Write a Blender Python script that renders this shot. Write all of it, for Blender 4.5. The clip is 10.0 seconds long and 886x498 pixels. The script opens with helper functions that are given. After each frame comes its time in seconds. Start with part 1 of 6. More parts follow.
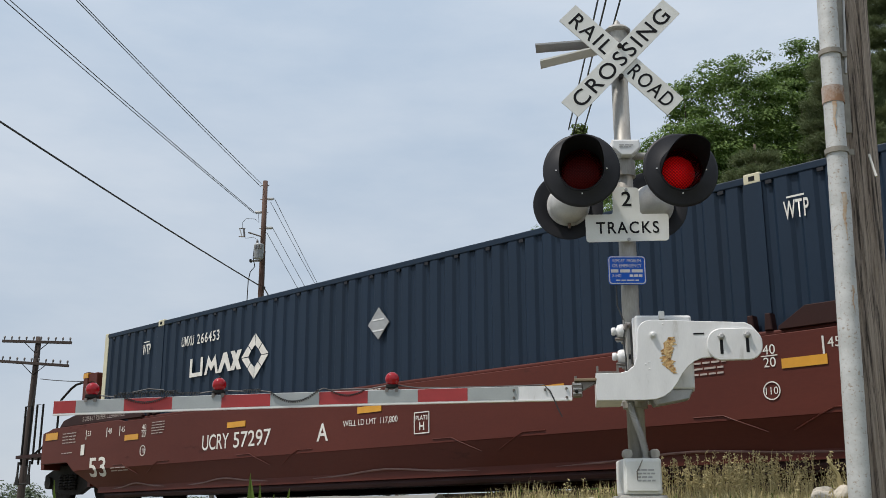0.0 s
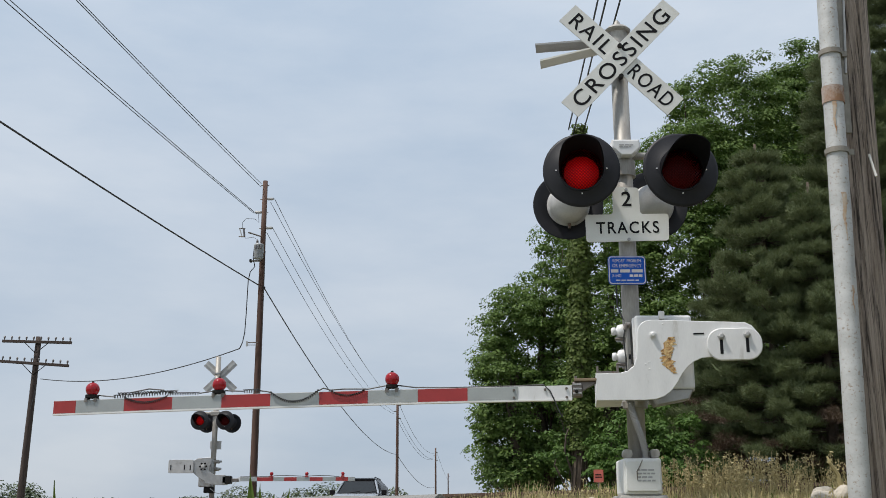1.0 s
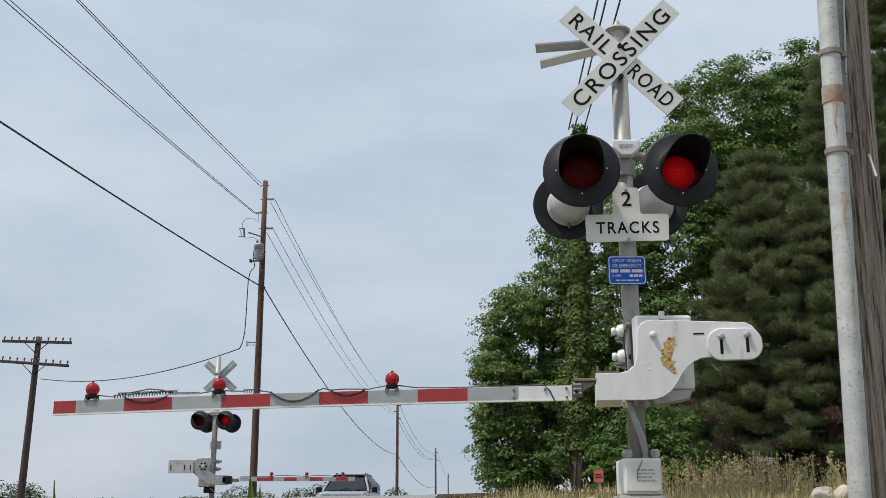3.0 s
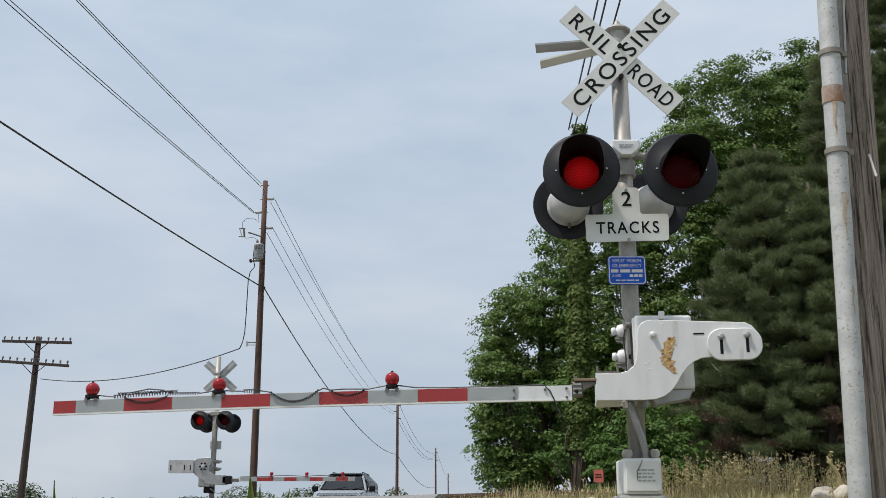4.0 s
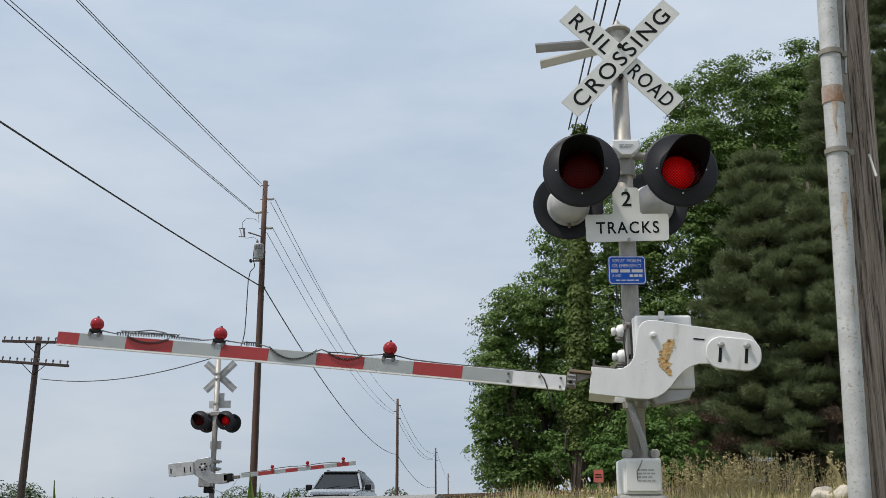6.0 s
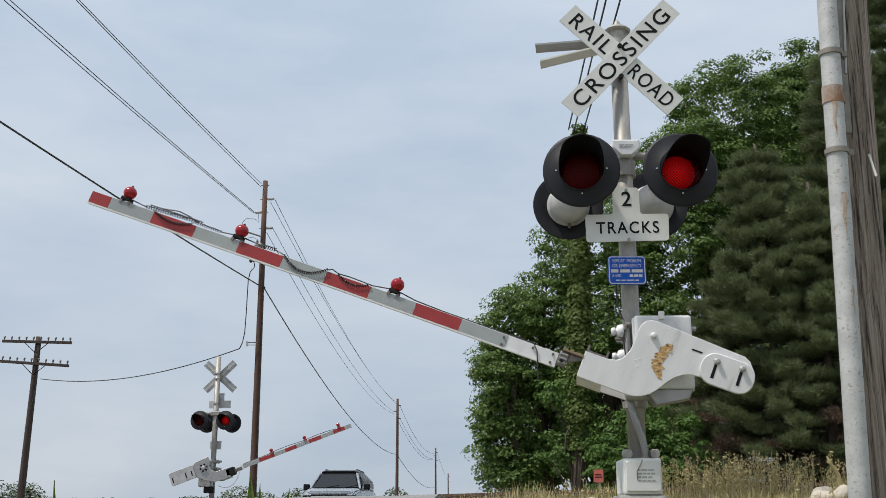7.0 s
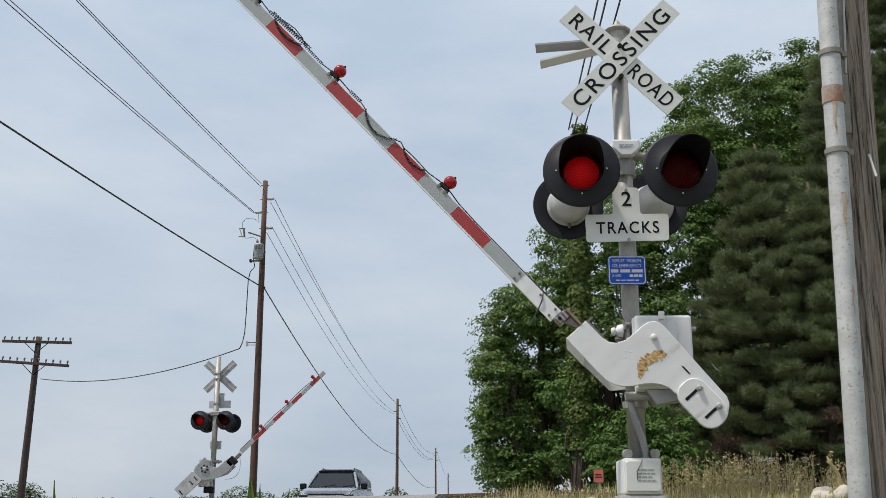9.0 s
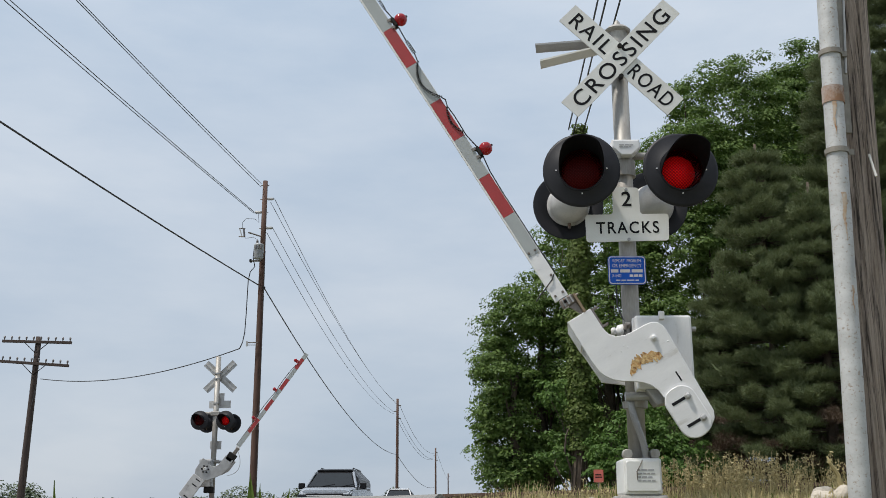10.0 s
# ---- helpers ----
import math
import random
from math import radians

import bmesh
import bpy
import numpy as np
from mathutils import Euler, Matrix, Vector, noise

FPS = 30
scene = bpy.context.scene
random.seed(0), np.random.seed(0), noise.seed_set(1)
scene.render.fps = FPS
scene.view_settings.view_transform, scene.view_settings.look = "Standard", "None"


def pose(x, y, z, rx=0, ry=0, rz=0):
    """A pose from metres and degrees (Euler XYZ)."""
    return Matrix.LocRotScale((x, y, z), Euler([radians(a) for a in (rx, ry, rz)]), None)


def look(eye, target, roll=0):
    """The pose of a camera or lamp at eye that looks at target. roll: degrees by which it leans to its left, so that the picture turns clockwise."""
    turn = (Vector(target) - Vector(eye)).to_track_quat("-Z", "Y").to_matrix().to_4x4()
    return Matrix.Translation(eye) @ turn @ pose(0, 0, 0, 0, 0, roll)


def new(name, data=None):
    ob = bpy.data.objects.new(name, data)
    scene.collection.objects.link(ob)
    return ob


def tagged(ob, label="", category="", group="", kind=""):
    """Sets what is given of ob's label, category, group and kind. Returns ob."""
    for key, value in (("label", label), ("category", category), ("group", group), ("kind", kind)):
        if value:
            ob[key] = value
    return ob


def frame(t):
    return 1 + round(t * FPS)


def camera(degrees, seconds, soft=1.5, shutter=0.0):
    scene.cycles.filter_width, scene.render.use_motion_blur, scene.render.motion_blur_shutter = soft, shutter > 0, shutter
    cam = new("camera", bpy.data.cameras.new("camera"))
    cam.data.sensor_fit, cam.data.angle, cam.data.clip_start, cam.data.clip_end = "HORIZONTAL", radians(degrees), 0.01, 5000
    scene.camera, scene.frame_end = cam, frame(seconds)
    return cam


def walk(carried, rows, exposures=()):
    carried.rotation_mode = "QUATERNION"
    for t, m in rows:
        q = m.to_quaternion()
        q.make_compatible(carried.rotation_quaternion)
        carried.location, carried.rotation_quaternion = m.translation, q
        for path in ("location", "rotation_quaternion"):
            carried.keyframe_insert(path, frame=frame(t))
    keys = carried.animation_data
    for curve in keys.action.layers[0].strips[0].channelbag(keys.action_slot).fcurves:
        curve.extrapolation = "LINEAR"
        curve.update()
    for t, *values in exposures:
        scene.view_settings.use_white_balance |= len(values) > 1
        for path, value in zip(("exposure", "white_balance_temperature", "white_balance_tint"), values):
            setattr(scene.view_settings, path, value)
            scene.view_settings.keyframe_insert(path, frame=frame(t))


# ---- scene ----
cam = camera(45.36, 10.0, soft=0.78)
CAM = look((0, 0, -0.42), (0, 10, -0.42 + 10 * math.tan(radians(14.626))), -0.16)
walk(cam, [(0.0, CAM), (10.0, CAM)])

# ---- world and light: bright thin overcast, sun high on the left ----
SUN_EL, SUN_AZ = 64.0, 245.0
world = bpy.data.worlds.new("sky")
scene.world = world
world.use_nodes = True
wn, wl = world.node_tree.nodes, world.node_tree.links
wn.clear()
w_out = wn.new("ShaderNodeOutputWorld")
w_bg = wn.new("ShaderNodeBackground")
w_sky = wn.new("ShaderNodeTexSky")
w_sky.sky_type, w_sky.sun_disc = "NISHITA", False
w_sky.sun_elevation, w_sky.sun_rotation = radians(SUN_EL), radians(SUN_AZ)
w_sky.air_density, w_sky.dust_density, w_sky.ozone_density = 1.0, 2.0, 1.0
w_tc = wn.new("ShaderNodeTexCoord")
w_map = wn.new("ShaderNodeMapping")
w_map.inputs["Scale"].default_value = (1.0, 1.0, 3.2)
w_n1 = wn.new("ShaderNodeTexNoise")
w_n1.inputs["Scale"].default_value, w_n1.inputs["Detail"].default_value, w_n1.inputs["Roughness"].default_value = 2.6, 7.0, 0.55
w_ramp = wn.new("ShaderNodeValToRGB")
w_ramp.color_ramp.elements[0].position, w_ramp.color_ramp.elements[0].color = 0.33, (4.8, 5.76, 6.98, 1)
w_ramp.color_ramp.elements[1].position, w_ramp.color_ramp.elements[1].color = 0.68, (6.62, 7.24, 8.02, 1)
w_mix = wn.new("ShaderNodeMix")
w_mix.data_type = "RGBA"
w_mix.inputs["Factor"].default_value = 0.9
wl.new(w_tc.outputs["Generated"], w_map.inputs["Vector"])
wl.new(w_map.outputs["Vector"], w_n1.inputs["Vector"])
wl.new(w_n1.outputs["Fac"], w_ramp.inputs["Fac"])
wl.new(w_sky.outputs["Color"], w_mix.inputs["A"])
wl.new(w_ramp.outputs["Color"], w_mix.inputs["B"])
# thinner, brighter cloud towards the zenith
w_sep, w_rise, w_gain = wn.new("ShaderNodeSeparateXYZ"), wn.new("ShaderNodeMapRange"), wn.new("ShaderNodeVectorMath")
w_rise.inputs["From Min"].default_value, w_rise.inputs["From Max"].default_value = 0.0, 0.5
w_rise.inputs["To Min"].default_value, w_rise.inputs["To Max"].default_value = 0.9, 1.12
w_gain.operation = "SCALE"
wl.new(w_tc.outputs["Generated"], w_sep.inputs["Vector"])
wl.new(w_sep.outputs["Z"], w_rise.inputs["Value"])
wl.new(w_mix.outputs["Result"], w_gain.inputs[0])
wl.new(w_rise.outputs["Result"], w_gain.inputs["Scale"])
wl.new(w_gain.outputs["Vector"], w_bg.inputs["Color"])
w_bg.inputs["Strength"].default_value = 0.1
wl.new(w_bg.outputs["Background"], w_out.inputs["Surface"])

sun = new("sun", bpy.data.lights.new("sun", "SUN"))
sun.data.energy, sun.data.angle, sun.data.color = 3.6, radians(4), (1.0, 0.94, 0.86)
_a, _e = radians(SUN_AZ), radians(SUN_EL)
sun.matrix_world = look((30 * math.sin(_a) * math.cos(_e), 30 * math.cos(_a) * math.cos(_e), 30 * math.sin(_e)), (0, 0, 0))
scene.view_settings.exposure = 0.0


# ---- materials ----
def surface(name, col, col2=None, rough=0.6, metal=0.0, scale=6.0, fine=60.0, bump=0.15, dirt=None, dirt_amount=0.0,
            dirt_scale=2.5, stretch=(1, 1, 1), spec=0.5, dirt_rough=0.85, per_object=0.0):
    """A procedural surface: two colours mixed by noise, fine grain in the relief, and stains or rust with a shape of their own."""
    m = bpy.data.materials.new(name)
    m.use_nodes = True
    n, l = m.node_tree.nodes, m.node_tree.links
    b = n["Principled BSDF"]
    tc, mp = n.new("ShaderNodeTexCoord"), n.new("ShaderNodeMapping")
    mp.inputs["Scale"].default_value = stretch
    l.new(tc.outputs["Object"], mp.inputs["Vector"])
    big, small = n.new("ShaderNodeTexNoise"), n.new("ShaderNodeTexNoise")
    big.inputs["Scale"].default_value, big.inputs["Detail"].default_value = scale, 5
    small.inputs["Scale"].default_value, small.inputs["Detail"].default_value = fine, 3
    for t in (big, small):
        l.new(mp.outputs["Vector"], t.inputs["Vector"])
    c2 = col2 or tuple(c * 0.8 for c in col)
    mix = n.new("ShaderNodeMix")
    mix.data_type = "RGBA"
    mix.inputs["A"].default_value, mix.inputs["B"].default_value = (*col, 1), (*c2, 1)
    add = n.new("ShaderNodeMath")
    add.operation = "MULTIPLY_ADD"
    add.inputs[1].default_value = 0.35
    l.new(small.outputs["Fac"], add.inputs[0])
    sub = n.new("ShaderNodeMath")
    sub.operation = "SUBTRACT"
    sub.inputs[1].default_value = 0.17
    l.new(big.outputs["Fac"], sub.inputs[0])
    l.new(sub.outputs[0], add.inputs[2])
    rp = n.new("ShaderNodeMapRange")
    rp.inputs["From Min"].default_value, rp.inputs["From Max"].default_value = 0.32, 0.68
    l.new(add.outputs[0], rp.inputs["Value"])
    l.new(rp.outputs["Result"], mix.inputs["Factor"])
    colour = mix.outputs["Result"]
    rg = n.new("ShaderNodeMapRange")
    rg.inputs["To Min"].default_value, rg.inputs["To Max"].default_value = max(0.03, rough - 0.1), min(1, rough + 0.12)
    l.new(big.outputs["Fac"], rg.inputs["Value"])
    roughness = rg.outputs["Result"]
    if dirt:
        dn = n.new("ShaderNodeTexNoise")
        dn.inputs["Scale"].default_value, dn.inputs["Detail"].default_value, dn.inputs["Roughness"].default_value = dirt_scale, 8, 0.68
        l.new(mp.outputs["Vector"], dn.inputs["Vector"])
        dr = n.new("ShaderNodeMapRange")
        dr.inputs["From Min"].default_value, dr.inputs["From Max"].default_value = 0.72 - dirt_amount * 0.4, 0.78 - dirt_amount * 0.3
        l.new(dn.outputs["Fac"], dr.inputs["Value"])
        dm = n.new("ShaderNodeMix")
        dm.data_type = "RGBA"
        dm.inputs["B"].default_value = (*dirt, 1)
        l.new(colour, dm.inputs["A"])
        l.new(dr.outputs["Result"], dm.inputs["Factor"])
        colour = dm.outputs["Result"]
        rm = n.new("ShaderNodeMix")
        rm.inputs["B"].default_value = dirt_rough
        l.new(dr.outputs["Result"], rm.inputs["Factor"])
        l.new(roughness, rm.inputs["A"])
        roughness = rm.outputs["Result"]
    if per_object:
        oi, hsv, mr = n.new("ShaderNodeObjectInfo"), n.new("ShaderNodeHueSaturation"), n.new("ShaderNodeMapRange")
        mr.inputs["To Min"].default_value, mr.inputs["To Max"].default_value = 1 - per_object, 1 + per_object
        l.new(oi.outputs["Random"], mr.inputs["Value"])
        l.new(mr.outputs["Result"], hsv.inputs["Value"])
        l.new(colour, hsv.inputs["Color"])
        colour = hsv.outputs["Color"]
    l.new(colour, b.inputs["Base Color"])
    l.new(roughness, b.inputs["Roughness"])
    b.inputs["Metallic"].default_value = metal
    b.inputs["Specular IOR Level"].default_value = spec
    if bump:
        bp = n.new("ShaderNodeBump")
        bp.inputs["Strength"].default_value, bp.inputs["Distance"].default_value = bump, 0.01
        l.new(add.outputs[0], bp.inputs["Height"])
        l.new(bp.outputs["Normal"], b.inputs["Normal"])
    return m


def leaf_surface(name, dark, light, through_amount=0.3, rough=0.55):
    m = bpy.data.materials.new(name)
    m.use_nodes = True
    n, l = m.node_tree.nodes, m.node_tree.links
    b = n["Principled BSDF"]
    geo, mix = n.new("ShaderNodeNewGeometry"), n.new("ShaderNodeMix")
    tc, nz, av = n.new("ShaderNodeTexCoord"), n.new("ShaderNodeTexNoise"), n.new("ShaderNodeMath")
    nz.inputs["Scale"].default_value, nz.inputs["Detail"].default_value = 0.6, 3
    l.new(tc.outputs["Object"], nz.inputs["Vector"])
    av.operation = "MULTIPLY_ADD"
    av.inputs[1].default_value = 0.5
    l.new(geo.outputs["Random Per Island"], av.inputs[0])
    half = n.new("ShaderNodeMath")
    half.operation = "MULTIPLY"
    half.inputs[1].default_value = 0.5
    l.new(nz.outputs["Fac"], half.inputs[0])
    l.new(half.outputs[0], av.inputs[2])
    mix.data_type = "RGBA"
    mix.inputs["A"].default_value, mix.inputs["B"].default_value = (*dark, 1), (*light, 1)
    l.new(av.outputs[0], mix.inputs["Factor"])
    l.new(mix.outputs["Result"], b.inputs["Base Color"])
    b.inputs["Roughness"].default_value = rough
    b.inputs["Specular IOR Level"].default_value = 0.25
    tr, ms = n.new("ShaderNodeBsdfTranslucent"), n.new("ShaderNodeMixShader")
    l.new(mix.outputs["Result"], tr.inputs["Color"])
    ms.inputs["Fac"].default_value = through_amount
    l.new(b.outputs["BSDF"], ms.inputs[1])
    l.new(tr.outputs["BSDF"], ms.inputs[2])
    l.new(ms.outputs["Shader"], n["Material Output"].inputs["Surface"])
    return m


def glow(name, col, strength):
    m = bpy.data.materials.new(name)
    m.use_nodes = True
    b = m.node_tree.nodes["Principled BSDF"]
    b.inputs["Base Color"].default_value = (*col, 1)
    b.inputs["Emission Color"].default_value = (*col, 1)
    b.inputs["Emission Strength"].default_value = strength
    return m


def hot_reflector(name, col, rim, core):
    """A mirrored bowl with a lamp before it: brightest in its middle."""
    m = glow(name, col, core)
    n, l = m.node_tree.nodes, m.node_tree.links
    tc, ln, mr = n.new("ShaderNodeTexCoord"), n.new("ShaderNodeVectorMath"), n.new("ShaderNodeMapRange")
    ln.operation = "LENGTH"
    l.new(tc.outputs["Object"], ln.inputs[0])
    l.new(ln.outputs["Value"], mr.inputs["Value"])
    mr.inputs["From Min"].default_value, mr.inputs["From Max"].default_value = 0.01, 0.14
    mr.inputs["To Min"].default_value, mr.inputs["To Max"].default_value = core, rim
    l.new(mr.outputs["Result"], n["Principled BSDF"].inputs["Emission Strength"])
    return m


def clear_lens(name, col, open_amount, rough=0.12):
    """Coloured lens glass with a prismatic pattern: part of the light goes straight through it, tinted."""
    m = bpy.data.materials.new(name)
    m.use_nodes = True
    n, l = m.node_tree.nodes, m.node_tree.links
    b = n["Principled BSDF"]
    b.inputs["Base Color"].default_value = (*(c * 0.07 for c in col), 1)
    b.inputs["Roughness"].default_value = rough
    b.inputs["Specular IOR Level"].default_value = 0.12
    t, ms = n.new("ShaderNodeBsdfTransparent"), n.new("ShaderNodeMixShader")
    t.inputs["Color"].default_value = (*col, 1)
    tc, vo, mr = n.new("ShaderNodeTexCoord"), n.new("ShaderNodeTexVoronoi"), n.new("ShaderNodeMapRange")
    mp = n.new("ShaderNodeMapping")
    mp.inputs["Rotation"].default_value, mp.inputs["Scale"].default_value = (0, radians(45), 0), (1, 0, 1)
    vo.inputs["Scale"].default_value, vo.inputs["Randomness"].default_value = 62, 0.0
    l.new(tc.outputs["Object"], mp.inputs["Vector"])
    l.new(mp.outputs["Vector"], vo.inputs["Vector"])
    mr.inputs["From Min"].default_value, mr.inputs["From Max"].default_value = 0.12, 0.5
    mr.inputs["To Min"].default_value, mr.inputs["To Max"].default_value = min(1, open_amount * 1.55), open_amount * 0.22
    l.new(vo.outputs["Distance"], mr.inputs["Value"])
    bp = n.new("ShaderNodeBump")
    bp.inputs["Strength"].default_value = 0.3
    l.new(vo.outputs["Distance"], bp.inputs["Height"])
    l.new(bp.outputs["Normal"], b.inputs["Normal"])
    l.new(mr.outputs["Result"], ms.inputs["Fac"])
    l.new(b.outputs["BSDF"], ms.inputs[1])
    l.new(t.outputs["BSDF"], ms.inputs[2])
    l.new(ms.outputs["Shader"], n["Material Output"].inputs["Surface"])
    return m


M = {}
M["galv"] = surface("galvanised_steel", (0.42, 0.405, 0.375), (0.27, 0.255, 0.235), 0.55, 0.35, 9, 80, 0.08, (0.2, 0.17, 0.14), 0.12, 5, (1, 1, 0.25))
M["alu"] = surface("aluminium_paint", (0.74, 0.74, 0.735), (0.66, 0.66, 0.66), 0.45, 0.08, 5, 70, 0.05, (0.55, 0.54, 0.52), 0.3, 5, (1.6, 1, 0.45))
M["alu_dull"] = surface("dull_silver_paint", (0.52, 0.52, 0.51), (0.4, 0.4, 0.4), 0.5, 0.1, 6, 70, 0.06, (0.25, 0.24, 0.22), 0.25, 6)
M["alu_dark"] = surface("dull_aluminium", (0.42, 0.42, 0.42), (0.33, 0.33, 0.325), 0.45, 0.5, 6, 70, 0.06, (0.24, 0.2, 0.17), 0.2, 5)
M["white_sign"] = surface("white_sign_sheeting", (0.72, 0.725, 0.695), (0.66, 0.66, 0.63), 0.45, 0, 4, 90, 0.03, (0.45, 0.43, 0.38), 0.12, 3)
M["white_box"] = surface("white_enamel", (0.74, 0.74, 0.72), (0.67, 0.67, 0.64), 0.4, 0, 6, 60, 0.06, (0.4, 0.3, 0.2), 0.1, 6)
M["black_paint"] = surface("black_matt_paint", (0.017, 0.0175, 0.022), (0.023, 0.0235, 0.028), 0.5, 0, 4, 60, 0.05, (0.03, 0.03, 0.032), 0.12, 5, spec=0.25)
M["hood_paint"] = surface("hood_paint", (0.006, 0.006, 0.008), (0.009, 0.009, 0.011), 0.8, 0, 5, 60, 0.05, spec=0.1)
M["letter_black"] = surface("black_lettering", (0.01, 0.01, 0.012), (0.016, 0.016, 0.018), 0.6, 0, 8, 60, 0, spec=0.12)
M["letter_white"] = surface("white_lettering", (0.72, 0.7, 0.66), (0.6, 0.58, 0.54), 0.55, 0, 9, 60, 0)
M["blue_sign"] = surface("blue_sign_sheeting", (0.016, 0.11, 0.55), (0.014, 0.095, 0.48), 0.45, 0, 5, 60, 0.02, spec=0.2)
M["red_stripe"] = surface("red_reflective_sheeting", (0.36, 0.035, 0.035), (0.3, 0.03, 0.03), 0.38, 0, 6, 120, 0.04, (0.2, 0.03, 0.03), 0.15, 5)
M["grey_stripe"] = surface("grey_white_reflective_sheeting", (0.36, 0.385, 0.38), (0.31, 0.33, 0.33), 0.4, 0, 5, 120, 0.04, (0.25, 0.26, 0.25), 0.12, 5)
M["rust"] = surface("rust", (0.4, 0.2, 0.06), (0.62, 0.47, 0.24), 0.9, 0, 38, 160, 0.9, (0.15, 0.065, 0.025), 0.5, 30)
M["steel_dark"] = surface("oily_dark_steel", (0.02, 0.018, 0.017), (0.012, 0.011, 0.01), 0.7, 0.05, 5, 50, 0.15, (0.045, 0.03, 0.024), 0.25, 4, spec=0.2)
M["steel_worn"] = surface("worn_steel", (0.25, 0.22, 0.2), (0.17, 0.15, 0.13), 0.45, 0.7, 8, 60, 0.1, (0.2, 0.1, 0.05), 0.3, 6)
M["rail_steel"] = surface("rail_steel", (0.13, 0.085, 0.06), (0.1, 0.06, 0.045), 0.7, 0.3, 8, 60, 0.1)
M["bracket_wood"] = surface("weathered_wood_spacer", (0.3, 0.22, 0.14), (0.2, 0.15, 0.1), 0.85, 0, 6, 50, 0.3, stretch=(0.2, 1, 1))
M["rubber"] = surface("black_cable", (0.018, 0.018, 0.02), (0.03, 0.03, 0.03), 0.5, 0, 10, 60, 0)
M["wire"] = surface("weathered_wire", (0.035, 0.035, 0.04), (0.055, 0.055, 0.06), 0.6, 0.2, 4, 60, 0)
M["car_brown"] = surface("oxide_brown_paint", (0.1, 0.024, 0.016), (0.078, 0.019, 0.0135), 0.5, 0, 0.9, 40, 0.06, (0.04, 0.018, 0.014), 0.24, 1.4, (0.35, 1, 1.2), spec=0.2)
M["car_brown_worn"] = surface("rubbed_brown_paint", (0.2, 0.11, 0.09), (0.13, 0.06, 0.05), 0.5, 0, 3, 40, 0.1)
# darker copy of the car brown for flange, coaming, guides and end platform
M["car_brown_dark"] = surface("darker_oxide_brown", (0.036, 0.013, 0.011), (0.026, 0.01, 0.009), 0.55, 0, 1.5, 40, 0.08, (0.05, 0.03, 0.025), 0.2, 3, spec=0.2)
M["stencil_faint"] = surface("worn_stencil_paint", (0.42, 0.36, 0.33), (0.3, 0.24, 0.22), 0.6, 0, 9, 60, 0)
M["container_blue"] = surface("dark_blue_container_paint", (0.013, 0.026, 0.048), (0.011, 0.022, 0.04), 0.45, 0, 1.2, 40, 0.05, (0.04, 0.05, 0.06), 0.1, 2.2, (1, 1, 0.3), spec=0.22)
M["cream"] = surface("cream_paint", (0.6, 0.57, 0.42), (0.52, 0.48, 0.35), 0.5, 0, 4, 50, 0.06, (0.3, 0.2, 0.12), 0.15, 4)
M["yellow"] = surface("yellow_reflector", (0.62, 0.3, 0.025), (0.55, 0.26, 0.02), 0.35, 0, 6, 80, 0.03)
M["pole_wood"] = surface("creosoted_pole_wood", (0.115, 0.062, 0.045), (0.075, 0.042, 0.032), 0.85, 0, 3, 40, 0.3, stretch=(3, 3, 0.3))
M["old_pole_wood"] = surface("old_dark_pole_wood", (0.07, 0.05, 0.042), (0.045, 0.033, 0.03), 0.9, 0, 3, 40, 0.3, stretch=(3, 3, 0.3))
M["insulator"] = surface("porcelain", (0.16, 0.15, 0.15), (0.1, 0.09, 0.09), 0.25, 0, 5, 40, 0)
M["grey_can"] = surface("grey_transformer_paint", (0.36, 0.38, 0.39), (0.3, 0.31, 0.32), 0.4, 0, 5, 60, 0.03)
M["asphalt"] = surface("sun_bleached_asphalt", (0.25, 0.245, 0.23), (0.18, 0.175, 0.165), 0.9, 0, 1.2, 90, 0.4, (0.1, 0.098, 0.095), 0.2, 1.5)
M["ballast"] = surface("ballast_stone", (0.3, 0.28, 0.26), (0.2, 0.18, 0.165), 0.95, 0, 20, 90, 0.5, per_object=0.2)
M["earth"] = surface("dry_grassy_earth", (0.14, 0.12, 0.06), (0.09, 0.1, 0.035), 0.95, 0, 1.5, 40, 0.5, (0.2, 0.16, 0.09), 0.3, 0.8)
M["bark"] = surface("bark", (0.11, 0.085, 0.065), (0.06, 0.045, 0.035), 0.95, 0, 6, 40, 0.6, stretch=(2, 2, 0.4))
M["sleeper"] = surface("sleeper_wood", (0.09, 0.07, 0.055), (0.06, 0.045, 0.035), 0.9, 0, 4, 40, 0.3, stretch=(1, 0.2, 1))
M["leaf_maple"] = leaf_surface("maple_leaf", (0.048, 0.098, 0.023), (0.182, 0.27, 0.066), 0.27)
M["leaf_under"] = leaf_surface("understory_leaf", (0.045, 0.1, 0.022), (0.15, 0.25, 0.06), 0.35)
M["leaf_vine"] = leaf_surface("vine_leaf", (0.07, 0.11, 0.025), (0.16, 0.21, 0.055), 0.35)
M["needle"] = leaf_surface("pine_needle", (0.072, 0.1, 0.048), (0.215, 0.255, 0.12), 0.2)
M["needle_dead"] = leaf_surface("dead_needle", (0.08, 0.055, 0.04), (0.15, 0.105, 0.075), 0.1)
M["dry_grass"] = leaf_surface("dry_grass", (0.32, 0.26, 0.12), (0.6, 0.52, 0.29), 0.3, 0.8)
M["green_grass"] = leaf_surface("green_grass", (0.07, 0.12, 0.02), (0.2, 0.27, 0.06), 0.35, 0.7)
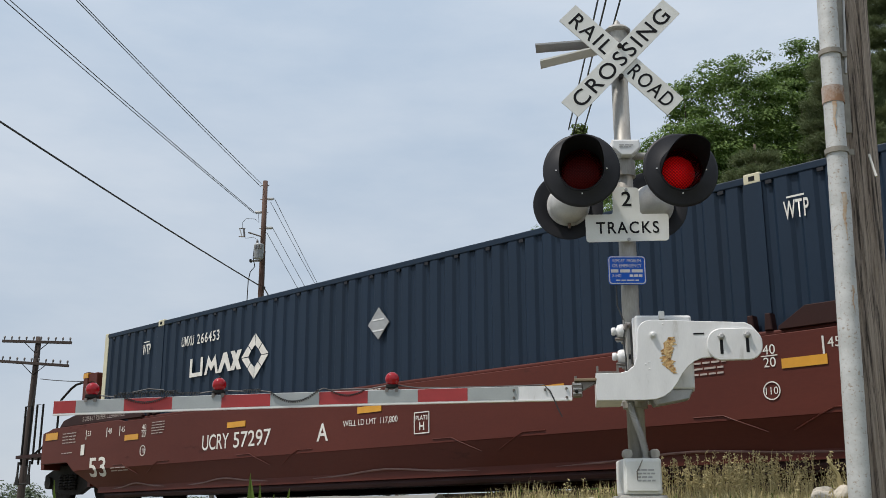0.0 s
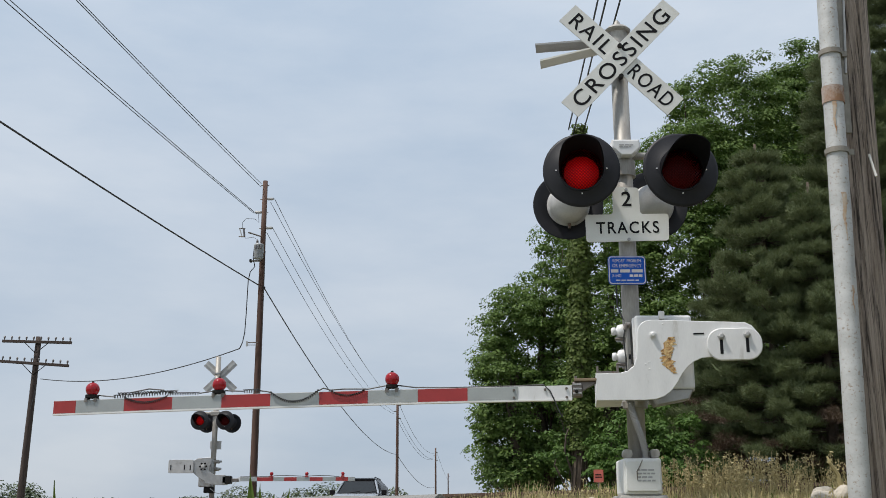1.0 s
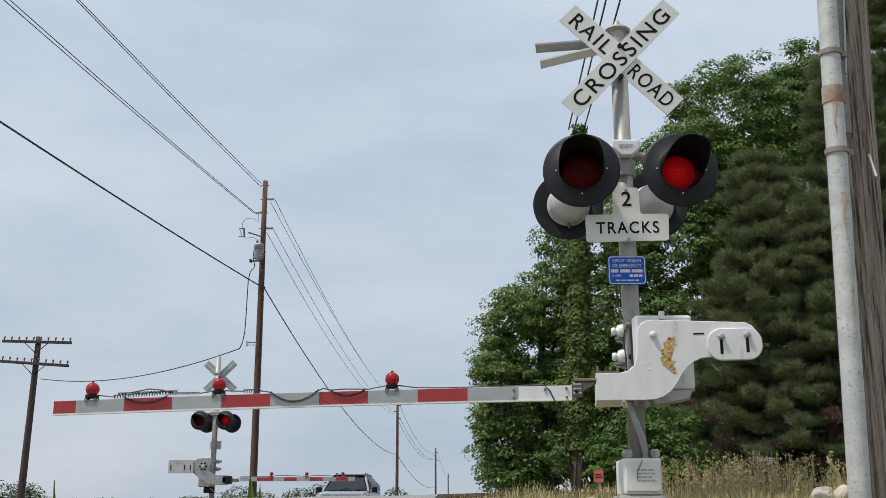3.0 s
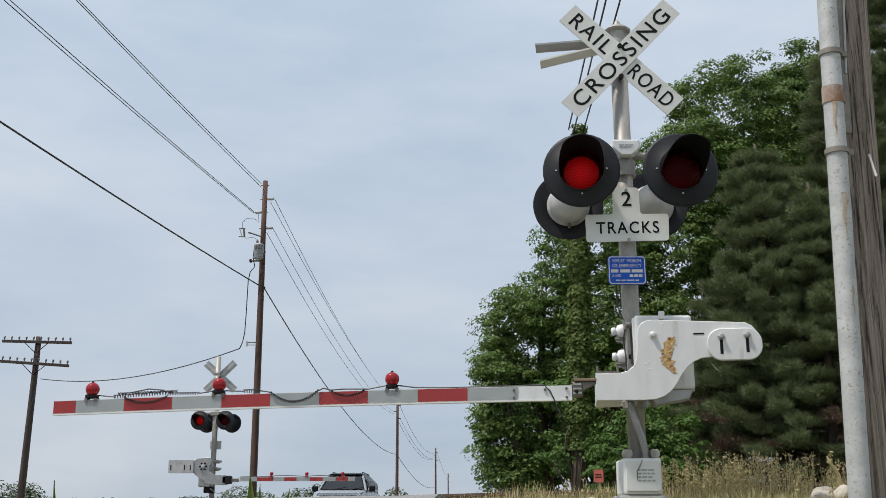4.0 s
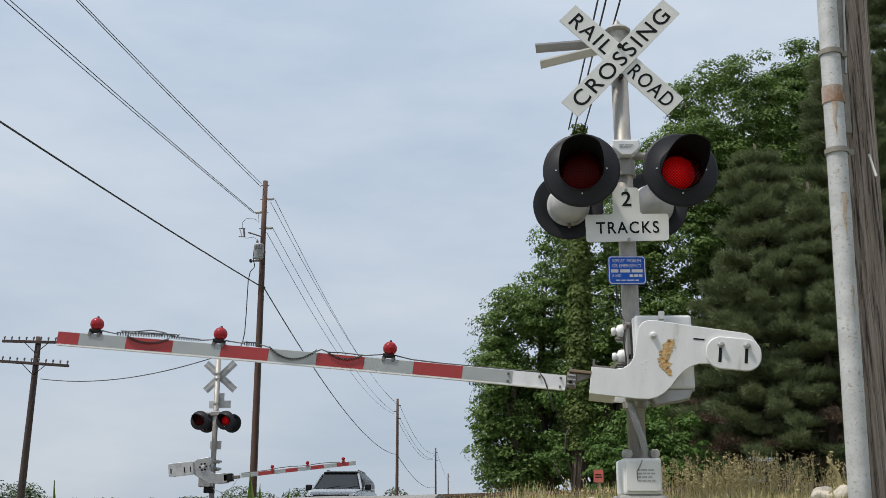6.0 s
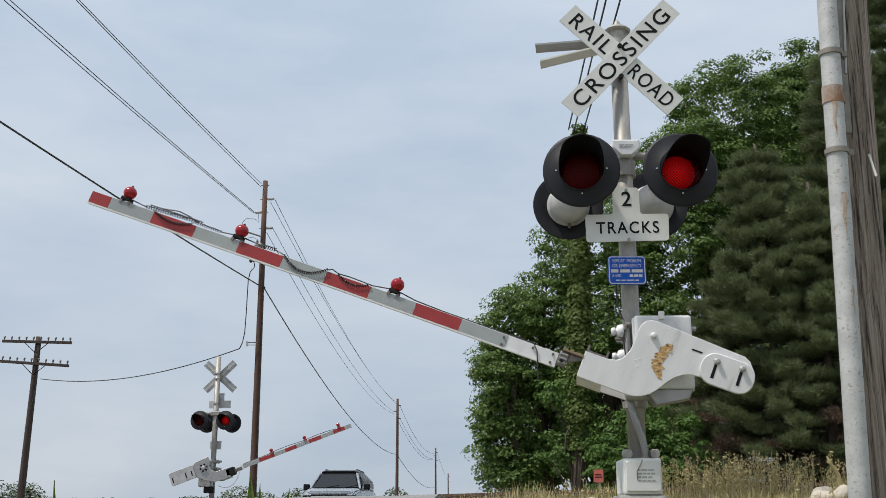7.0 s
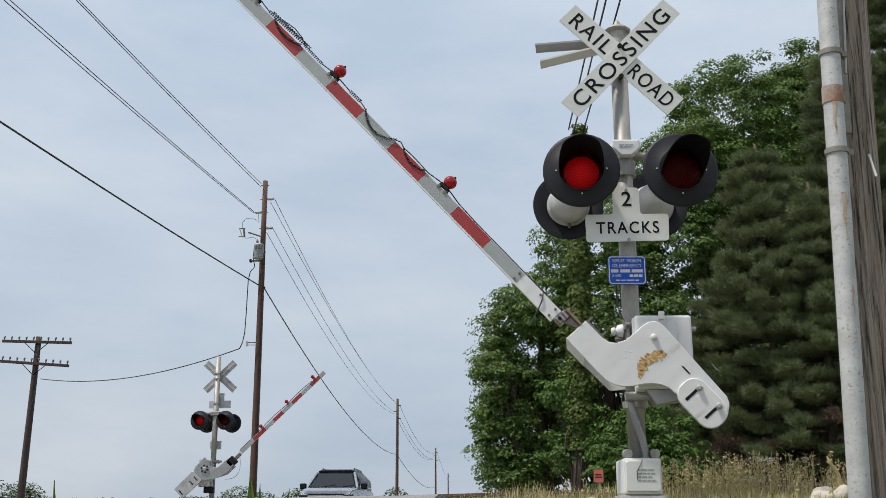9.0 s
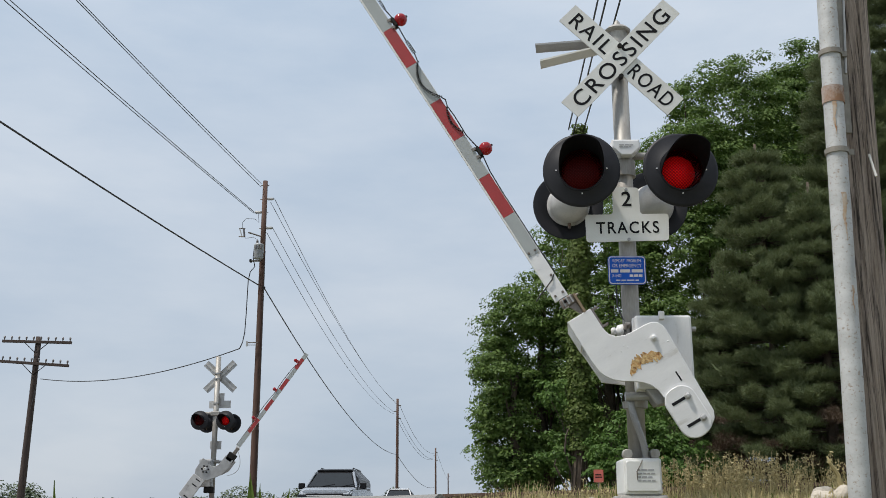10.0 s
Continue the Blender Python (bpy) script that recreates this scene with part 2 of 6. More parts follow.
# horizon leaves paled and greyed: distance haze put into their colour
M["haze_tinted_leaf"] = leaf_surface("haze_tinted_leaf", (0.095, 0.125, 0.08), (0.165, 0.195, 0.125), 0.2, 0.8)
M["lens"] = clear_lens("red_lens_glass", (0.9, 0.03, 0.04), 0.62, 0.35)
M["dome"] = glow("red_lamp_plastic", (0.26, 0.004, 0.009), 0.12)
M["dome"].node_tree.nodes["Principled BSDF"].inputs["Roughness"].default_value = 0.15
M["glow_block"] = surface("glow_blocking_black", (0.006, 0.003, 0.003), (0.008, 0.004, 0.004), 0.9, 0, 5, 60, 0, spec=0.05)
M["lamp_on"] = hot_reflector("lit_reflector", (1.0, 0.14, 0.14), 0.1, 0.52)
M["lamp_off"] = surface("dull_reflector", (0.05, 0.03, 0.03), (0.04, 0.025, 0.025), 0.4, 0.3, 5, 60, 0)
M["car_paint"] = surface("silver_car_paint", (0.4, 0.43, 0.47), (0.36, 0.39, 0.43), 0.25, 0.4, 3, 200, 0)
M["car_black"] = surface("black_car_trim", (0.012, 0.012, 0.014), (0.018, 0.018, 0.02), 0.3, 0, 5, 60, 0, spec=0.12)
M["car_glass"] = surface("dark_tinted_window", (0.012, 0.015, 0.017), (0.01, 0.012, 0.014), 0.05, 0, 5, 60, 0, spec=0.45)
M["tyre"] = surface("tyre_rubber", (0.03, 0.03, 0.03), (0.02, 0.02, 0.02), 0.85, 0, 8, 60, 0.1)
M["white_paint"] = surface("white_car_paint", (0.75, 0.75, 0.76), (0.7, 0.7, 0.71), 0.25, 0, 4, 60, 0)
M["orange_red"] = surface("faded_red_sign", (0.55, 0.13, 0.1), (0.48, 0.11, 0.08), 0.6, 0, 6, 60, 0)
M["rock"] = surface("pale_limestone", (0.55, 0.5, 0.42), (0.4, 0.36, 0.3), 0.9, 0, 8, 50, 0.5)


# ---- mesh helpers ----
def part(name, bm, material, parent=None, label="", smooth=False):
    """Links a bmesh as one mesh object under a thing or a part."""
    me = bpy.data.meshes.new(name)
    bm.to_mesh(me)
    bm.free()
    me.materials.append(material)
    if smooth:
        for p in me.polygons:
            p.use_smooth = True
    ob = new(name, me)
    if parent:
        ob.parent = parent
    if label:
        ob["label"] = label
    return ob


def thing(name, m, label, category, group="", kind=""):
    ob = new(name)
    ob.matrix_world = m
    return tagged(ob, label, category, group, kind)


def box(bm, x0, x1, y0, y1, z0, z1, bevel=0.0):
    vs = [bm.verts.new((x, y, z)) for x in (x0, x1) for y in (y0, y1) for z in (z0, z1)]
    fs = [bm.faces.new([vs[i] for i in q]) for q in ((0, 1, 3, 2), (4, 6, 7, 5), (0, 4, 5, 1), (2, 3, 7, 6), (0, 2, 6, 4), (1, 5, 7, 3))]
    if bevel:
        es = list({e for f in fs for e in f.edges})
        bmesh.ops.bevel(bm, geom=es, offset=bevel, segments=2, affect="EDGES", profile=0.5)
    return bm


def boxm(*a, bevel=0.0):
    return box(bmesh.new(), *a, bevel=bevel)


def tube(bm, pts, r, n=8, r1=None, caps=True):
    """A round bar along points; its radius may taper to r1."""
    pts = [Vector(p) for p in pts]
    rings, up = [], None
    for i, p in enumerate(pts):
        d = (pts[min(i + 1, len(pts) - 1)] - pts[max(i - 1, 0)]).normalized()
        if up is None:
            up = d.orthogonal().normalized()
        else:
            up = (up - d * up.dot(d))
            up = up.normalized() if up.length > 1e-6 else d.orthogonal().normalized()
        side = d.cross(up)
        rr = r if r1 is None else r + (r1 - r) * i / max(1, len(pts) - 1)
        rings.append([bm.verts.new(p + (up * math.cos(2 * math.pi * k / n) + side * math.sin(2 * math.pi * k / n)) * rr) for k in range(n)])
    for a, b in zip(rings, rings[1:]):
        for k in range(n):
            bm.faces.new((a[k], a[(k + 1) % n], b[(k + 1) % n], b[k]))
    if caps:
        bm.faces.new(rings[0][::-1])
        bm.faces.new(rings[-1])
    return bm


def tubem(pts, r, n=8, r1=None):
    return tube(bmesh.new(), pts, r, n, r1)


def prism(bm, poly, y0, y1, bevel=0.0):
    """An outline in x and z, given thickness from y0 to y1."""
    a = [bm.verts.new((x, y0, z)) for x, z in poly]
    b = [bm.verts.new((x, y1, z)) for x, z in poly]
    n = len(poly)
    fa, fb = bm.faces.new(a), bm.faces.new(b[::-1])
    for i in range(n):
        bm.faces.new((a[i], b[i], b[(i + 1) % n], a[(i + 1) % n]))
    bmesh.ops.recalc_face_normals(bm, faces=bm.faces[:])
    if bevel:
        bmesh.ops.bevel(bm, geom=list(fa.edges) + list(fb.edges), offset=bevel, segments=1, affect="EDGES")
    return bm


def prismm(poly, y0, y1, bevel=0.0):
    return prism(bmesh.new(), poly, y0, y1, bevel)


def ball(bm, c, r, u=16, v=10, sz=1.0):
    bmesh.ops.create_uvsphere(bm, u_segments=u, v_segments=v, radius=r, matrix=Matrix.Translation(c) @ Matrix.Diagonal((1, 1, sz, 1)))
    return bm


def lathe(bm, prof, n=24, axis="y", ends="both"):
    """Turns a profile of (radius, height) pairs about an axis; ends: both, last, or loop for a hollow ring."""
    rings = []
    for r, h in prof:
        ring = []
        for k in range(n):
            a = 2 * math.pi * k / n
            c, s = r * math.cos(a), r * math.sin(a)
            ring.append(bm.verts.new((c, h, s) if axis == "y" else (c, s, h)))
        rings.append(ring)
    for a, b in zip(rings, rings[1:]):
        for k in range(n):
            bm.faces.new((a[k], a[(k + 1) % n], b[(k + 1) % n], b[k]))
    if ends == "loop":
        for k in range(n):
            bm.faces.new((rings[-1][k], rings[-1][(k + 1) % n], rings[0][(k + 1) % n], rings[0][k]))
    else:
        if ends == "both":
            bm.faces.new(rings[0])
        bm.faces.new(rings[-1][::-1])
    bmesh.ops.recalc_face_normals(bm, faces=bm.faces[:])
    return bm


def lathe_x(prof, at, n=20):
    """Turns a profile of (radius, distance) pairs about a line along x that starts at a point."""
    bm = lathe(bmesh.new(), prof, n, "z")
    bmesh.ops.rotate(bm, verts=bm.verts[:], matrix=Matrix.Rotation(math.pi / 2, 3, "Y"))
    bmesh.ops.translate(bm, verts=bm.verts[:], vec=at)
    return bm


def rounded(w, h, r, n=5, cx=0.0, cz=0.0):
    out = []
    for sx, sz, a0 in ((1, 1, 0), (-1, 1, 90), (-1, -1, 180), (1, -1, 270)):
        for k in range(n + 1):
            a = radians(a0 + 90 * k / n)
            out.append((cx + sx * (w / 2 - r) + r * math.cos(a), cz + sz * (h / 2 - r) + r * math.sin(a)))
    return out


def round_poly(pts, r, n=4):
    """Rounds the corners of an outline."""
    out = []
    for i, c in enumerate(pts):
        c, a, b = Vector(c), Vector(pts[i - 1]), Vector(pts[(i + 1) % len(pts)])
        p, q = c + (a - c).normalized() * r, c + (b - c).normalized() * r
        for k in range(n + 1):
            t = k / n
            out.append(tuple(p * (1 - t) ** 2 + c * 2 * t * (1 - t) + q * t * t))
    return out


def ring_prism(w, h, r, t, y0, y1, cx=0.0, cz=0.0):
    """A flat rounded frame of width t."""
    bm = bmesh.new()
    o, i = rounded(w, h, r, 5, cx, cz), rounded(w - 2 * t, h - 2 * t, max(0.001, r - t), 5, cx, cz)
    n = len(o)
    rows = [[bm.verts.new((x, y, z)) for x, z in q] for q, y in ((o, y0), (i, y0), (i, y1), (o, y1))]
    for a, b in ((0, 1), (1, 2), (2, 3), (3, 0)):
        for k in range(n):
            bm.faces.new((rows[a][k], rows[a][(k + 1) % n], rows[b][(k + 1) % n], rows[b][k]))
    bmesh.ops.recalc_face_normals(bm, faces=bm.faces[:])
    return bm


def lettering(text, height, m, material, parent, width=None, spacing=1.0, bold=0.0, name="lettering"):
    """Writing in the built-in font, centred, reading along x with z up, facing -y, on the plane of m."""
    cu = bpy.data.curves.new(name, "FONT")
    cu.body, cu.size, cu.align_x, cu.align_y = text, 1.0, "CENTER", "CENTER"
    cu.space_character, cu.extrude, cu.offset = spacing, 0.0, bold
    tmp = new(name, cu)
    bpy.context.view_layer.update()
    me = bpy.data.meshes.new_from_object(tmp.evaluated_get(bpy.context.evaluated_depsgraph_get()))
    bpy.data.objects.remove(tmp)
    co = np.array([v.co[:] for v in me.vertices])
    lo, hi = co.min(0), co.max(0)
    s = height / (hi[1] - lo[1])
    sx = width / (hi[0] - lo[0]) if width else s
    cx, cy = (lo[0] + hi[0]) / 2, (lo[1] + hi[1]) / 2
    for v in me.vertices:
        v.co = ((v.co[0] - cx) * sx, 0.0, (v.co[1] - cy) * s)
    me.materials.append(material)
    ob = new(name, me)
    ob.parent = parent
    ob.matrix_basis = m
    return ob


def bars(cx, cz, w, h, rows, y, material, parent, name="unreadable_writing", t=0.0025, thick=0.24):
    """Writing that cannot be read: rows of plain bars."""
    bm = bmesh.new()
    rnd = random.Random(int(abs(cx * 991 + cz * 733 + w * 57)))
    rh = h / rows
    for r in range(rows):
        x = cx - w / 2
        z = cz + h / 2 - (r + 0.5) * rh
        while x < cx + w / 2 - 0.12 * w:
            ln = min(rnd.uniform(0.16, 0.34) * w, cx + w / 2 - x)
            box(bm, x, x + ln, y - t, y, z - rh * thick, z + rh * thick)
            x += ln + 0.05 * w
    return part(name, bm, material, parent)


# ---- ground, road, tracks ----
TH = radians(44.278)
AL = Vector((math.cos(TH), -math.sin(TH), 0))
NO = Vector((math.sin(TH), math.cos(TH), 0))
TRACK_1, TRACK_2 = 11.52, 15.9


def smooth_step(a, b, x):
    t = min(1, max(0, (x - a) / (b - a)))
    return t * t * (3 - 2 * t)


def road_centre(y):
    return -3.3 + 0.037 * y


def ground_z(x, y):
    d = x * NO.x + y * NO.y
    z = -0.95 + 0.72 * smooth_step(3.0, 8.6, d) - 0.62 * smooth_step(18.5, 27.0, d)
    return z + 0.03 * noise.noise((x * 0.35, y * 0.35, 0)) + 0.7 * smooth_step(44, 60, y)


def road_z(x, y):
    d = x * NO.x + y * NO.y
    return -0.93 + 0.88 * smooth_step(2.0, 9.2, d) - 0.64 * smooth_step(17.3, 20.8, d) + 0.02 + 0.73 * smooth_step(44, 60, y)


def axis_steps(fine, step, far):
    out = [i * step for i in range(int(fine[0] / step), int(fine[1] / step) + 1)]
    a = out[-1]
    g = step
    while a < far:
        g *= 1.35
        a += g
        out.append(a)
    a, g = out[0], step
    while a > -far:
        g *= 1.35
        a -= g
        out.insert(0, a)
    return out


def build_ground():
    xs, ys = axis_steps((-16, 18), 0.5, 2500), axis_steps((-4, 40), 0.5, 2500)
    bm = bmesh.new()
    rows = []
    for y in ys:
        row = []
        for x in xs:
            under = 1 - smooth_step(3.0, 3.9, abs(x + 0.15 - road_centre(y)) + 0.15) if -40 < y < 400 else 0.0
            z = ground_z(x, y)
            if under:
                z = z * (1 - under) + (road_z(x, y) - 0.12) * under
            row.append(bm.verts.new((x, y, z)))
        rows.append(row)
    for a, b in zip(rows, rows[1:]):
        for i in range(len(xs) - 1):
            bm.faces.new((a[i], a[i + 1], b[i + 1], b[i]))
    tagged(part("ground", bm, M["earth"], smooth=True), "dry grassy ground rising to the railway bed", "ground", kind="structure")
    bm = bmesh.new()
    prev = None
    y = -30.0
    while y < 420:
        row = [bm.verts.new((road_centre(y) + w, y, road_z(road_centre(y) + w, y) - 0.012 * abs(w))) for w in (-3.1, -1.55, 0, 1.4, 2.8)]
        low = [bm.verts.new((road_centre(y) + w, y, road_z(road_centre(y) + w, y) - 0.25)) for w in (-3.1, 2.8)]
        row = [low[0], *row, low[1]]
        if prev:
            for i in range(6):
                bm.faces.new((prev[i], prev[i + 1], row[i + 1], row[i]))
        prev = row
        y += 0.6 if y < 40 else 8
    tagged(part("road", bm, M["asphalt"], smooth=False), "worn grey asphalt road crossing the tracks", "road", kind="structure")


def build_track(d, name):
    m = Matrix.Translation(NO * d) @ Matrix.Rotation(-TH, 4, "Z")
    tr = thing(name, m, "railway track with rusty rails on timber sleepers", "railway track", "railway tracks")
    prof = ((-0.07, -0.17), (0.07, -0.17), (0.07, -0.155), (0.012, -0.13), (0.012, -0.045), (0.036, -0.035), (0.036, 0), (-0.036, 0), (-0.036, -0.035), (-0.012, -0.045), (-0.012, -0.13), (-0.07, -0.155))
    for off in (-0.755, 0.755):
        bm = bmesh.new()
        ends = [[bm.verts.new((x, off + a, b)) for a, b in prof] for x in (-180, 180)]
        for k in range(len(prof)):
            bm.faces.new((ends[0][k], ends[1][k], ends[1][(k + 1) % len(prof)], ends[0][(k + 1) % len(prof)]))
        part("rail", bm, M["rail_steel"], tr)
    sl = boxm(-0.115, 0.115, -1.3, 1.3, -0.34, -0.17, bevel=0.012)
    first = part("sleeper", sl, M["sleeper"], tr)
    for i in range(-70, 71):
        if i:
            o = new("sleeper", first.data)
            o.parent, o.location = tr, (i * 0.55, 0, 0)
    return tr


def build_ballast():
    """The stone bed of both tracks: a low bank with loose stones on its shoulder."""
    rnd = random.Random(5)
    bm = bmesh.new()
    L = 180
    prof = ((8.9, -0.4), (9.9, -0.2), (17.6, -0.2), (18.9, -0.45))
    ends = [[bm.verts.new(NO * d + AL * s + Vector((0, 0, z))) for d, z in prof] for s in (-L, L)]
    for k in range(3):
        bm.faces.new((ends[0][k], ends[1][k], ends[1][k + 1], ends[0][k + 1]))
    cube = ((-1, -1, -1), (1, -1, -0.8), (0.9, 1, -1), (-1, 0.8, -1), (-0.7, -0.8, 0.9), (0.7, -0.6, 1), (0.6, 0.7, 0.8), (-0.8, 0.6, 1))
    for i in range(4200):
        s, d = rnd.uniform(-22, 6), rnd.uniform(9.1, 12.4)
        base = NO * d + AL * s
        if abs(base.x - road_centre(base.y)) < 3.3:
            continue
        z = -0.4 + 0.2 * min(1, (d - 8.9)) if d < 9.9 else -0.2
        r = rnd.uniform(0.02, 0.05)
        rot = Euler((rnd.random() * 6, rnd.random() * 6, rnd.random() * 6)).to_matrix()
        vs = [bm.verts.new(base + Vector((0, 0, z + r * 0.3)) + rot @ (Vector(c) * r * rnd.uniform(0.7, 1.1))) for c in cube]
        for q in ((0, 3, 2, 1), (4, 5, 6, 7), (0, 1, 5, 4), (1, 2, 6, 5), (2, 3, 7, 6), (3, 0, 4, 7)):
            bm.faces.new([vs[j] for j in q])
    tagged(part("track_ballast", bm, M["ballast"]), "grey crushed stone ballast under the tracks", "ballast", kind="stuff")


build_ground()
build_ballast()
build_track(TRACK_1, "railway_track")
build_track(TRACK_2, "railway_track")


# ---- the freight car and its container ----
def on_side(ob):
    """Lets a stencil follow the side plate, which leans in below its crease."""
    z0 = ob.location.z
    for v in ob.data.vertices:
        if z0 + v.co.z < 0.62:
            v.co.y += 0.565 * (0.62 - z0 - v.co.z)
    return ob


def car_text(text, s, z, h, parent, w=None, y=-1.527, mat="letter_white", bold=0.0, spacing=1.0):
    return on_side(lettering(text, h, pose(s, y, z), M[mat], parent, w, spacing, bold))


def build_well_car():
    car = thing("well_car", Matrix.Identity(4), "oxide brown double-stack well car with white stencils", "freight car")
    outline = [(-7.75, 0.16), (7.75, 0.16), (8.55, 0.72), (8.9, 0.8), (10.0, 0.8), (10.0, 1.42), (9.75, 1.46), (9.6, 1.5), (6.95, 1.5),
               (6.8, 1.46), (-6.8, 1.46), (-6.95, 1.5), (-9.6, 1.5), (-9.75, 1.46), (-10.0, 1.42), (-10.0, 0.8), (-8.9, 0.8), (-8.55, 0.72)]
    for side in (-1, 1):
        bm = bmesh.new()
        # the plate stands upright above and leans in below a crease
        up = [(8.6, 0.62), *[p for p in outline[3:-1]], (-8.6, 0.62)]
        prism(bm, up, side * 1.52, side * 1.44, 0.008)
        q = [bm.verts.new(v) for v in ((-8.6, side * 1.52, 0.62), (8.6, side * 1.52, 0.62), (7.7, side * 1.26, 0.16), (-7.7, side * 1.26, 0.16),
                                       (-8.6, side * 1.44, 0.62), (8.6, side * 1.44, 0.62), (7.7, side * 1.18, 0.16), (-7.7, side * 1.18, 0.16))]
        for f in ((0, 1, 2, 3), (4, 7, 6, 5), (0, 3, 7, 4), (1, 5, 6, 2)):
            bm.faces.new([q[i] for i in f])
        bmesh.ops.recalc_face_normals(bm, faces=bm.faces[:])
        part("side_sill", bm, M["car_brown"], car)
        part("top_chord", boxm(-6.8, 6.8, side * 1.35 - 0.09, side * 1.35 + 0.09, 1.46, 1.52, bevel=0.02), M["car_brown"], car)
        part("bottom_flange", tubem([(-7.7, side * 1.26, 0.15), (7.7, side * 1.26, 0.15)], 0.055, 8), M["car_brown_dark"], car)
        # rubbed wavy lines along the flange
        for s0, ln in ((-7.6, 2.3), (-5.2, 3.0), (-2.0, 4.4), (2.6, 4.9)):
            zs = [0.24 + 0.09 * math.sin(math.pi * k / 16) ** 2 + 0.01 * math.sin(k) for k in range(17)]
            pts = [(s0 + ln * k / 16, side * (1.53 - 0.565 * (0.62 - z)), z) for k, z in enumerate(zs)]
            part("rubbed_edge", tubem(pts, 0.014, 5), M["car_brown_worn"], car, "paint rubbed pale along the flange")
        # pressed stiffeners in the leaning plate
        for s in (-6.12, -2.2, 2.2, 6.12):
            for k in (-1, 1):
                pts = [(s + k * 0.95, side * 1.527, 0.68), (s + k * 0.6, side * 1.527, 0.68), (s + k * 0.455, side * 1.527, 0.62), (s + k * 0.14, side * 1.456, 0.49)]
                part("stiffener", tubem(pts, 0.007, 5), M["car_brown"], car)
        # raised end coaming with the clearance panel
        for k in (-1, 1):
            part("end_coaming", prismm([(k * 6.2, 1.505), (k * 9.35, 1.505), (k * 9.2, 1.63), (k * 8.75, 1.71), (k * 6.5, 1.72), (k * 6.2, 1.54)], side * 1.5, side * 1.42, 0.006), M["car_brown_dark"], car)
            for e in (-0.1, 0.1):
                part("corner_guide", prismm([(k * 5.97 + e - 0.045, 1.52), (k * 5.97 + e + 0.045, 1.52), (k * 5.97 + e + 0.03, 1.7), (k * 5.97 + e - 0.03, 1.7)], side * 1.34, side * 1.46, 0.01), M["car_brown_dark"], car)
            part("reflector", boxm(k * 9.6 - 0.26, k * 9.6 + 0.26, side * 1.527 - 0.004, side * 1.527 + 0.004, 1.27, 1.41), M["yellow"], car, "yellow reflective sticker")
            part("reflector", boxm(k * 6.46 - 0.24, k * 6.46 + 0.24, side * 1.527 - 0.004, side * 1.527 + 0.004, 1.1, 1.2), M["yellow"], car, "yellow reflective sticker")
        for s in (-3.2, 0.0, 3.2):
            part("reflector", boxm(s - 0.25, s + 0.25, side * 1.527 - 0.004, side * 1.527 + 0.004, 1.12, 1.21), M["yellow"], car, "yellow reflective sticker")
    part("well_floor", boxm(-7.9, 7.9, -1.34, 1.34, 0.2, 0.32), M["car_brown"], car)
    for k in (-1, 1):
        part("end_deck", boxm(*sorted((k * 8.2, k * 10.0)), -1.43, 1.43, 0.86, 1.0), M["car_brown"], car)
        part("bulkhead", boxm(*sorted((k * 8.3, k * 8.4)), -1.3, 1.3, 0.33, 1.72), M["car_brown"], car)
        for side in (-1, 1):
            # corner post with a yellow top, bent grab rail, ladder uprights and step at the end of the car
            post = part("corner_post", boxm(k * 8.9 - 0.09, k * 8.9 + 0.09, side * 1.16 - 0.1, side * 1.16 + 0.1, 1.0, 2.6, bevel=0.015), M["car_brown"], car)
            part("post_cap", boxm(k * 8.9 - 0.093, k * 8.9 + 0.093, side * 1.16 - 0.103, side * 1.16 + 0.103, 2.48, 2.58), M["yellow"], post, "yellow band")
            part("guide_post", boxm(k * 8.5 - 0.07, k * 8.5 + 0.07, side * 1.16 - 0.1, side * 1.16 + 0.1, 1.0, 2.56, bevel=0.015), M["car_brown"], car)
            part("post_tie", boxm(*sorted((k * 8.57, k * 8.81)), side * 1.16 - 0.08, side * 1.16 + 0.08, 2.4, 2.56), M["car_brown"], car)
            part("grab_rail", tubem([(k * 8.95, side * 1.22, 2.42), (k * 9.25, side * 1.27, 2.38), (k * 9.42, side * 1.28, 2.32), (k * 9.78, side * 1.3, 2.12), (k * 9.86, side * 1.3, 1.98), (k * 9.87, side * 1.3, 1.45)], 0.024, 8), M["steel_dark"], car)
            for dx in (10.86, 11.4):
                part("grab_iron", tubem([(k * dx, side * 1.3, 0.85), (k * dx, side * 1.3, 2.1), (k * (dx + 0.02), side * 1.16, 2.13), (k * (dx + 0.02), side * 1.16, 0.85)], 0.024, 8), M["steel_dark"], car)
                part("stirrup_step", prismm([(k * (dx - 0.035), 0.92), (k * (dx + 0.035), 0.92), (k * (dx + 0.04), 0.68), (k * (dx + 0.1), 0.47), (k * (dx + 0.1), 0.43), (k * (dx - 0.09), 0.43), (k * (dx - 0.09), 0.47), (k * (dx - 0.03), 0.68)], side * 1.34, side * 1.36, 0.004), M["steel_dark"], car)
        for side in (-1, 1):
            part("step_tread", tubem([(k * 10.8, side * 1.35, 0.45), (k * 11.45, side * 1.35, 0.45)], 0.018, 6), M["steel_dark"], car)
            part("hand_brake_rail", tubem([(k * 10.05, side * 1.3, 1.45), (k * 10.35, side * 1.3, 1.22), (k * 10.8, side * 1.3, 1.06)], 0.025, 6), M["steel_dark"], car)
        part("end_platform", boxm(*sorted((k * 10.0, k * 11.46)), -1.4, 1.4, 0.98, 1.05), M["car_brown_dark"], car)
        part("end_beam", boxm(*sorted((k * 10.0, k * 10.12)), -1.45, 1.45, 0.7, 1.1), M["car_brown"], car)
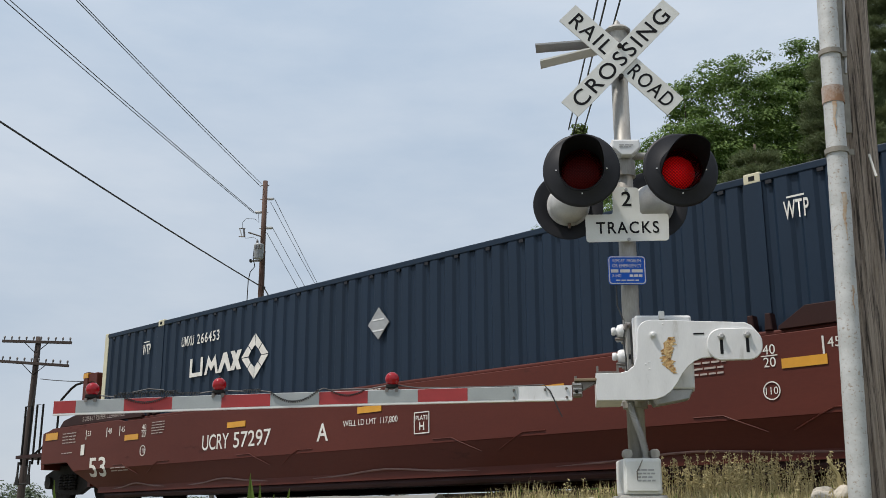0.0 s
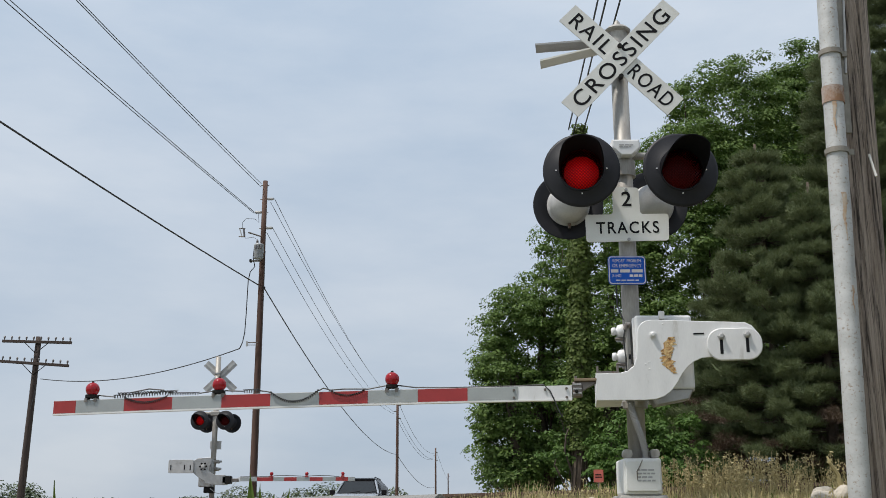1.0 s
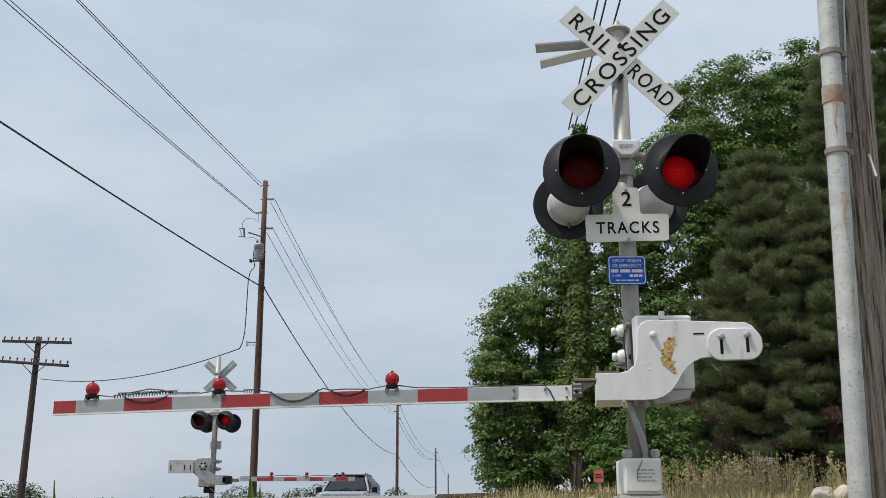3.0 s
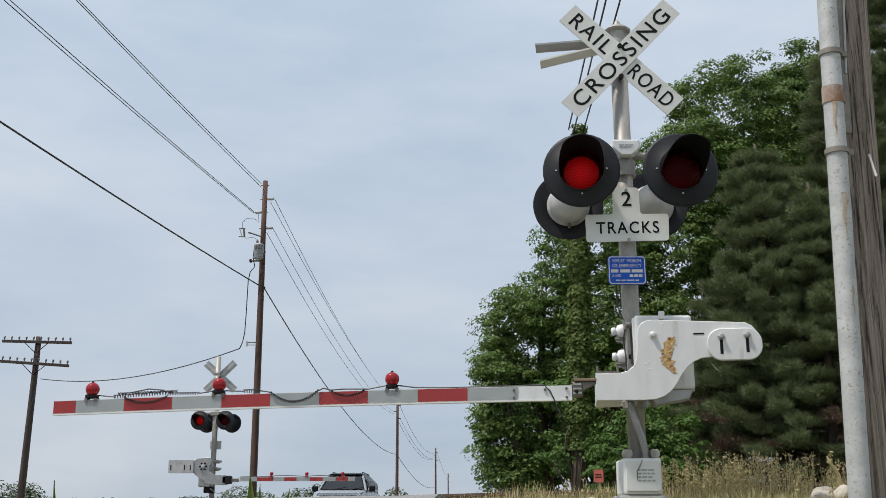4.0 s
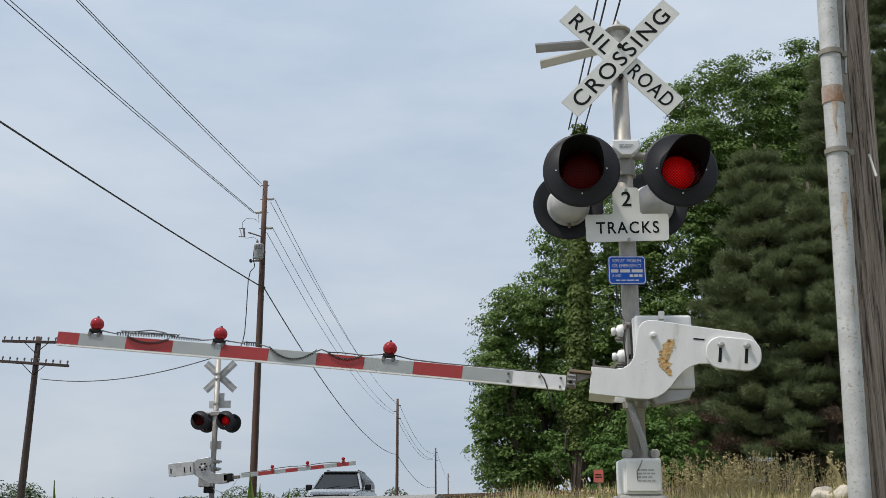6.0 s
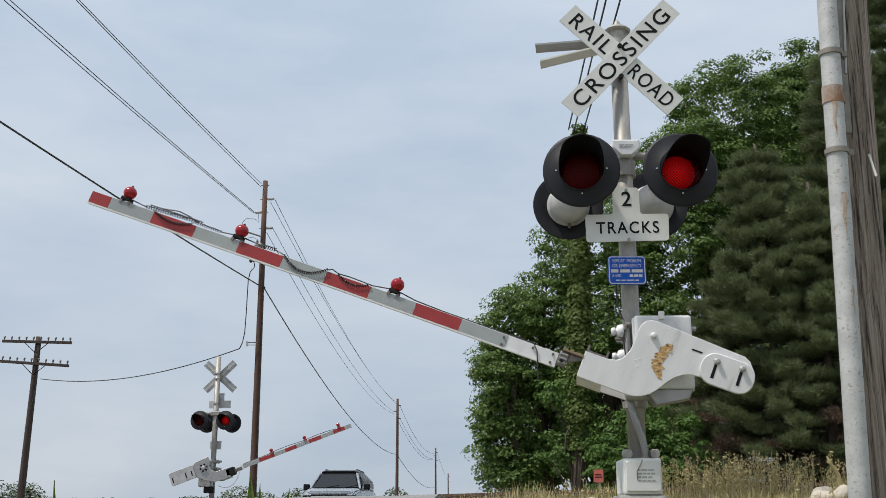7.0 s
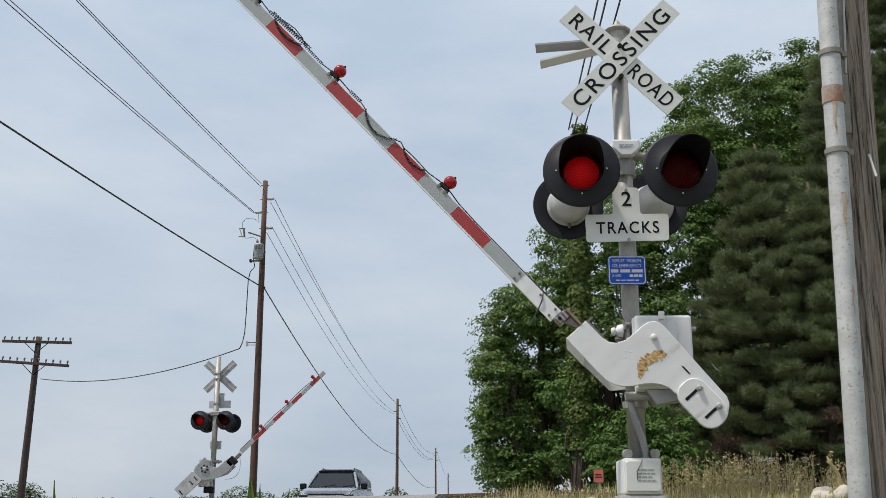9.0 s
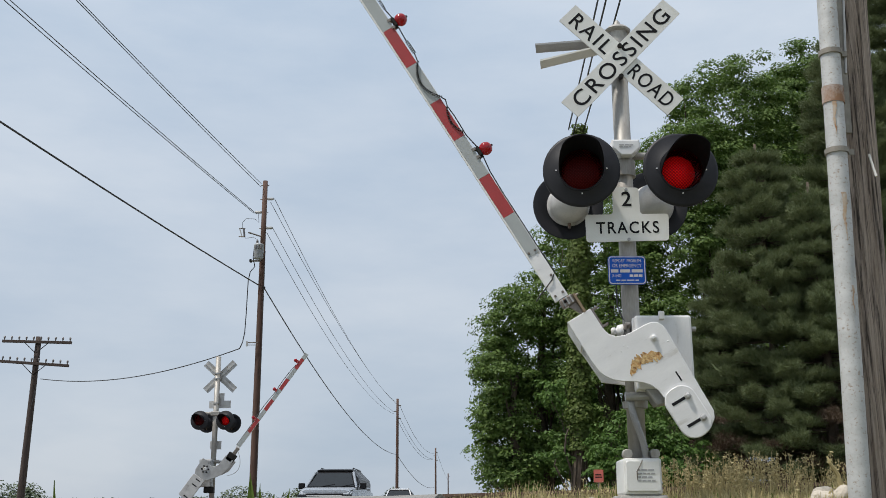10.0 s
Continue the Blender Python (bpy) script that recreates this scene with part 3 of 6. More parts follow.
        part("coupler", boxm(*sorted((k * 10.6, k * 11.9)), -0.14, 0.14, 0.72, 1.0, bevel=0.04), M["steel_dark"], car)
        part("brake_hose", tubem([(k * 10.7, -0.4, 0.8), (k * 10.85, -0.45, 0.4), (k * 11.05, -0.4, 0.25), (k * 11.2, -0.3, 0.4)], 0.025, 6), M["rubber"], car)
        # truck
        for dx in (-0.9, 0.9):
            cx = k * 9.48 + dx
            part("axle", tubem([(cx, -0.75, 0.46), (cx, 0.75, 0.46)], 0.08, 10), M["steel_dark"], car)
            for side in (-1, 1):
                bm = lathe(bmesh.new(), ((0.1, -0.07), (0.46, -0.07), (0.49, -0.05), (0.46, 0.06), (0.4, 0.03), (0.2, 0.01), (0.1, 0.06)), 28)
                if side > 0:
                    bmesh.ops.rotate(bm, verts=bm.verts[:], matrix=Matrix.Rotation(math.pi, 3, "Z"))
                bmesh.ops.translate(bm, verts=bm.verts[:], vec=(cx, side * 0.76, 0.46))
                part("wheel", bm, M["steel_dark"], car)
                part("bearing_cap", tubem([(cx, side * 0.98, 0.46), (cx, side * 1.16, 0.46)], 0.13, 14), M["steel_dark"], car)
        for side in (-1, 1):
            f = [(-1.15, 0.35), (-1.15, 0.62), (-0.55, 0.8), (0.55, 0.8), (1.15, 0.62), (1.15, 0.35), (0.75, 0.33), (0.4, 0.2), (-0.4, 0.2), (-0.75, 0.33)]
            part("side_frame", prismm([(k * 9.48 + x, z) for x, z in f], side * 1.0, side * 1.1, 0.02), M["steel_dark"], car)
            for dx in (-0.22, 0.0, 0.22):
                helix = [(k * 9.48 + dx + 0.085 * math.cos(j * 0.7), side * 1.17 + 0.06 * math.sin(j * 0.7), 0.3 + 0.006 * j) for j in range(50)]
                part("spring", tubem(helix, 0.018, 5), M["steel_dark"], car)
    # stencils on the side that shows
    car_text("53", -7.66, 0.665, 0.36, car, 0.64, bold=0.012)
    car_text("UCRY", -3.77, 0.92, 0.25, car, 0.76, bold=0.006)
    car_text("57297", -2.765, 0.92, 0.25, car, 0.99, bold=0.006)
    car_text("UCRY 57297", -0.13, 1.4, 0.085, car, 0.72)
    car_text("A", -1.02, 0.91, 0.26, car, bold=0.012)
    car_text("WELL LD LMT  117,800", 0.01, 0.99, 0.095, car, 1.14)
    car_text("PLATE", 1.05, 0.975, 0.06, car, bold=0.01)
    car_text("H", 1.05, 0.865, 0.11, car, bold=0.02)
    part("stencil_frame", ring_prism(0.29, 0.29, 0.01, 0.014, -1.531, -1.526, 1.05, 0.908), M["letter_white"], car)
    for s in (-6.04, 6.09):
        car_text("110", s, 0.89, 0.075, car)
        part("stencil_ring", ring_prism(0.19, 0.19, 0.095, 0.012, -1.531, -1.526, s, 0.89), M["letter_white"], car)
        car_text("40", s, 1.31, 0.1, car)
        car_text("20", s, 1.18, 0.1, car)
        part("stencil_line", boxm(s - 0.09, s + 0.09, -1.531, -1.526, 1.24, 1.25), M["letter_white"], car)
    for s, w in ((-8.05, "53"), (-7.26, "48"), (-6.78, "45"), (6.78, "45"), (8.05, "53")):
        car_text(w, s, 1.31, 0.1, car)
        part("stencil_line", boxm(s - 0.12, s - 0.1, -1.531, -1.526, 1.2, 1.38), M["letter_white"], car)
    bars(-8.85, 1.27, 0.55, 0.24, 4, -1.528, M["stencil_faint"], car, thick=0.17)
    bars(-5.57, 1.27, 0.42, 0.24, 5, -1.528, M["stencil_faint"], car, thick=0.17)
    bars(-8.9, 0.98, 0.45, 0.06, 1, -1.528, M["stencil_faint"], car, thick=0.17)
    on_side(bars(-6.85, 0.6, 0.6, 0.1, 2, -1.522, M["stencil_faint"], car, thick=0.17))
    bars(5.4, 1.22, 0.4, 0.24, 4, -1.528, M["stencil_faint"], car, thick=0.17)
    part("label_plate", boxm(-8.33, -8.19, -1.532, -1.526, 0.91, 1.11), M["letter_white"], car, "pale routing card")
    car_text("S-2054-11 REEFER CLEARANCE", -7.6, 1.605, 0.09, car, 1.6, y=-1.504, mat="stencil_faint")
    return car


def build_container():
    c = thing("shipping_container", Matrix.Identity(4), "dark blue corrugated 53-foot shipping container in the well car", "container")
    L, W, Z0, Z1 = 8.077, 1.3, 0.37, 3.28
    for side in (-1, 1):
        # corrugated wall: trapezoid ribs
        bm = bmesh.new()
        xs, x = [], -L + 0.12
        while x < L - 0.12:
            for dx, d in ((0.0, 0.0), (0.14, 0.0), (0.18, 0.032), (0.25, 0.032)):
                if x + dx < L - 0.12:
                    xs.append((x + dx, d))
            x += 0.29
        xs.append((L - 0.12, 0.0))
        lo = [bm.verts.new((a, side * (W - 0.01 - d), Z0 + 0.1)) for a, d in xs]
        hi = [bm.verts.new((a, side * (W - 0.01 - d), Z1 - 0.09)) for a, d in xs]
        for i in range(len(xs) - 1):
            bm.faces.new((lo[i], lo[i + 1], hi[i + 1], hi[i]))
        part("side_wall", bm, M["container_blue"], c)
        part("top_rail", boxm(-L + 0.1, L - 0.1, *sorted((side * W, side * (W - 0.07))), Z1 - 0.1, Z1 - 0.012, bevel=0.012), M["container_blue"], c)
        part("bottom_rail", boxm(-L + 0.1, L - 0.1, *sorted((side * W, side * (W - 0.07))), Z0, Z0 + 0.12, bevel=0.012), M["container_blue"], c)
        for k in (-1, 1):
            part("corner_post", boxm(k * (L - 0.07) - 0.07, k * (L - 0.07) + 0.07, side * (W - 0.055) - 0.055, side * (W - 0.055) + 0.055, Z0, Z1, bevel=0.01), M["cream"] if k < 0 else M["container_blue"], c, "cream painted corner post" if k < 0 else "")
            part("lifting_post", boxm(k * 6.0 - 0.11, k * 6.0 + 0.11, side * (W - 0.03) - 0.033, side * (W - 0.03) + 0.033, Z0, Z1 - 0.1, bevel=0.006), M["container_blue"], c)
            cast = part("corner_casting", boxm(k * 6.0 - 0.1, k * 6.0 + 0.1, side * (W - 0.09) - 0.095, side * (W - 0.09) + 0.095, Z1 - 0.11, Z1 + 0.012, bevel=0.012), M["cream"], c, "cream corner casting")
            part("casting_hole", boxm(k * 6.0 - 0.035, k * 6.0 + 0.035, side * (W + 0.007) - 0.002, side * (W + 0.007) + 0.002, Z1 - 0.075, Z1 - 0.025), M["letter_black"], cast)
        s = -L + 0.35
        while s < L - 0.3:
            part("rail_notch", boxm(s - 0.035, s + 0.035, *sorted((side * (W + 0.004), side * (W - 0.01))), Z1 - 0.145, Z1 - 0.105), M["black_paint"], c)
            s += 0.58
    part("roof", boxm(-L + 0.05, L - 0.05, -W + 0.05, W - 0.05, Z1 - 0.03, Z1 - 0.008), M["container_blue"], c)
    part("floor_frame", boxm(-L + 0.05, L - 0.05, -W + 0.05, W - 0.05, Z0 + 0.02, Z0 + 0.15), M["container_blue"], c)
    for k in (-1, 1):
        part("end_door", boxm(*sorted((k * (L - 0.01), k * (L - 0.05))), -W + 0.11, W - 0.11, Z0 + 0.05, Z1 - 0.05), M["cream"] if k < 0 else M["container_blue"], c)
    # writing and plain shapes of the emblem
    y = -W - 0.006
    lettering("UMXU", 0.18, pose(-5.06, y, 2.775), M["letter_white"], c, 0.39, 1.1, 0.012)
    lettering("266453", 0.18, pose(-4.42, y, 2.775), M["letter_white"], c, 0.69, 1.2, 0.012)
    for s in (-6.46, 6.48):
        lettering("WTP", 0.2, pose(s, y, 2.79), M["letter_white"], c, 0.28, 1.1, 0.012)
        part("overline", boxm(s - 0.1, s + 0.1, y - 0.002, y, 2.92, 2.94), M["letter_white"], c)
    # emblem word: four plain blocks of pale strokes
    for i, (s, w) in enumerate(((-4.74, 0.4), (-4.27, 0.42), (-3.87, 0.4), (-3.55, 0.32))):
        z0, z1, t = 2.11, 2.44, 0.07
        if i == 0:
            poly = [(s - w / 2, z1), (s - w / 2, z0), (s + w / 2, z0), (s + w / 2, z1), (s + w / 2 - t, z1), (s + w / 2 - t, z0 + t), (s - w / 2 + t, z0 + t), (s - w / 2 + t, z1)]
        elif i == 1:
            poly = [(s - w / 2, z0), (s - w / 4, z1), (s, z0 + 0.2), (s + w / 4, z1), (s + w / 2, z0), (s + w / 2 - t, z0), (s + w / 4 - 0.02, z1 - 0.17), (s, z0 + 0.05), (s - w / 4 + 0.02, z1 - 0.17), (s - w / 2 + t, z0)]
        elif i == 2:
            poly = [(s - w / 2, z0), (s - 0.05, z1), (s + 0.05, z1), (s + w / 2, z0), (s + w / 2 - 0.1, z0), (s, z1 - 0.16), (s - w / 2 + 0.1, z0)]
        else:
            poly = [(s - w / 2, z1), (s - 0.07, (z0 + z1) / 2), (s - w / 2, z0), (s - w / 2 + 0.12, z0), (s, (z0 + z1) / 2 - 0.09), (s + w / 2 - 0.12, z0), (s + w / 2, z0), (s + 0.07, (z0 + z1) / 2), (s + w / 2, z1), (s + w / 2 - 0.12, z1), (s, (z0 + z1) / 2 + 0.09), (s - w / 2 + 0.12, z1)]
        part("emblem_shape", prismm(poly, y - 0.002, y), M["letter_white"], c, "pale emblem stroke")
    for a in range(4):
        for b in (-1, 1):
            # a diamond ring of eight pale facets
            d = radians(90 * a)
            tip, half = Vector((math.cos(d), math.sin(d))) * 0.39, 0.235
            nxt = Vector((math.cos(d + b * math.pi / 2), math.sin(d + b * math.pi / 2))) * 0.39
            mid = (tip + nxt) / 2
            inn = tip * 0.45
            inm = (tip + nxt) / 2 * 0.5
            g = 0.94
            cen = (tip + mid + inn + inm) / 4
            poly = [cen + (p - cen) * g * 0.96 for p in (tip, mid, inm, inn)]
            part("emblem_facet", prismm([(-3.02 + p.x, 2.285 + p.y) for p in poly], y - 0.002, y), M["letter_white"], c, "pale emblem facet")
    dm = part("placard", prismm([(0.0, 2.66), (0.225, 2.42), (0.0, 2.19), (-0.225, 2.42)], y - 0.012, y + 0.004), M["alu_dark"], c, "grey diamond placard holder")
    for dz in (-0.1, 0.06):
        part("placard_bar", boxm(-0.12, 0.12, y - 0.018, y - 0.012, 2.42 + dz - 0.01, 2.42 + dz + 0.012), M["alu"], dm)
    return c


well_car = build_well_car()
container = build_container()


# ---- the crossing signals and gates ----
def build_light(parent, m, shell="black_paint", housing="alu_dull"):
    """One flashing light: round backplate, hood, red lens, housing behind and a turning reflector inside. It faces -y."""
    bp = part("light_backplate", lathe(bmesh.new(), ((0.166, -0.02), (0.17, -0.012), (0.285, -0.009), (0.304, 0.0), (0.306, 0.012), (0.3, 0.014), (0.26, 0.002), (0.166, 0.004)), 48, "y", "loop"), M[shell], parent, smooth=True)
    bp.matrix_basis = m @ Matrix.Scale(1.06, 4)
    bm = bmesh.new()
    n, rings = 26, []
    for k in range(n + 1):
        a = radians(-22 + 224 * k / n)
        cut = 0.33 * max(0.1, min(1.0, (math.sin(a) + 0.3) / 0.95))
        for_r = []
        for r, d in ((0.158, -0.015), (0.162, -cut), (0.155, -cut), (0.151, -0.015)):
            for_r.append(bm.verts.new((r * math.cos(a), d, r * math.sin(a))))
        rings.append(for_r)
    for a, b in zip(rings, rings[1:]):
        for k in range(3):
            bm.faces.new((a[k], a[k + 1], b[k + 1], b[k]))
    bmesh.ops.recalc_face_normals(bm, faces=bm.faces[:])
    part("hood", bm, M["hood_paint"], bp).scale = (1.1, 1, 1.1)
    bm = lathe(bmesh.new(), ((0.152, -0.012), (0.149, -0.024), (0.12, -0.04), (0.07, -0.052), (0.02, -0.056), (0.004, -0.056)), 36, "y", "last")
    part("lens", bm, M["lens"], bp, "red prismatic glass lens", smooth=True).scale = (1.1, 1, 1.1)
    bm = lathe(bmesh.new(), ((0.151, 0.0), (0.158, -0.028), (0.162, -0.028), (0.164, 0.0)), 36, "y", "loop")
    part("lens_ring", bm, M["black_paint"], bp).scale = (1.1, 1, 1.1)
    part("housing", lathe(bmesh.new(), ((0.186, 0.004), (0.186, 0.014), (0.17, 0.018), (0.168, 0.06), (0.158, 0.15), (0.12, 0.205), (0.05, 0.228)), 32, "y", "last"), M[housing], bp, "painted lamp housing", smooth=True)
    for dx, dz in ((-0.2, 0.0), (0.2, 0.0), (0.0, -0.2)):
        part("screw", lathe(bmesh.new(), ((0.006, -0.02), (0.006, 0.0)), 8), M["alu"], bp).location = (dx, 0, dz)
    part("housing_latch", boxm(-0.012, 0.012, 0.014, 0.05, -0.215, -0.165, bevel=0.004), M["steel_worn"], bp)
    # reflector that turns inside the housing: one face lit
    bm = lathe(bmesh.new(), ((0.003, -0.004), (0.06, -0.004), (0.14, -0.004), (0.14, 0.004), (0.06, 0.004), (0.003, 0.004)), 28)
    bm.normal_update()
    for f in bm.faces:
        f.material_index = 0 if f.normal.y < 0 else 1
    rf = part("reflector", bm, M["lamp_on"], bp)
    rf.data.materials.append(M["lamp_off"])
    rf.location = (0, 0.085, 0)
    # black cup added to swallow the glow while the lit face points back
    part("glow_blocking_lining", lathe(bmesh.new(), ((0.164, 0.0), (0.162, 0.06), (0.15, 0.145), (0.112, 0.198), (0.04, 0.22)), 32, "y", "last"), M["glow_block"], bp, smooth=True)
    return bp, rf


def blade(parent, cx, cz, y, length, width, ang, words=None, back=False):
    """One blade of the crossbuck, with its writing."""
    b = part("crossbuck_blade", prismm(rounded(length, width, 0.006, 2), -0.006, 0.006), M["alu_dark" if back else "white_sign"], parent)
    b.matrix_basis = pose(cx, y, cz, 0, -ang, 0)
    for text, at, w in words or ():
        lettering(text, 0.142, pose(at, -0.0075, 0), M["letter_black"], b, w, 1.2, 0.008)
    return b


def build_near_signal():
    X0, Y0 = 1.575, 8.75
    sg = thing("crossing_signal", pose(X0, Y0, -0.35), "galvanised railroad crossing signal mast with crossbuck and red lights", "crossing signal")
    Z = 0.35

    def place(ob):
        ob.location = Vector(ob.location) + Vector((-X0, -Y0, Z))
        return ob

    place(part("mast", tubem([(X0, Y0, -0.35), (X0, Y0, 3.88)], 0.073, 28), M["galv"], sg, smooth=True))
    place(part("finial", lathe(bmesh.new(), ((0.012, 3.99), (0.025, 3.97), (0.035, 3.945), (0.09, 3.915), (0.118, 3.885), (0.11, 3.87), (0.085, 3.86), (0.08, 3.78), (0.004, 3.77)), 28, "z"), M["galv"], sg)).location = (0, 0, Z)
    # crossbuck: the CROSSING blade lies over the other
    blade(sg, 1.575 - X0, 3.562 + Z, 8.642 - Y0, 1.285, 0.215, -44.6, (("RAIL", -0.35, 0.44), ("ROAD", 0.36, 0.46)))
    blade(sg, 1.577 - X0, 3.574 + Z, 8.628 - Y0, 1.36, 0.2, 46.3, (("CROSSING", 0.0, 1.2),))
    for z in (3.68, 3.39):
        place(part("bolt", lathe(bmesh.new(), ((0.02, 8.6), (0.022, 8.615), (0.022, 8.65), (0.012, 8.66)), 10), M["steel_dark"], sg, "rusty dark bolt")).location = (1.567 - X0, -Y0, z + Z)
    # blades of the sign behind, seen nearly edge on
    for p, q, metal in (((0.86, 9.0, 3.84), (1.56, 8.9, 3.85), "alu_dark"), ((0.9, 9.0, 3.68), (1.56, 8.88, 3.8), "white_sign")):
        bm = bmesh.new()
        d = (Vector(q) - Vector(p))
        w, h = Vector((0.02, 0.15, -0.01)), Vector((0, 0, 0.016))
        vs = [bm.verts.new(Vector(e) + w * a + h * b) for e in (p, q) for a, b in ((-0.5, -0.5), (0.5, -0.5), (0.5, 0.5), (-0.5, 0.5))]
        for f in ((0, 1, 2, 3), (7, 6, 5, 4), (0, 4, 5, 1), (1, 5, 6, 2), (2, 6, 7, 3), (3, 7, 4, 0)):
            bm.faces.new([vs[i] for i in f])
        place(part("rear_sign_blade", bm, M[metal], sg, "back sign blade seen edge on"))
    place(part("blade_clamp", lathe(bmesh.new(), ((0.078, 3.72), (0.084, 3.72), (0.084, 3.78), (0.078, 3.78)), 20, "z"), M["galv"], sg)).location = (0, 0, Z)
    # cross arm and its junction box
    place(part("junction_box", prismm([(1.455, 2.79), (1.69, 2.79), (1.7, 2.72), (1.62, 2.645), (1.53, 2.645), (1.45, 2.72)], 8.58, 8.9, 0.012), M["alu"], sg, "silver junction box"))
    bars(1.575 - X0, 2.73 + Z, 0.12, 0.035, 2, 8.578 - Y0, M["alu_dark"], sg)
    place(part("cross_arm", tubem([(1.2, 8.76, 2.7), (1.95, 8.76, 2.7)], 0.032, 14), M["galv"], sg))
    place(part("mast_collar", lathe(bmesh.new(), ((0.076, 2.5), (0.1, 2.5), (0.1, 2.64), (0.076, 2.64)), 20, "z"), M["galv"], sg)).location = (0, 0, Z)
    for x in (1.17, 1.98):
        place(part("lamp_bracket", tubem([(x, 8.78, 2.7), (x, 8.78, 2.56), (x, 8.74, 2.5)], 0.032, 12), M["galv"], sg))
        place(part("rear_arm", tubem([(x - 0.02, 8.76, 2.7), (x - 0.02, 9.1, 2.68), (x - 0.02, 9.18, 2.5)], 0.028, 12), M["galv"], sg))
    lit = []
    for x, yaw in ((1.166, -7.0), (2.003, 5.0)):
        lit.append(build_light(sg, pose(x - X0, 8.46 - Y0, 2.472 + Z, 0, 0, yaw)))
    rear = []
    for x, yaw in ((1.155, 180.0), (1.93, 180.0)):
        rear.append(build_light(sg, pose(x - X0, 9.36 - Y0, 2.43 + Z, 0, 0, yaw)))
    # number of tracks sign
    tee = [(1.21, 1.885), (1.905, 1.9), (1.912, 2.135), (1.672, 2.13), (1.668, 2.365), (1.448, 2.372), (1.442, 2.128), (1.205, 2.125)]
    tk = place(part("track_count_sign", prismm(round_poly(tee, 0.03), 8.618, 8.63), M["white_sign"], sg))
    lettering("2", 0.13, pose(1.56, 8.6155, 2.265), M["letter_black"], tk, None, 1, 0.014)
    lettering("TRACKS", 0.105, pose(1.56, 8.6155, 2.012, 0, -0.9, 0), M["letter_black"], tk, 0.53, 1.2, 0.013)
    for x, z in ((1.56, 2.345), (1.565, 1.908)):
        part("bolt", lathe(bmesh.new(), ((0.012, 8.6), (0.014, 8.612), (0.014, 8.64)), 8), M["alu_dark"], tk).location = (x, 0, z)
    # blue emergency sign
    bl = place(part("emergency_sign", prismm(rounded(0.315, 0.245, 0.03, 4, 1.54, 1.645), 8.63, 8.64), M["blue_sign"], sg, "blue emergency notice with white border"))
    part("sign_border", ring_prism(0.305, 0.235, 0.026, 0.007, 8.627, 8.631, 1.54, 1.645), M["letter_white"], bl)
    lettering("REPORT  PROBLEM", 0.026, pose(1.54, 8.6275, 1.725), M["letter_white"], bl, 0.235)
    lettering("OR EMERGENCY", 0.03, pose(1.54, 8.6275, 1.683), M["letter_white"], bl, 0.245)
    bars(1.54, 1.638, 0.27, 0.055, 1, 8.63, M["letter_white"], bl)
    lettering("X-ING", 0.026, pose(1.45, 8.6275, 1.597), M["letter_white"], bl, 0.075)
    bars(1.615, 1.597, 0.11, 0.045, 1, 8.63, M["letter_white"], bl)
    bars(1.54, 1.558, 0.19, 0.022, 1, 8.63, M["letter_white"], bl)
    # gate machine: cast box beside the mast, clamped to it
    mb = place(part("gate_machine", boxm(1.556, 2.012, 8.46, 8.66, 0.63, 1.228, bevel=0.018), M["alu"], sg, "silver painted gate machine case"))
    part("case_flange", boxm(1.546, 2.022, 8.54, 8.57, 0.62, 1.22, bevel=0.006), M["alu"], mb)
    part("hasp", boxm(1.745, 1.79, 8.43, 8.47, 1.19, 1.258, bevel=0.006), M["white_box"], mb)
    part("case_hinge", tubem([(2.02, 8.5, 1.12), (2.05, 8.5, 1.12)], 0.02, 8), M["alu_dark"], mb)
    part("case_base", prismm([(1.62, 0.63), (2.0, 0.63), (1.96, 0.55), (1.7, 0.5)], 8.47, 8.65, 0.01), M["alu_dark"], mb)
    for z in (1.132, 0.922):
        # domed end cap on a flanged bush, held by a band round the mast
        cl = place(part("mast_clamp", lathe_x(((0.004, 0.0), (0.03, 0.002), (0.034, 0.012), (0.034, 0.03), (0.026, 0.034), (0.026, 0.042), (0.05, 0.05), (0.058, 0.068), (0.06, 0.1), (0.05, 0.135)), (1.392, 8.67, z), 20), M["alu"], sg, "silver domed clamp cap", smooth=True))
        part("clamp_washer", lathe_x(((0.064, 0.0), (0.066, 0.004), (0.066, 0.012), (0.03, 0.014)), (1.5, 8.67, z), 18), M["galv"], cl)
        part("clamp_band", lathe(bmesh.new(), ((0.074, z - 0.085), (0.092, z - 0.085), (0.092, z - 0.045), (0.074, z - 0.045)), 20, "z"), M["galv"], cl).location = (X0, Y0, 0)
        part("clamp_bolt", tubem([(1.42, 8.66, z - 0.065), (1.56, 8.64, z - 0.065)], 0.014, 8), M["steel_worn"], cl)
        part("clamp_bracket", boxm(1.43, 1.56, 8.655, 8.675, z - 0.09, z - 0.045, bevel=0.004), M["alu_dark"], cl)
    place(part("clamp_plate", boxm(1.5, 1.55, 8.6, 8.68, 0.72, 1.2, bevel=0.008), M["galv"], sg, "weathered clamp plate"))
    place(part("plate_slot", boxm(1.515, 1.54, 8.594, 8.602, 0.89, 0.93, bevel=0.003), M["letter_black"], sg))
    place(part("conduit_elbow", tubem([(1.53, 8.6, 1.15), (1.52, 8.59, 1.175), (1.5, 8.585, 1.17), (1.49, 8.585, 1.13)], 0.016, 8), M["steel_worn"], sg))
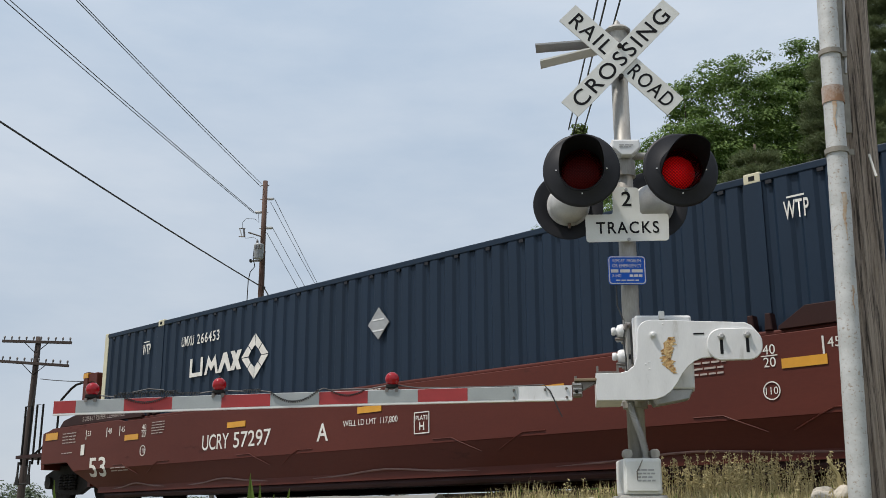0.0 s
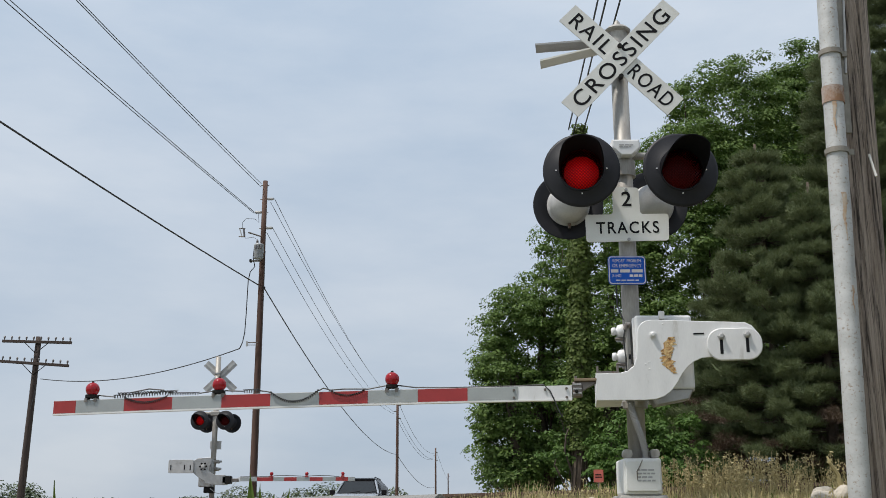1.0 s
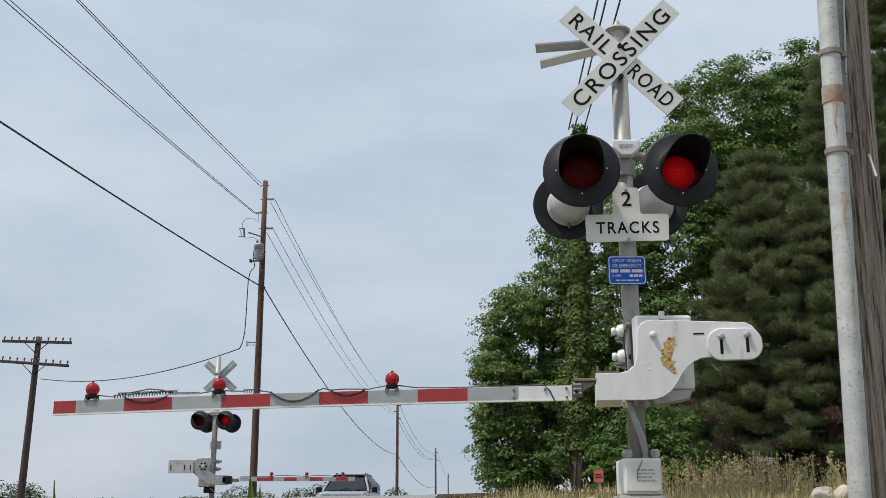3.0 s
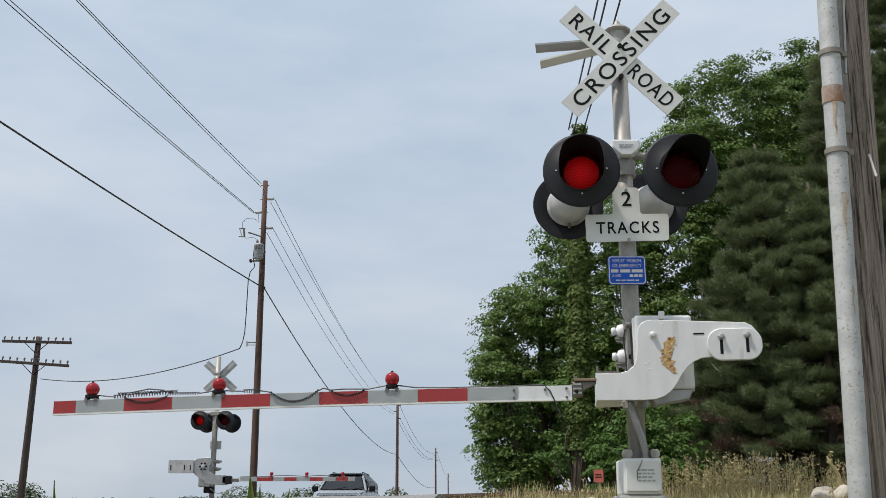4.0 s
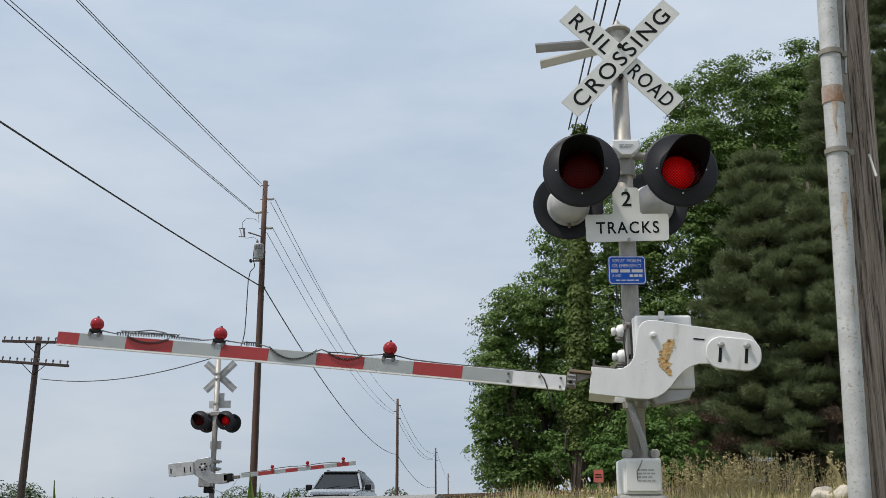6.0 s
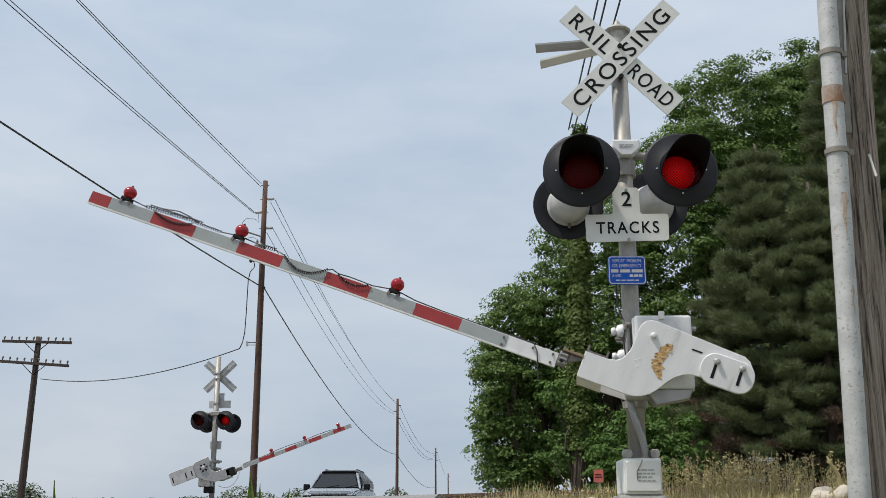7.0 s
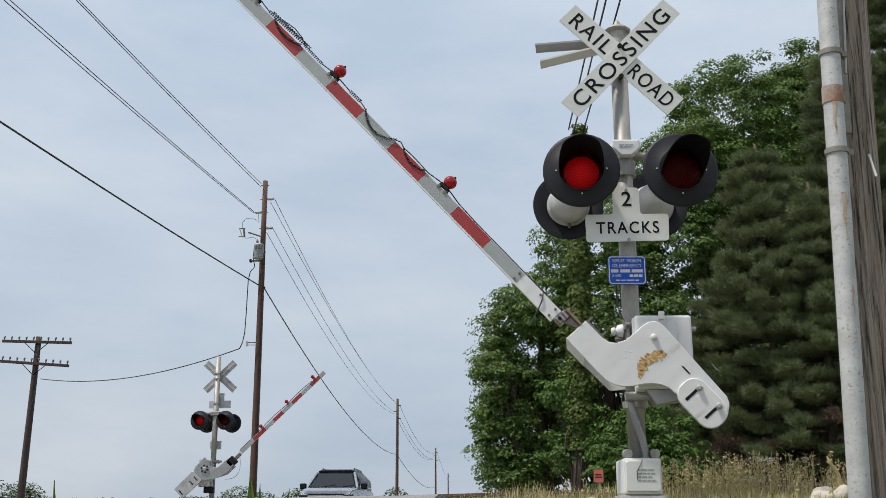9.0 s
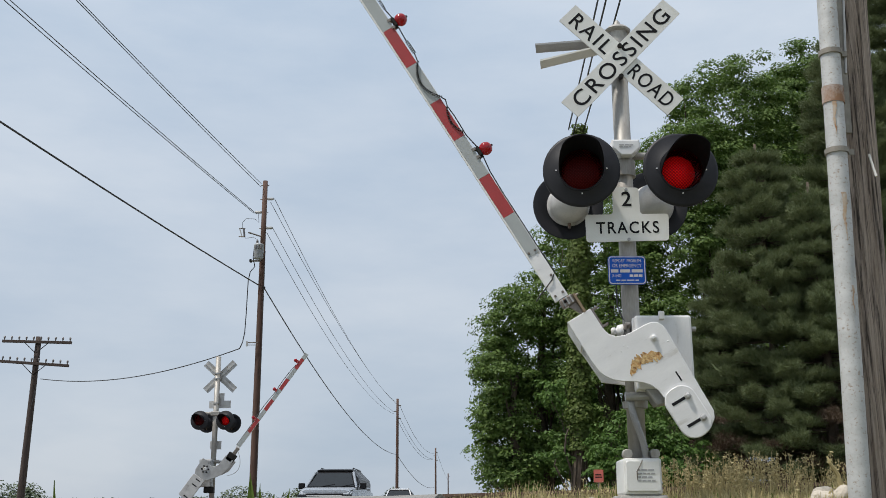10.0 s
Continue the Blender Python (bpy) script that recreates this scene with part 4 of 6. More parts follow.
    place(part("black_cord", tubem([(1.45, 8.66, 1.62), (1.448, 8.655, 1.35), (1.49, 8.63, 1.22), (1.488, 8.58, 1.12), (1.475, 8.58, 1.06), (1.488, 8.585, 0.9), (1.494, 8.59, 0.75)], 0.006, 6), M["rubber"], sg))
    place(part("black_cord", tubem([(1.535, 8.59, 1.15), (1.54, 8.59, 1.0), (1.535, 8.59, 0.85)], 0.006, 6), M["rubber"], sg))
    place(part("mast_flange", lathe(bmesh.new(), ((0.076, 0.5), (0.1, 0.505), (0.105, 0.56), (0.076, 0.57)), 24, "z"), M["galv"], sg)).location = (0, 0, Z)
    place(part("torque_tube", tubem([(1.47, 8.6, 0.585), (1.93, 8.58, 0.6)], 0.038, 14), M["alu_dark"], sg))
    # ribbed conduit
    pts = [Vector((1.52 + 0.1 * smooth_step(0, 1, k / 40), 8.63 - 0.02 * math.sin(k / 40 * 3.1), 0.55 - 0.46 * k / 40)) for k in range(41)]
    bm = bmesh.new()
    tube(bm, pts, 0.024, 10)
    for k in range(0, 41):
        a = pts[k]
        d = (pts[min(k + 1, 40)] - pts[max(k - 1, 0)]).normalized() * 0.003
        tube(bm, [a - d, a + d], 0.03, 10)
    place(part("ribbed_conduit", bm, M["alu_dark"], sg))
    # base junction box
    jb = place(part("base_box", boxm(1.425, 1.728, 8.56, 8.95, -0.19, 0.095, bevel=0.02), M["white_box"], sg, "white painted base junction box"))
    part("box_lid", prismm(rounded(0.27, 0.235, 0.02, 4, 1.577, -0.045), 8.545, 8.56, 0.004), M["white_box"], jb)
    bars(1.6, -0.04, 0.14, 0.11, 4, 8.5445, M["alu_dark"], jb, t=0.0015)
    part("lid_latch", tubem([(1.53, 8.55, -0.09), (1.525, 8.535, -0.01), (1.55, 8.535, 0.03), (1.575, 8.55, 0.08)], 0.004, 6), M["steel_worn"], jb)
    for x in (1.468, 1.687):
        part("box_ear", prismm(rounded(0.075, 0.075, 0.03, 5, x, 0.13), 8.58, 8.66, 0.006), M["galv"], jb)
    place(part("pedestal", boxm(1.38, 1.77, 8.55, 8.95, -0.6, -0.192, bevel=0.02), M["galv"], sg))
    return lit, rear


near_lit, near_rear = build_near_signal()

S_PLATE = [(-0.445, -0.285), (-0.25, -0.283), (-0.19, -0.268), (-0.145, -0.23), (-0.115, -0.16), (-0.108, -0.06), (-0.106, 0.02), (-0.098, 0.07), (-0.07, 0.112),
           (-0.03, 0.132), (0.02, 0.138), (0.3, 0.122), (0.74, 0.1), (0.79, 0.075), (0.84, 0.01), (0.85, -0.05), (0.8, -0.13), (0.62, -0.17), (0.47, -0.172),
           (0.39, -0.18), (0.33, -0.205), (0.28, -0.245), (0.235, -0.3), (0.19, -0.375), (0.14, -0.435), (0.085, -0.475), (0.02, -0.497), (-0.06, -0.503), (-0.445, -0.5)]


def arm_z(a):
    """Height of the middle of the slightly drooping board."""
    return -0.434 - 0.0035 * (a - 0.637) - 0.0021 * (a - 0.637) ** 2


def sweep(bm, a0, a1, h, y0, y1, dz=0.0, n=6):
    prev = None
    for k in range(n + 1):
        a = a0 + (a1 - a0) * k / n
        z = arm_z(a) + dz
        row = [bm.verts.new((-a, y, zz)) for y, zz in ((y0, z - h / 2), (y1, z - h / 2), (y1, z + h / 2), (y0, z + h / 2))]
        if prev:
            for i in range(4):
                bm.faces.new((prev[i], prev[(i + 1) % 4], row[(i + 1) % 4], row[i]))
        else:
            bm.faces.new(row)
        prev = row
    bm.faces.new(prev[::-1])
    bmesh.ops.recalc_face_normals(bm, faces=bm.faces[:])
    return bm


def coil(p, q, r, turns, sag=0.0, wire=0.0045):
    p, q = Vector(p), Vector(q)
    n = turns * 7
    pts = []
    for k in range(n + 1):
        t = k / n
        c = p.lerp(q, t) + Vector((0, 0, -sag * 4 * t * (1 - t)))
        a = 2 * math.pi * turns * t
        pts.append(c + Vector((0, r * math.sin(a), r * math.cos(a))))
    return tubem(pts, wire, 4)


def build_near_gate():
    g = thing("crossing_gate", pose(1.659, 8.4, 1.0355, 0, 0, -6.92), "red and white striped gate arm with silver counterweighted support", "crossing gate")
    board = part("arm_board", sweep(bmesh.new(), 0.637, 4.98, 0.12, -0.018, 0.018), M["alu"], g, "aluminium gate arm")
    edges = (4.98, 4.783, 4.36, 3.942, 3.519, 3.104, 2.694, 2.289, 1.878, 1.472, 1.066)
    for i, (a, b) in enumerate(zip(edges, edges[1:])):
        part("stripe", sweep(bmesh.new(), b + 0.001, a - 0.001, 0.102, -0.0215, 0.0215, 0.005, 3), M["red_stripe" if i % 2 == 0 else "grey_stripe"], board, "red reflective stripe" if i % 2 == 0 else "grey white reflective stripe")
    part("edge_strip", sweep(bmesh.new(), 0.637, 4.98, 0.011, -0.026, 0.026, -0.0555, 8), M["white_box"], board, "white lower rim")
    for a, dz in ((1.1, 0.03), (1.1, -0.03), (0.68, 0.035), (0.68, -0.035), (0.85, 0.03)):
        part("board_bolt", lathe(bmesh.new(), ((0.009, -0.032), (0.011, -0.026), (0.011, -0.01)), 8), M["steel_worn"], board).location = (-a, 0, arm_z(a) + dz)
    for a in (4.655, 3.551, 2.093):
        top = arm_z(a) + 0.06
        lamp = part("arm_lamp", ball(bmesh.new(), (-a, 0, top + 0.088), 0.058, 24, 14), M["dome"], g, "round red gate lamp", smooth=True)
        part("lamp_base", boxm(-a - 0.045, -a + 0.045, -0.04, 0.04, top + 0.012, top + 0.042, bevel=0.006), M["steel_dark"], lamp)
        for dx in (-0.04, 0.04):
            part("lamp_foot", boxm(-a + dx - 0.012, -a + dx + 0.012, -0.03, 0.03, top - 0.02, top + 0.014), M["steel_worn"], lamp)
        part("lamp_cap", ball(bmesh.new(), (-a, 0, top + 0.146), 0.012, 8, 6), M["steel_dark"], lamp)
    # cables along the arm
    t = lambda a: arm_z(a) + 0.066
    part("coiled_cable", coil((-4.46, -0.01, t(4.46) + 0.012), (-3.95, -0.01, t(3.95) + 0.03), 0.014, 22), M["rubber"], g)
    part("coiled_cable", coil((-4.42, -0.02, t(4.42) + 0.03), (-3.9, -0.015, t(3.9) + 0.035), 0.012, 18), M["rubber"], g)
    part("coiled_cable", coil((-4.36, -0.03, t(4.36)), (-3.98, -0.03, t(3.98)), 0.008, 24, 0.05), M["rubber"], g)
    part("coiled_cable", coil((-3.98, 0, t(3.98) + 0.02), (-3.72, 0, t(3.72) + 0.015), 0.011, 12), M["rubber"], g)
    part("coiled_cable", coil((-3.34, 0, t(3.34) + 0.02), (-3.2, 0, t(3.2) + 0.022), 0.014, 7), M["rubber"], g)
    part("coiled_cable", coil((-3.1, -0.03, t(3.1)), (-2.7, -0.03, t(2.7) + 0.005), 0.009, 22, 0.085), M["rubber"], g)
    part("coiled_cable", coil((-2.6, -0.028, t(2.6)), (-2.31, -0.028, t(2.31)), 0.007, 16, 0.045), M["rubber"], g)
    for pts in (((-4.6, 0, t(4.6) + 0.03), (-4.53, 0, t(4.53) + 0.02), (-4.46, 0, t(4.46) + 0.012)),
                ((-4.3, -0.02, t(4.3) + 0.04), (-4.15, -0.02, t(4.15) + 0.065), (-4.02, -0.02, t(4.02) + 0.05)),
                ((-3.72, 0, t(3.72) + 0.015), (-3.6, 0, t(3.6) + 0.03)),
                ((-3.5, 0, t(3.5) + 0.03), (-3.34, 0, t(3.34) + 0.02)),
                ((-3.2, 0, t(3.2) + 0.02), (-3.14, -0.02, t(3.14) + 0.01), (-3.1, -0.03, t(3.1))),
                ((-2.7, -0.03, t(2.7)), (-2.66, -0.02, t(2.66) + 0.022), (-2.6, -0.02, t(2.6) + 0.004), (-2.5, 0, t(2.5) + 0.012), (-2.4, 0, t(2.4) + 0.01), (-2.29, 0, t(2.29) + 0.006), (-2.14, 0, t(2.14) + 0.03)),
                ((-2.05, 0, t(2.05) + 0.03), (-1.9, 0, t(1.9) + 0.008), (-1.66, 0, t(1.66)), (-1.4, 0, t(1.4)), (-1.1, 0, t(1.1)), (-0.86, -0.01, t(0.86) + 0.004), (-0.81, -0.03, t(0.81) - 0.05), (-0.775, -0.03, t(0.77) - 0.13), (-0.745, -0.03, -0.575), (-0.72, -0.03, -0.625))):
        part("cable", tubem(pts, 0.0055, 5), M["rubber"], g)
    # adaptor between board and support
    ad = part("adaptor", boxm(-0.634, -0.555, -0.02, 0.05, -0.468, -0.345, bevel=0.012), M["steel_worn"], g, "rusty grey arm adaptor casting")
    for dz in (-0.44, -0.405, -0.37):
        part("adaptor_rib", boxm(-0.628, -0.56, -0.032, -0.018, dz - 0.007, dz + 0.007, bevel=0.003), M["alu_dark"], ad)
    part("adaptor_bolt", lathe(bmesh.new(), ((0.008, -0.05), (0.014, -0.046), (0.014, -0.03)), 8), M["steel_dark"], ad).location = (-0.6, 0, -0.425)
    part("adaptor_brace", prismm([(-0.556, -0.345), (-0.445, -0.345), (-0.45, -0.362), (-0.556, -0.42)], 0.0, 0.04, 0.004), M["steel_worn"], g)
    part("shear_plate", boxm(-0.618, -0.44, -0.035, 0.2, -0.344, -0.322, bevel=0.004), M["bracket_wood"], g, "weathered pale hinge plate")
    part("plate_pin", tubem([(-0.605, 0.0, -0.325), (-0.605, 0.0, -0.3)], 0.01, 8), M["steel_worn"], g)
    front = part("support_plate", prismm(S_PLATE, -0.03, -0.012, 0.004), M["alu"], g, "silver painted support plate")
    rear_outline = [(-0.445, -0.285), (-0.25, -0.283), (-0.17, -0.25), (-0.1, -0.1), (-0.06, 0.1), (0.05, 0.12), (0.2, 0.0), (0.2, -0.3), (0.06, -0.48), (-0.445, -0.5)]
    part("rear_support_plate", prismm(rear_outline, 0.49, 0.51, 0.004), M["alu"], g)
    part("support_end", boxm(-0.445, -0.425, -0.012, 0.49, -0.5, -0.29), M["alu"], g)
    part("support_web", boxm(-0.425, -0.24, 0.0, 0.49, -0.5, -0.485), M["alu"], g)
    for x in (-0.43, -0.27):
        part("top_clip", boxm(x - 0.008, x + 0.008, -0.025, 0.03, -0.284, -0.225), M["steel_worn"], g)
    part("top_strip", boxm(-0.438, -0.262, -0.028, 0.06, -0.284, -0.27), M["steel_worn"], g)
    part("pivot_bolt", lathe(bmesh.new(), ((0.012, -0.062), (0.021, -0.056), (0.021, -0.04), (0.03, -0.038), (0.03, -0.03)), 12), M["alu"], g).location = (0.02, 0, 0.015)
    # bare patch where the paint has come off
    rnd = random.Random(3)
    spine = [(0.165, -0.005), (0.155, -0.06), (0.13, -0.13), (0.12, -0.19), (0.14, -0.245), (0.19, -0.305)]
    wid = (0.03, 0.05, 0.05, 0.062, 0.046, 0.016)
    lft, rgt = [], []
    for i in range(len(spine) - 1):
        for k in range(8):
            u = k / 8
            x = spine[i][0] * (1 - u) + spine[i + 1][0] * u
            z = spine[i][1] * (1 - u) + spine[i + 1][1] * u
            w = wid[i] * (1 - u) + wid[i + 1] * u
            lft.append((x - w * (0.8 + 0.6 * noise.noise((x * 55, z * 55, 1)) + rnd.uniform(-0.2, 0.2)), z))
            rgt.append((x + w * (0.7 + 0.7 * noise.noise((x * 55, z * 55, 7)) + rnd.uniform(-0.2, 0.2)), z))
    bm = bmesh.new()
    vl, vr = [bm.verts.new((x, -0.0325, z)) for x, z in lft], [bm.verts.new((x, -0.0325, z)) for x, z in rgt]
    for i in range(len(vl) - 1):
        bm.faces.new((vl[i], vr[i], vr[i + 1], vl[i + 1]))
    part("bare_patch", bm, M["rust"], front, "rusty patch with peeled paint")
    part("adjuster_slot", boxm(0.335, 0.42, -0.033, -0.02, 0.01, 0.022), M["letter_black"], front)
    for x, z in ((-0.02, -0.2), (-0.05, -0.22), (0.1, 0.1), (-0.02, -0.26)):
        part("rivet", lathe(bmesh.new(), ((0.003, -0.033), (0.006, -0.0315), (0.007, -0.03)), 8), M["alu"], front).location = (x, 0, z)
    # counterweight plate with slots and bolts
    cw = part("counterweight", prismm(rounded(0.425, 0.255, 0.115, 8, 0.648, -0.078), -0.062, -0.03, 0.006), M["alu"], g, "silver counterweight plate with two slots")
    for x, z in ((0.545, -0.07), (0.745, -0.06)):
        part("slot", boxm(x - 0.012, x + 0.012, -0.0645, -0.06, z - 0.085, z + 0.055), M["letter_black"], cw)
        part("nut", lathe(bmesh.new(), ((0.014, -0.095), (0.022, -0.09), (0.022, -0.07), (0.03, -0.068), (0.03, -0.062)), 6), M["alu_dull"], cw).location = (x, 0, z + 0.055)
    return g


near_gate = build_near_gate()


def build_far_signal():
    X0, Y0 = -6.4, 30.0
    sg = thing("crossing_signal", pose(X0, Y0, -0.5), "galvanised crossing signal mast across the tracks, seen from behind", "crossing signal")
    Z = 0.5
    part("mast", tubem([(0, 0, 0), (0, 0, 4.25 + Z)], 0.075, 16), M["galv"], sg, smooth=True)
    for ang, y in ((45, 0.1), (-42, 0.115)):
        b = blade(sg, 0.055, 3.7 + Z, y, 1.14, 0.2, ang, None, True)
        part("blade_rib", boxm(-0.56, 0.56, -0.02, -0.007, -0.03, 0.03), M["alu_dull"], b)
    for z in (3.77, 3.62, 2.93):
        part("sign_clamp", lathe(bmesh.new(), ((0.077, z - 0.02), (0.092, z - 0.02), (0.092, z + 0.02), (0.077, z + 0.02)), 14, "z"), M["alu_dark"], sg).location = (0, 0, Z)
    part("track_count_sign", prismm([(-0.22, 2.8 + Z), (0.39, 2.81 + Z), (0.39, 3.02 + Z), (0.2, 3.02 + Z), (0.2, 3.23 + Z), (-0.02, 3.23 + Z), (-0.02, 3.0 + Z), (-0.22, 3.0 + Z)], 0.09, 0.1), M["alu_dull"], sg)
    part("notice_back", boxm(-0.13, 0.18, 0.085, 0.095, 1.66 + Z, 1.89 + Z), M["alu_dull"], sg)
    part("cross_arm", tubem([(-0.42, 0.02, 2.66 + Z), (0.42, 0.02, 2.66 + Z)], 0.035, 10), M["galv"], sg)
    part("arm_hub", boxm(-0.13, 0.13, -0.1, 0.1, 2.58 + Z, 2.7 + Z, bevel=0.02), M["galv"], sg)
    for x in (-0.36, 0.36):
        part("rear_arm", tubem([(x, 0.0, 2.66 + Z), (x, 0.3, 2.64 + Z)], 0.03, 8), M["galv"], sg)
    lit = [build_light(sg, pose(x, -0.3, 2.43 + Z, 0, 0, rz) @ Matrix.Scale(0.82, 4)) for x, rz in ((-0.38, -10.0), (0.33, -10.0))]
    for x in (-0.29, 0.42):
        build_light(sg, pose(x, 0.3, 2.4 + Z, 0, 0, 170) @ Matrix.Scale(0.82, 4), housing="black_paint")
    mb = part("gate_machine", boxm(-0.3, 0.05, -0.42, -0.1, 0.62 + Z, 1.36 + Z, bevel=0.03), M["alu_dark"], sg, "weathered grey gate machine case")
    part("case_lid", boxm(-0.26, 0.02, -0.44, -0.42, 0.9 + Z, 1.32 + Z, bevel=0.01), M["alu_dark"], mb)
    for z in (1.12, 1.32):
        part("machine_clamp", boxm(-0.05, 0.17, -0.15, 0.1, z - 0.05 + Z, z + 0.04 + Z, bevel=0.02), M["galv"], sg)
        part("clamp_stud", tubem([(0.16, -0.05, z + Z), (0.24, -0.05, z + Z)], 0.03, 8), M["alu_dark"], sg)
    part("machine_foot", boxm(-0.16, 0.1, -0.35, -0.08, 0.46 + Z, 0.62 + Z, bevel=0.02), M["steel_dark"], sg)
    return lit


far_lit = build_far_signal()


def build_far_gate():
    g = thing("crossing_gate", pose(-6.437, 29.5, 1.176), "striped red and white gate arm across the tracks", "crossing gate")
    plate = part("support_plate", prismm([(-0.38, 0.13), (-0.25, 0.2), (0.1, 0.22), (0.12, 0.06), (0.05, -0.02), (0.08, -0.16), (0.2, -0.24), (0.52, -0.25), (0.52, -0.5), (0.3, -0.52), (0.05, -0.48), (-0.15, -0.36), (-0.36, -0.2), (-0.38, -0.05)], -0.12, -0.09, 0.006), M["alu_dark"], g, "weathered grey support plate")
    for k in range(6):
        a = math.tau * k / 6
        part("hub_bolt", lathe(bmesh.new(), ((0.02, -0.15), (0.025, -0.14), (0.025, -0.12)), 8), M["steel_dark"], plate).location = (-0.1 + 0.09 * math.cos(a), 0, -0.02 + 0.09 * math.sin(a))
    part("hub", lathe(bmesh.new(), ((0.03, -0.17), (0.05, -0.16), (0.05, -0.12)), 12), M["alu_dull"], plate).location = (-0.1, 0, -0.02)
    part("rear_support_plate", prismm([(-0.1, -0.1), (0.1, -0.3), (0.5, -0.3), (0.5, -0.5), (0.2, -0.5), (0.0, -0.4)], 0.3, 0.33, 0.006), M["alu_dark"], g)
    cw = part("counterweight", prismm(rounded(0.68, 0.36, 0.04, 4, -0.7, -0.02), -0.16, -0.1, 0.006), M["alu_dull"], g, "grey counterweight plate with slots")
    for x in (-0.6, -0.44, -0.97):
        part("slot", boxm(x - 0.015, x + 0.015, -0.164, -0.158, -0.12, 0.02), M["letter_black"], cw)
    part("adaptor", boxm(0.42, 0.66, -0.12, 0.16, -0.48, -0.27, bevel=0.02), M["steel_dark"], g)
    part("adaptor_neck", boxm(0.64, 0.86, -0.05, 0.05, -0.43, -0.34, bevel=0.015), M["steel_worn"], g)
    board = part("arm_board", boxm(0.84, 4.02, -0.02, 0.02, -0.415, -0.305), M["alu"], g)
    for a, b, c in ((0.9, 1.36, "grey_stripe"), (1.36, 1.8, "red_stripe"), (1.8, 2.1, "grey_stripe"), (2.1, 2.44, "red_stripe"), (2.44, 2.79, "grey_stripe"), (2.79, 3.15, "red_stripe"), (3.15, 3.5, "grey_stripe"), (3.5, 3.84, "red_stripe"), (3.84, 4.02, "grey_stripe")):
        part("stripe", boxm(a + 0.002, b - 0.002, -0.024, 0.024, -0.41, -0.31), M[c], board, "red reflective stripe" if c[0] == "r" else "grey reflective stripe")
    for a in (1.75, 2.71, 3.69):
        lamp = part("arm_lamp", ball(bmesh.new(), (a, 0, -0.215), 0.05, 14, 8), M["dome"], g, "round red gate lamp", smooth=True)
        part("lamp_base", boxm(a - 0.045, a + 0.045, -0.04, 0.04, -0.305, -0.265), M["red_stripe"], lamp)
    part("cable", tubem([(0.9, 0, -0.295), (1.6, 0, -0.29), (1.9, 0, -0.265), (2.2, 0, -0.26), (2.65, 0, -0.285), (3.0, 0, -0.265), (3.3, 0, -0.27), (3.6, 0, -0.295)], 0.01, 5), M["rubber"], g)
    part("loose_cable", tubem([(0.8 - 0.7 * u / 14, -0.04, -0.42 - 0.18 * u / 14 - 0.9 * (u / 14) * (1 - u / 14)) for u in range(15)], 0.008, 5), M["alu_dull"], g, "pale loose cable")
    return g


far_gate = build_far_gate()


# ---- poles and wires ----
def wire(p, q, sag, r, label="black overhead electric wire", n=28):
    p, q = Vector(p), Vector(q)
    pts = [p.lerp(q, k / n) + Vector((0, 0, -4 * sag * (k / n) * (1 - k / n))) for k in range(n + 1)]
    return tagged(part("overhead_wire", tubem(pts, r, 5), M["wire"]), label, "wire", "overhead wires")


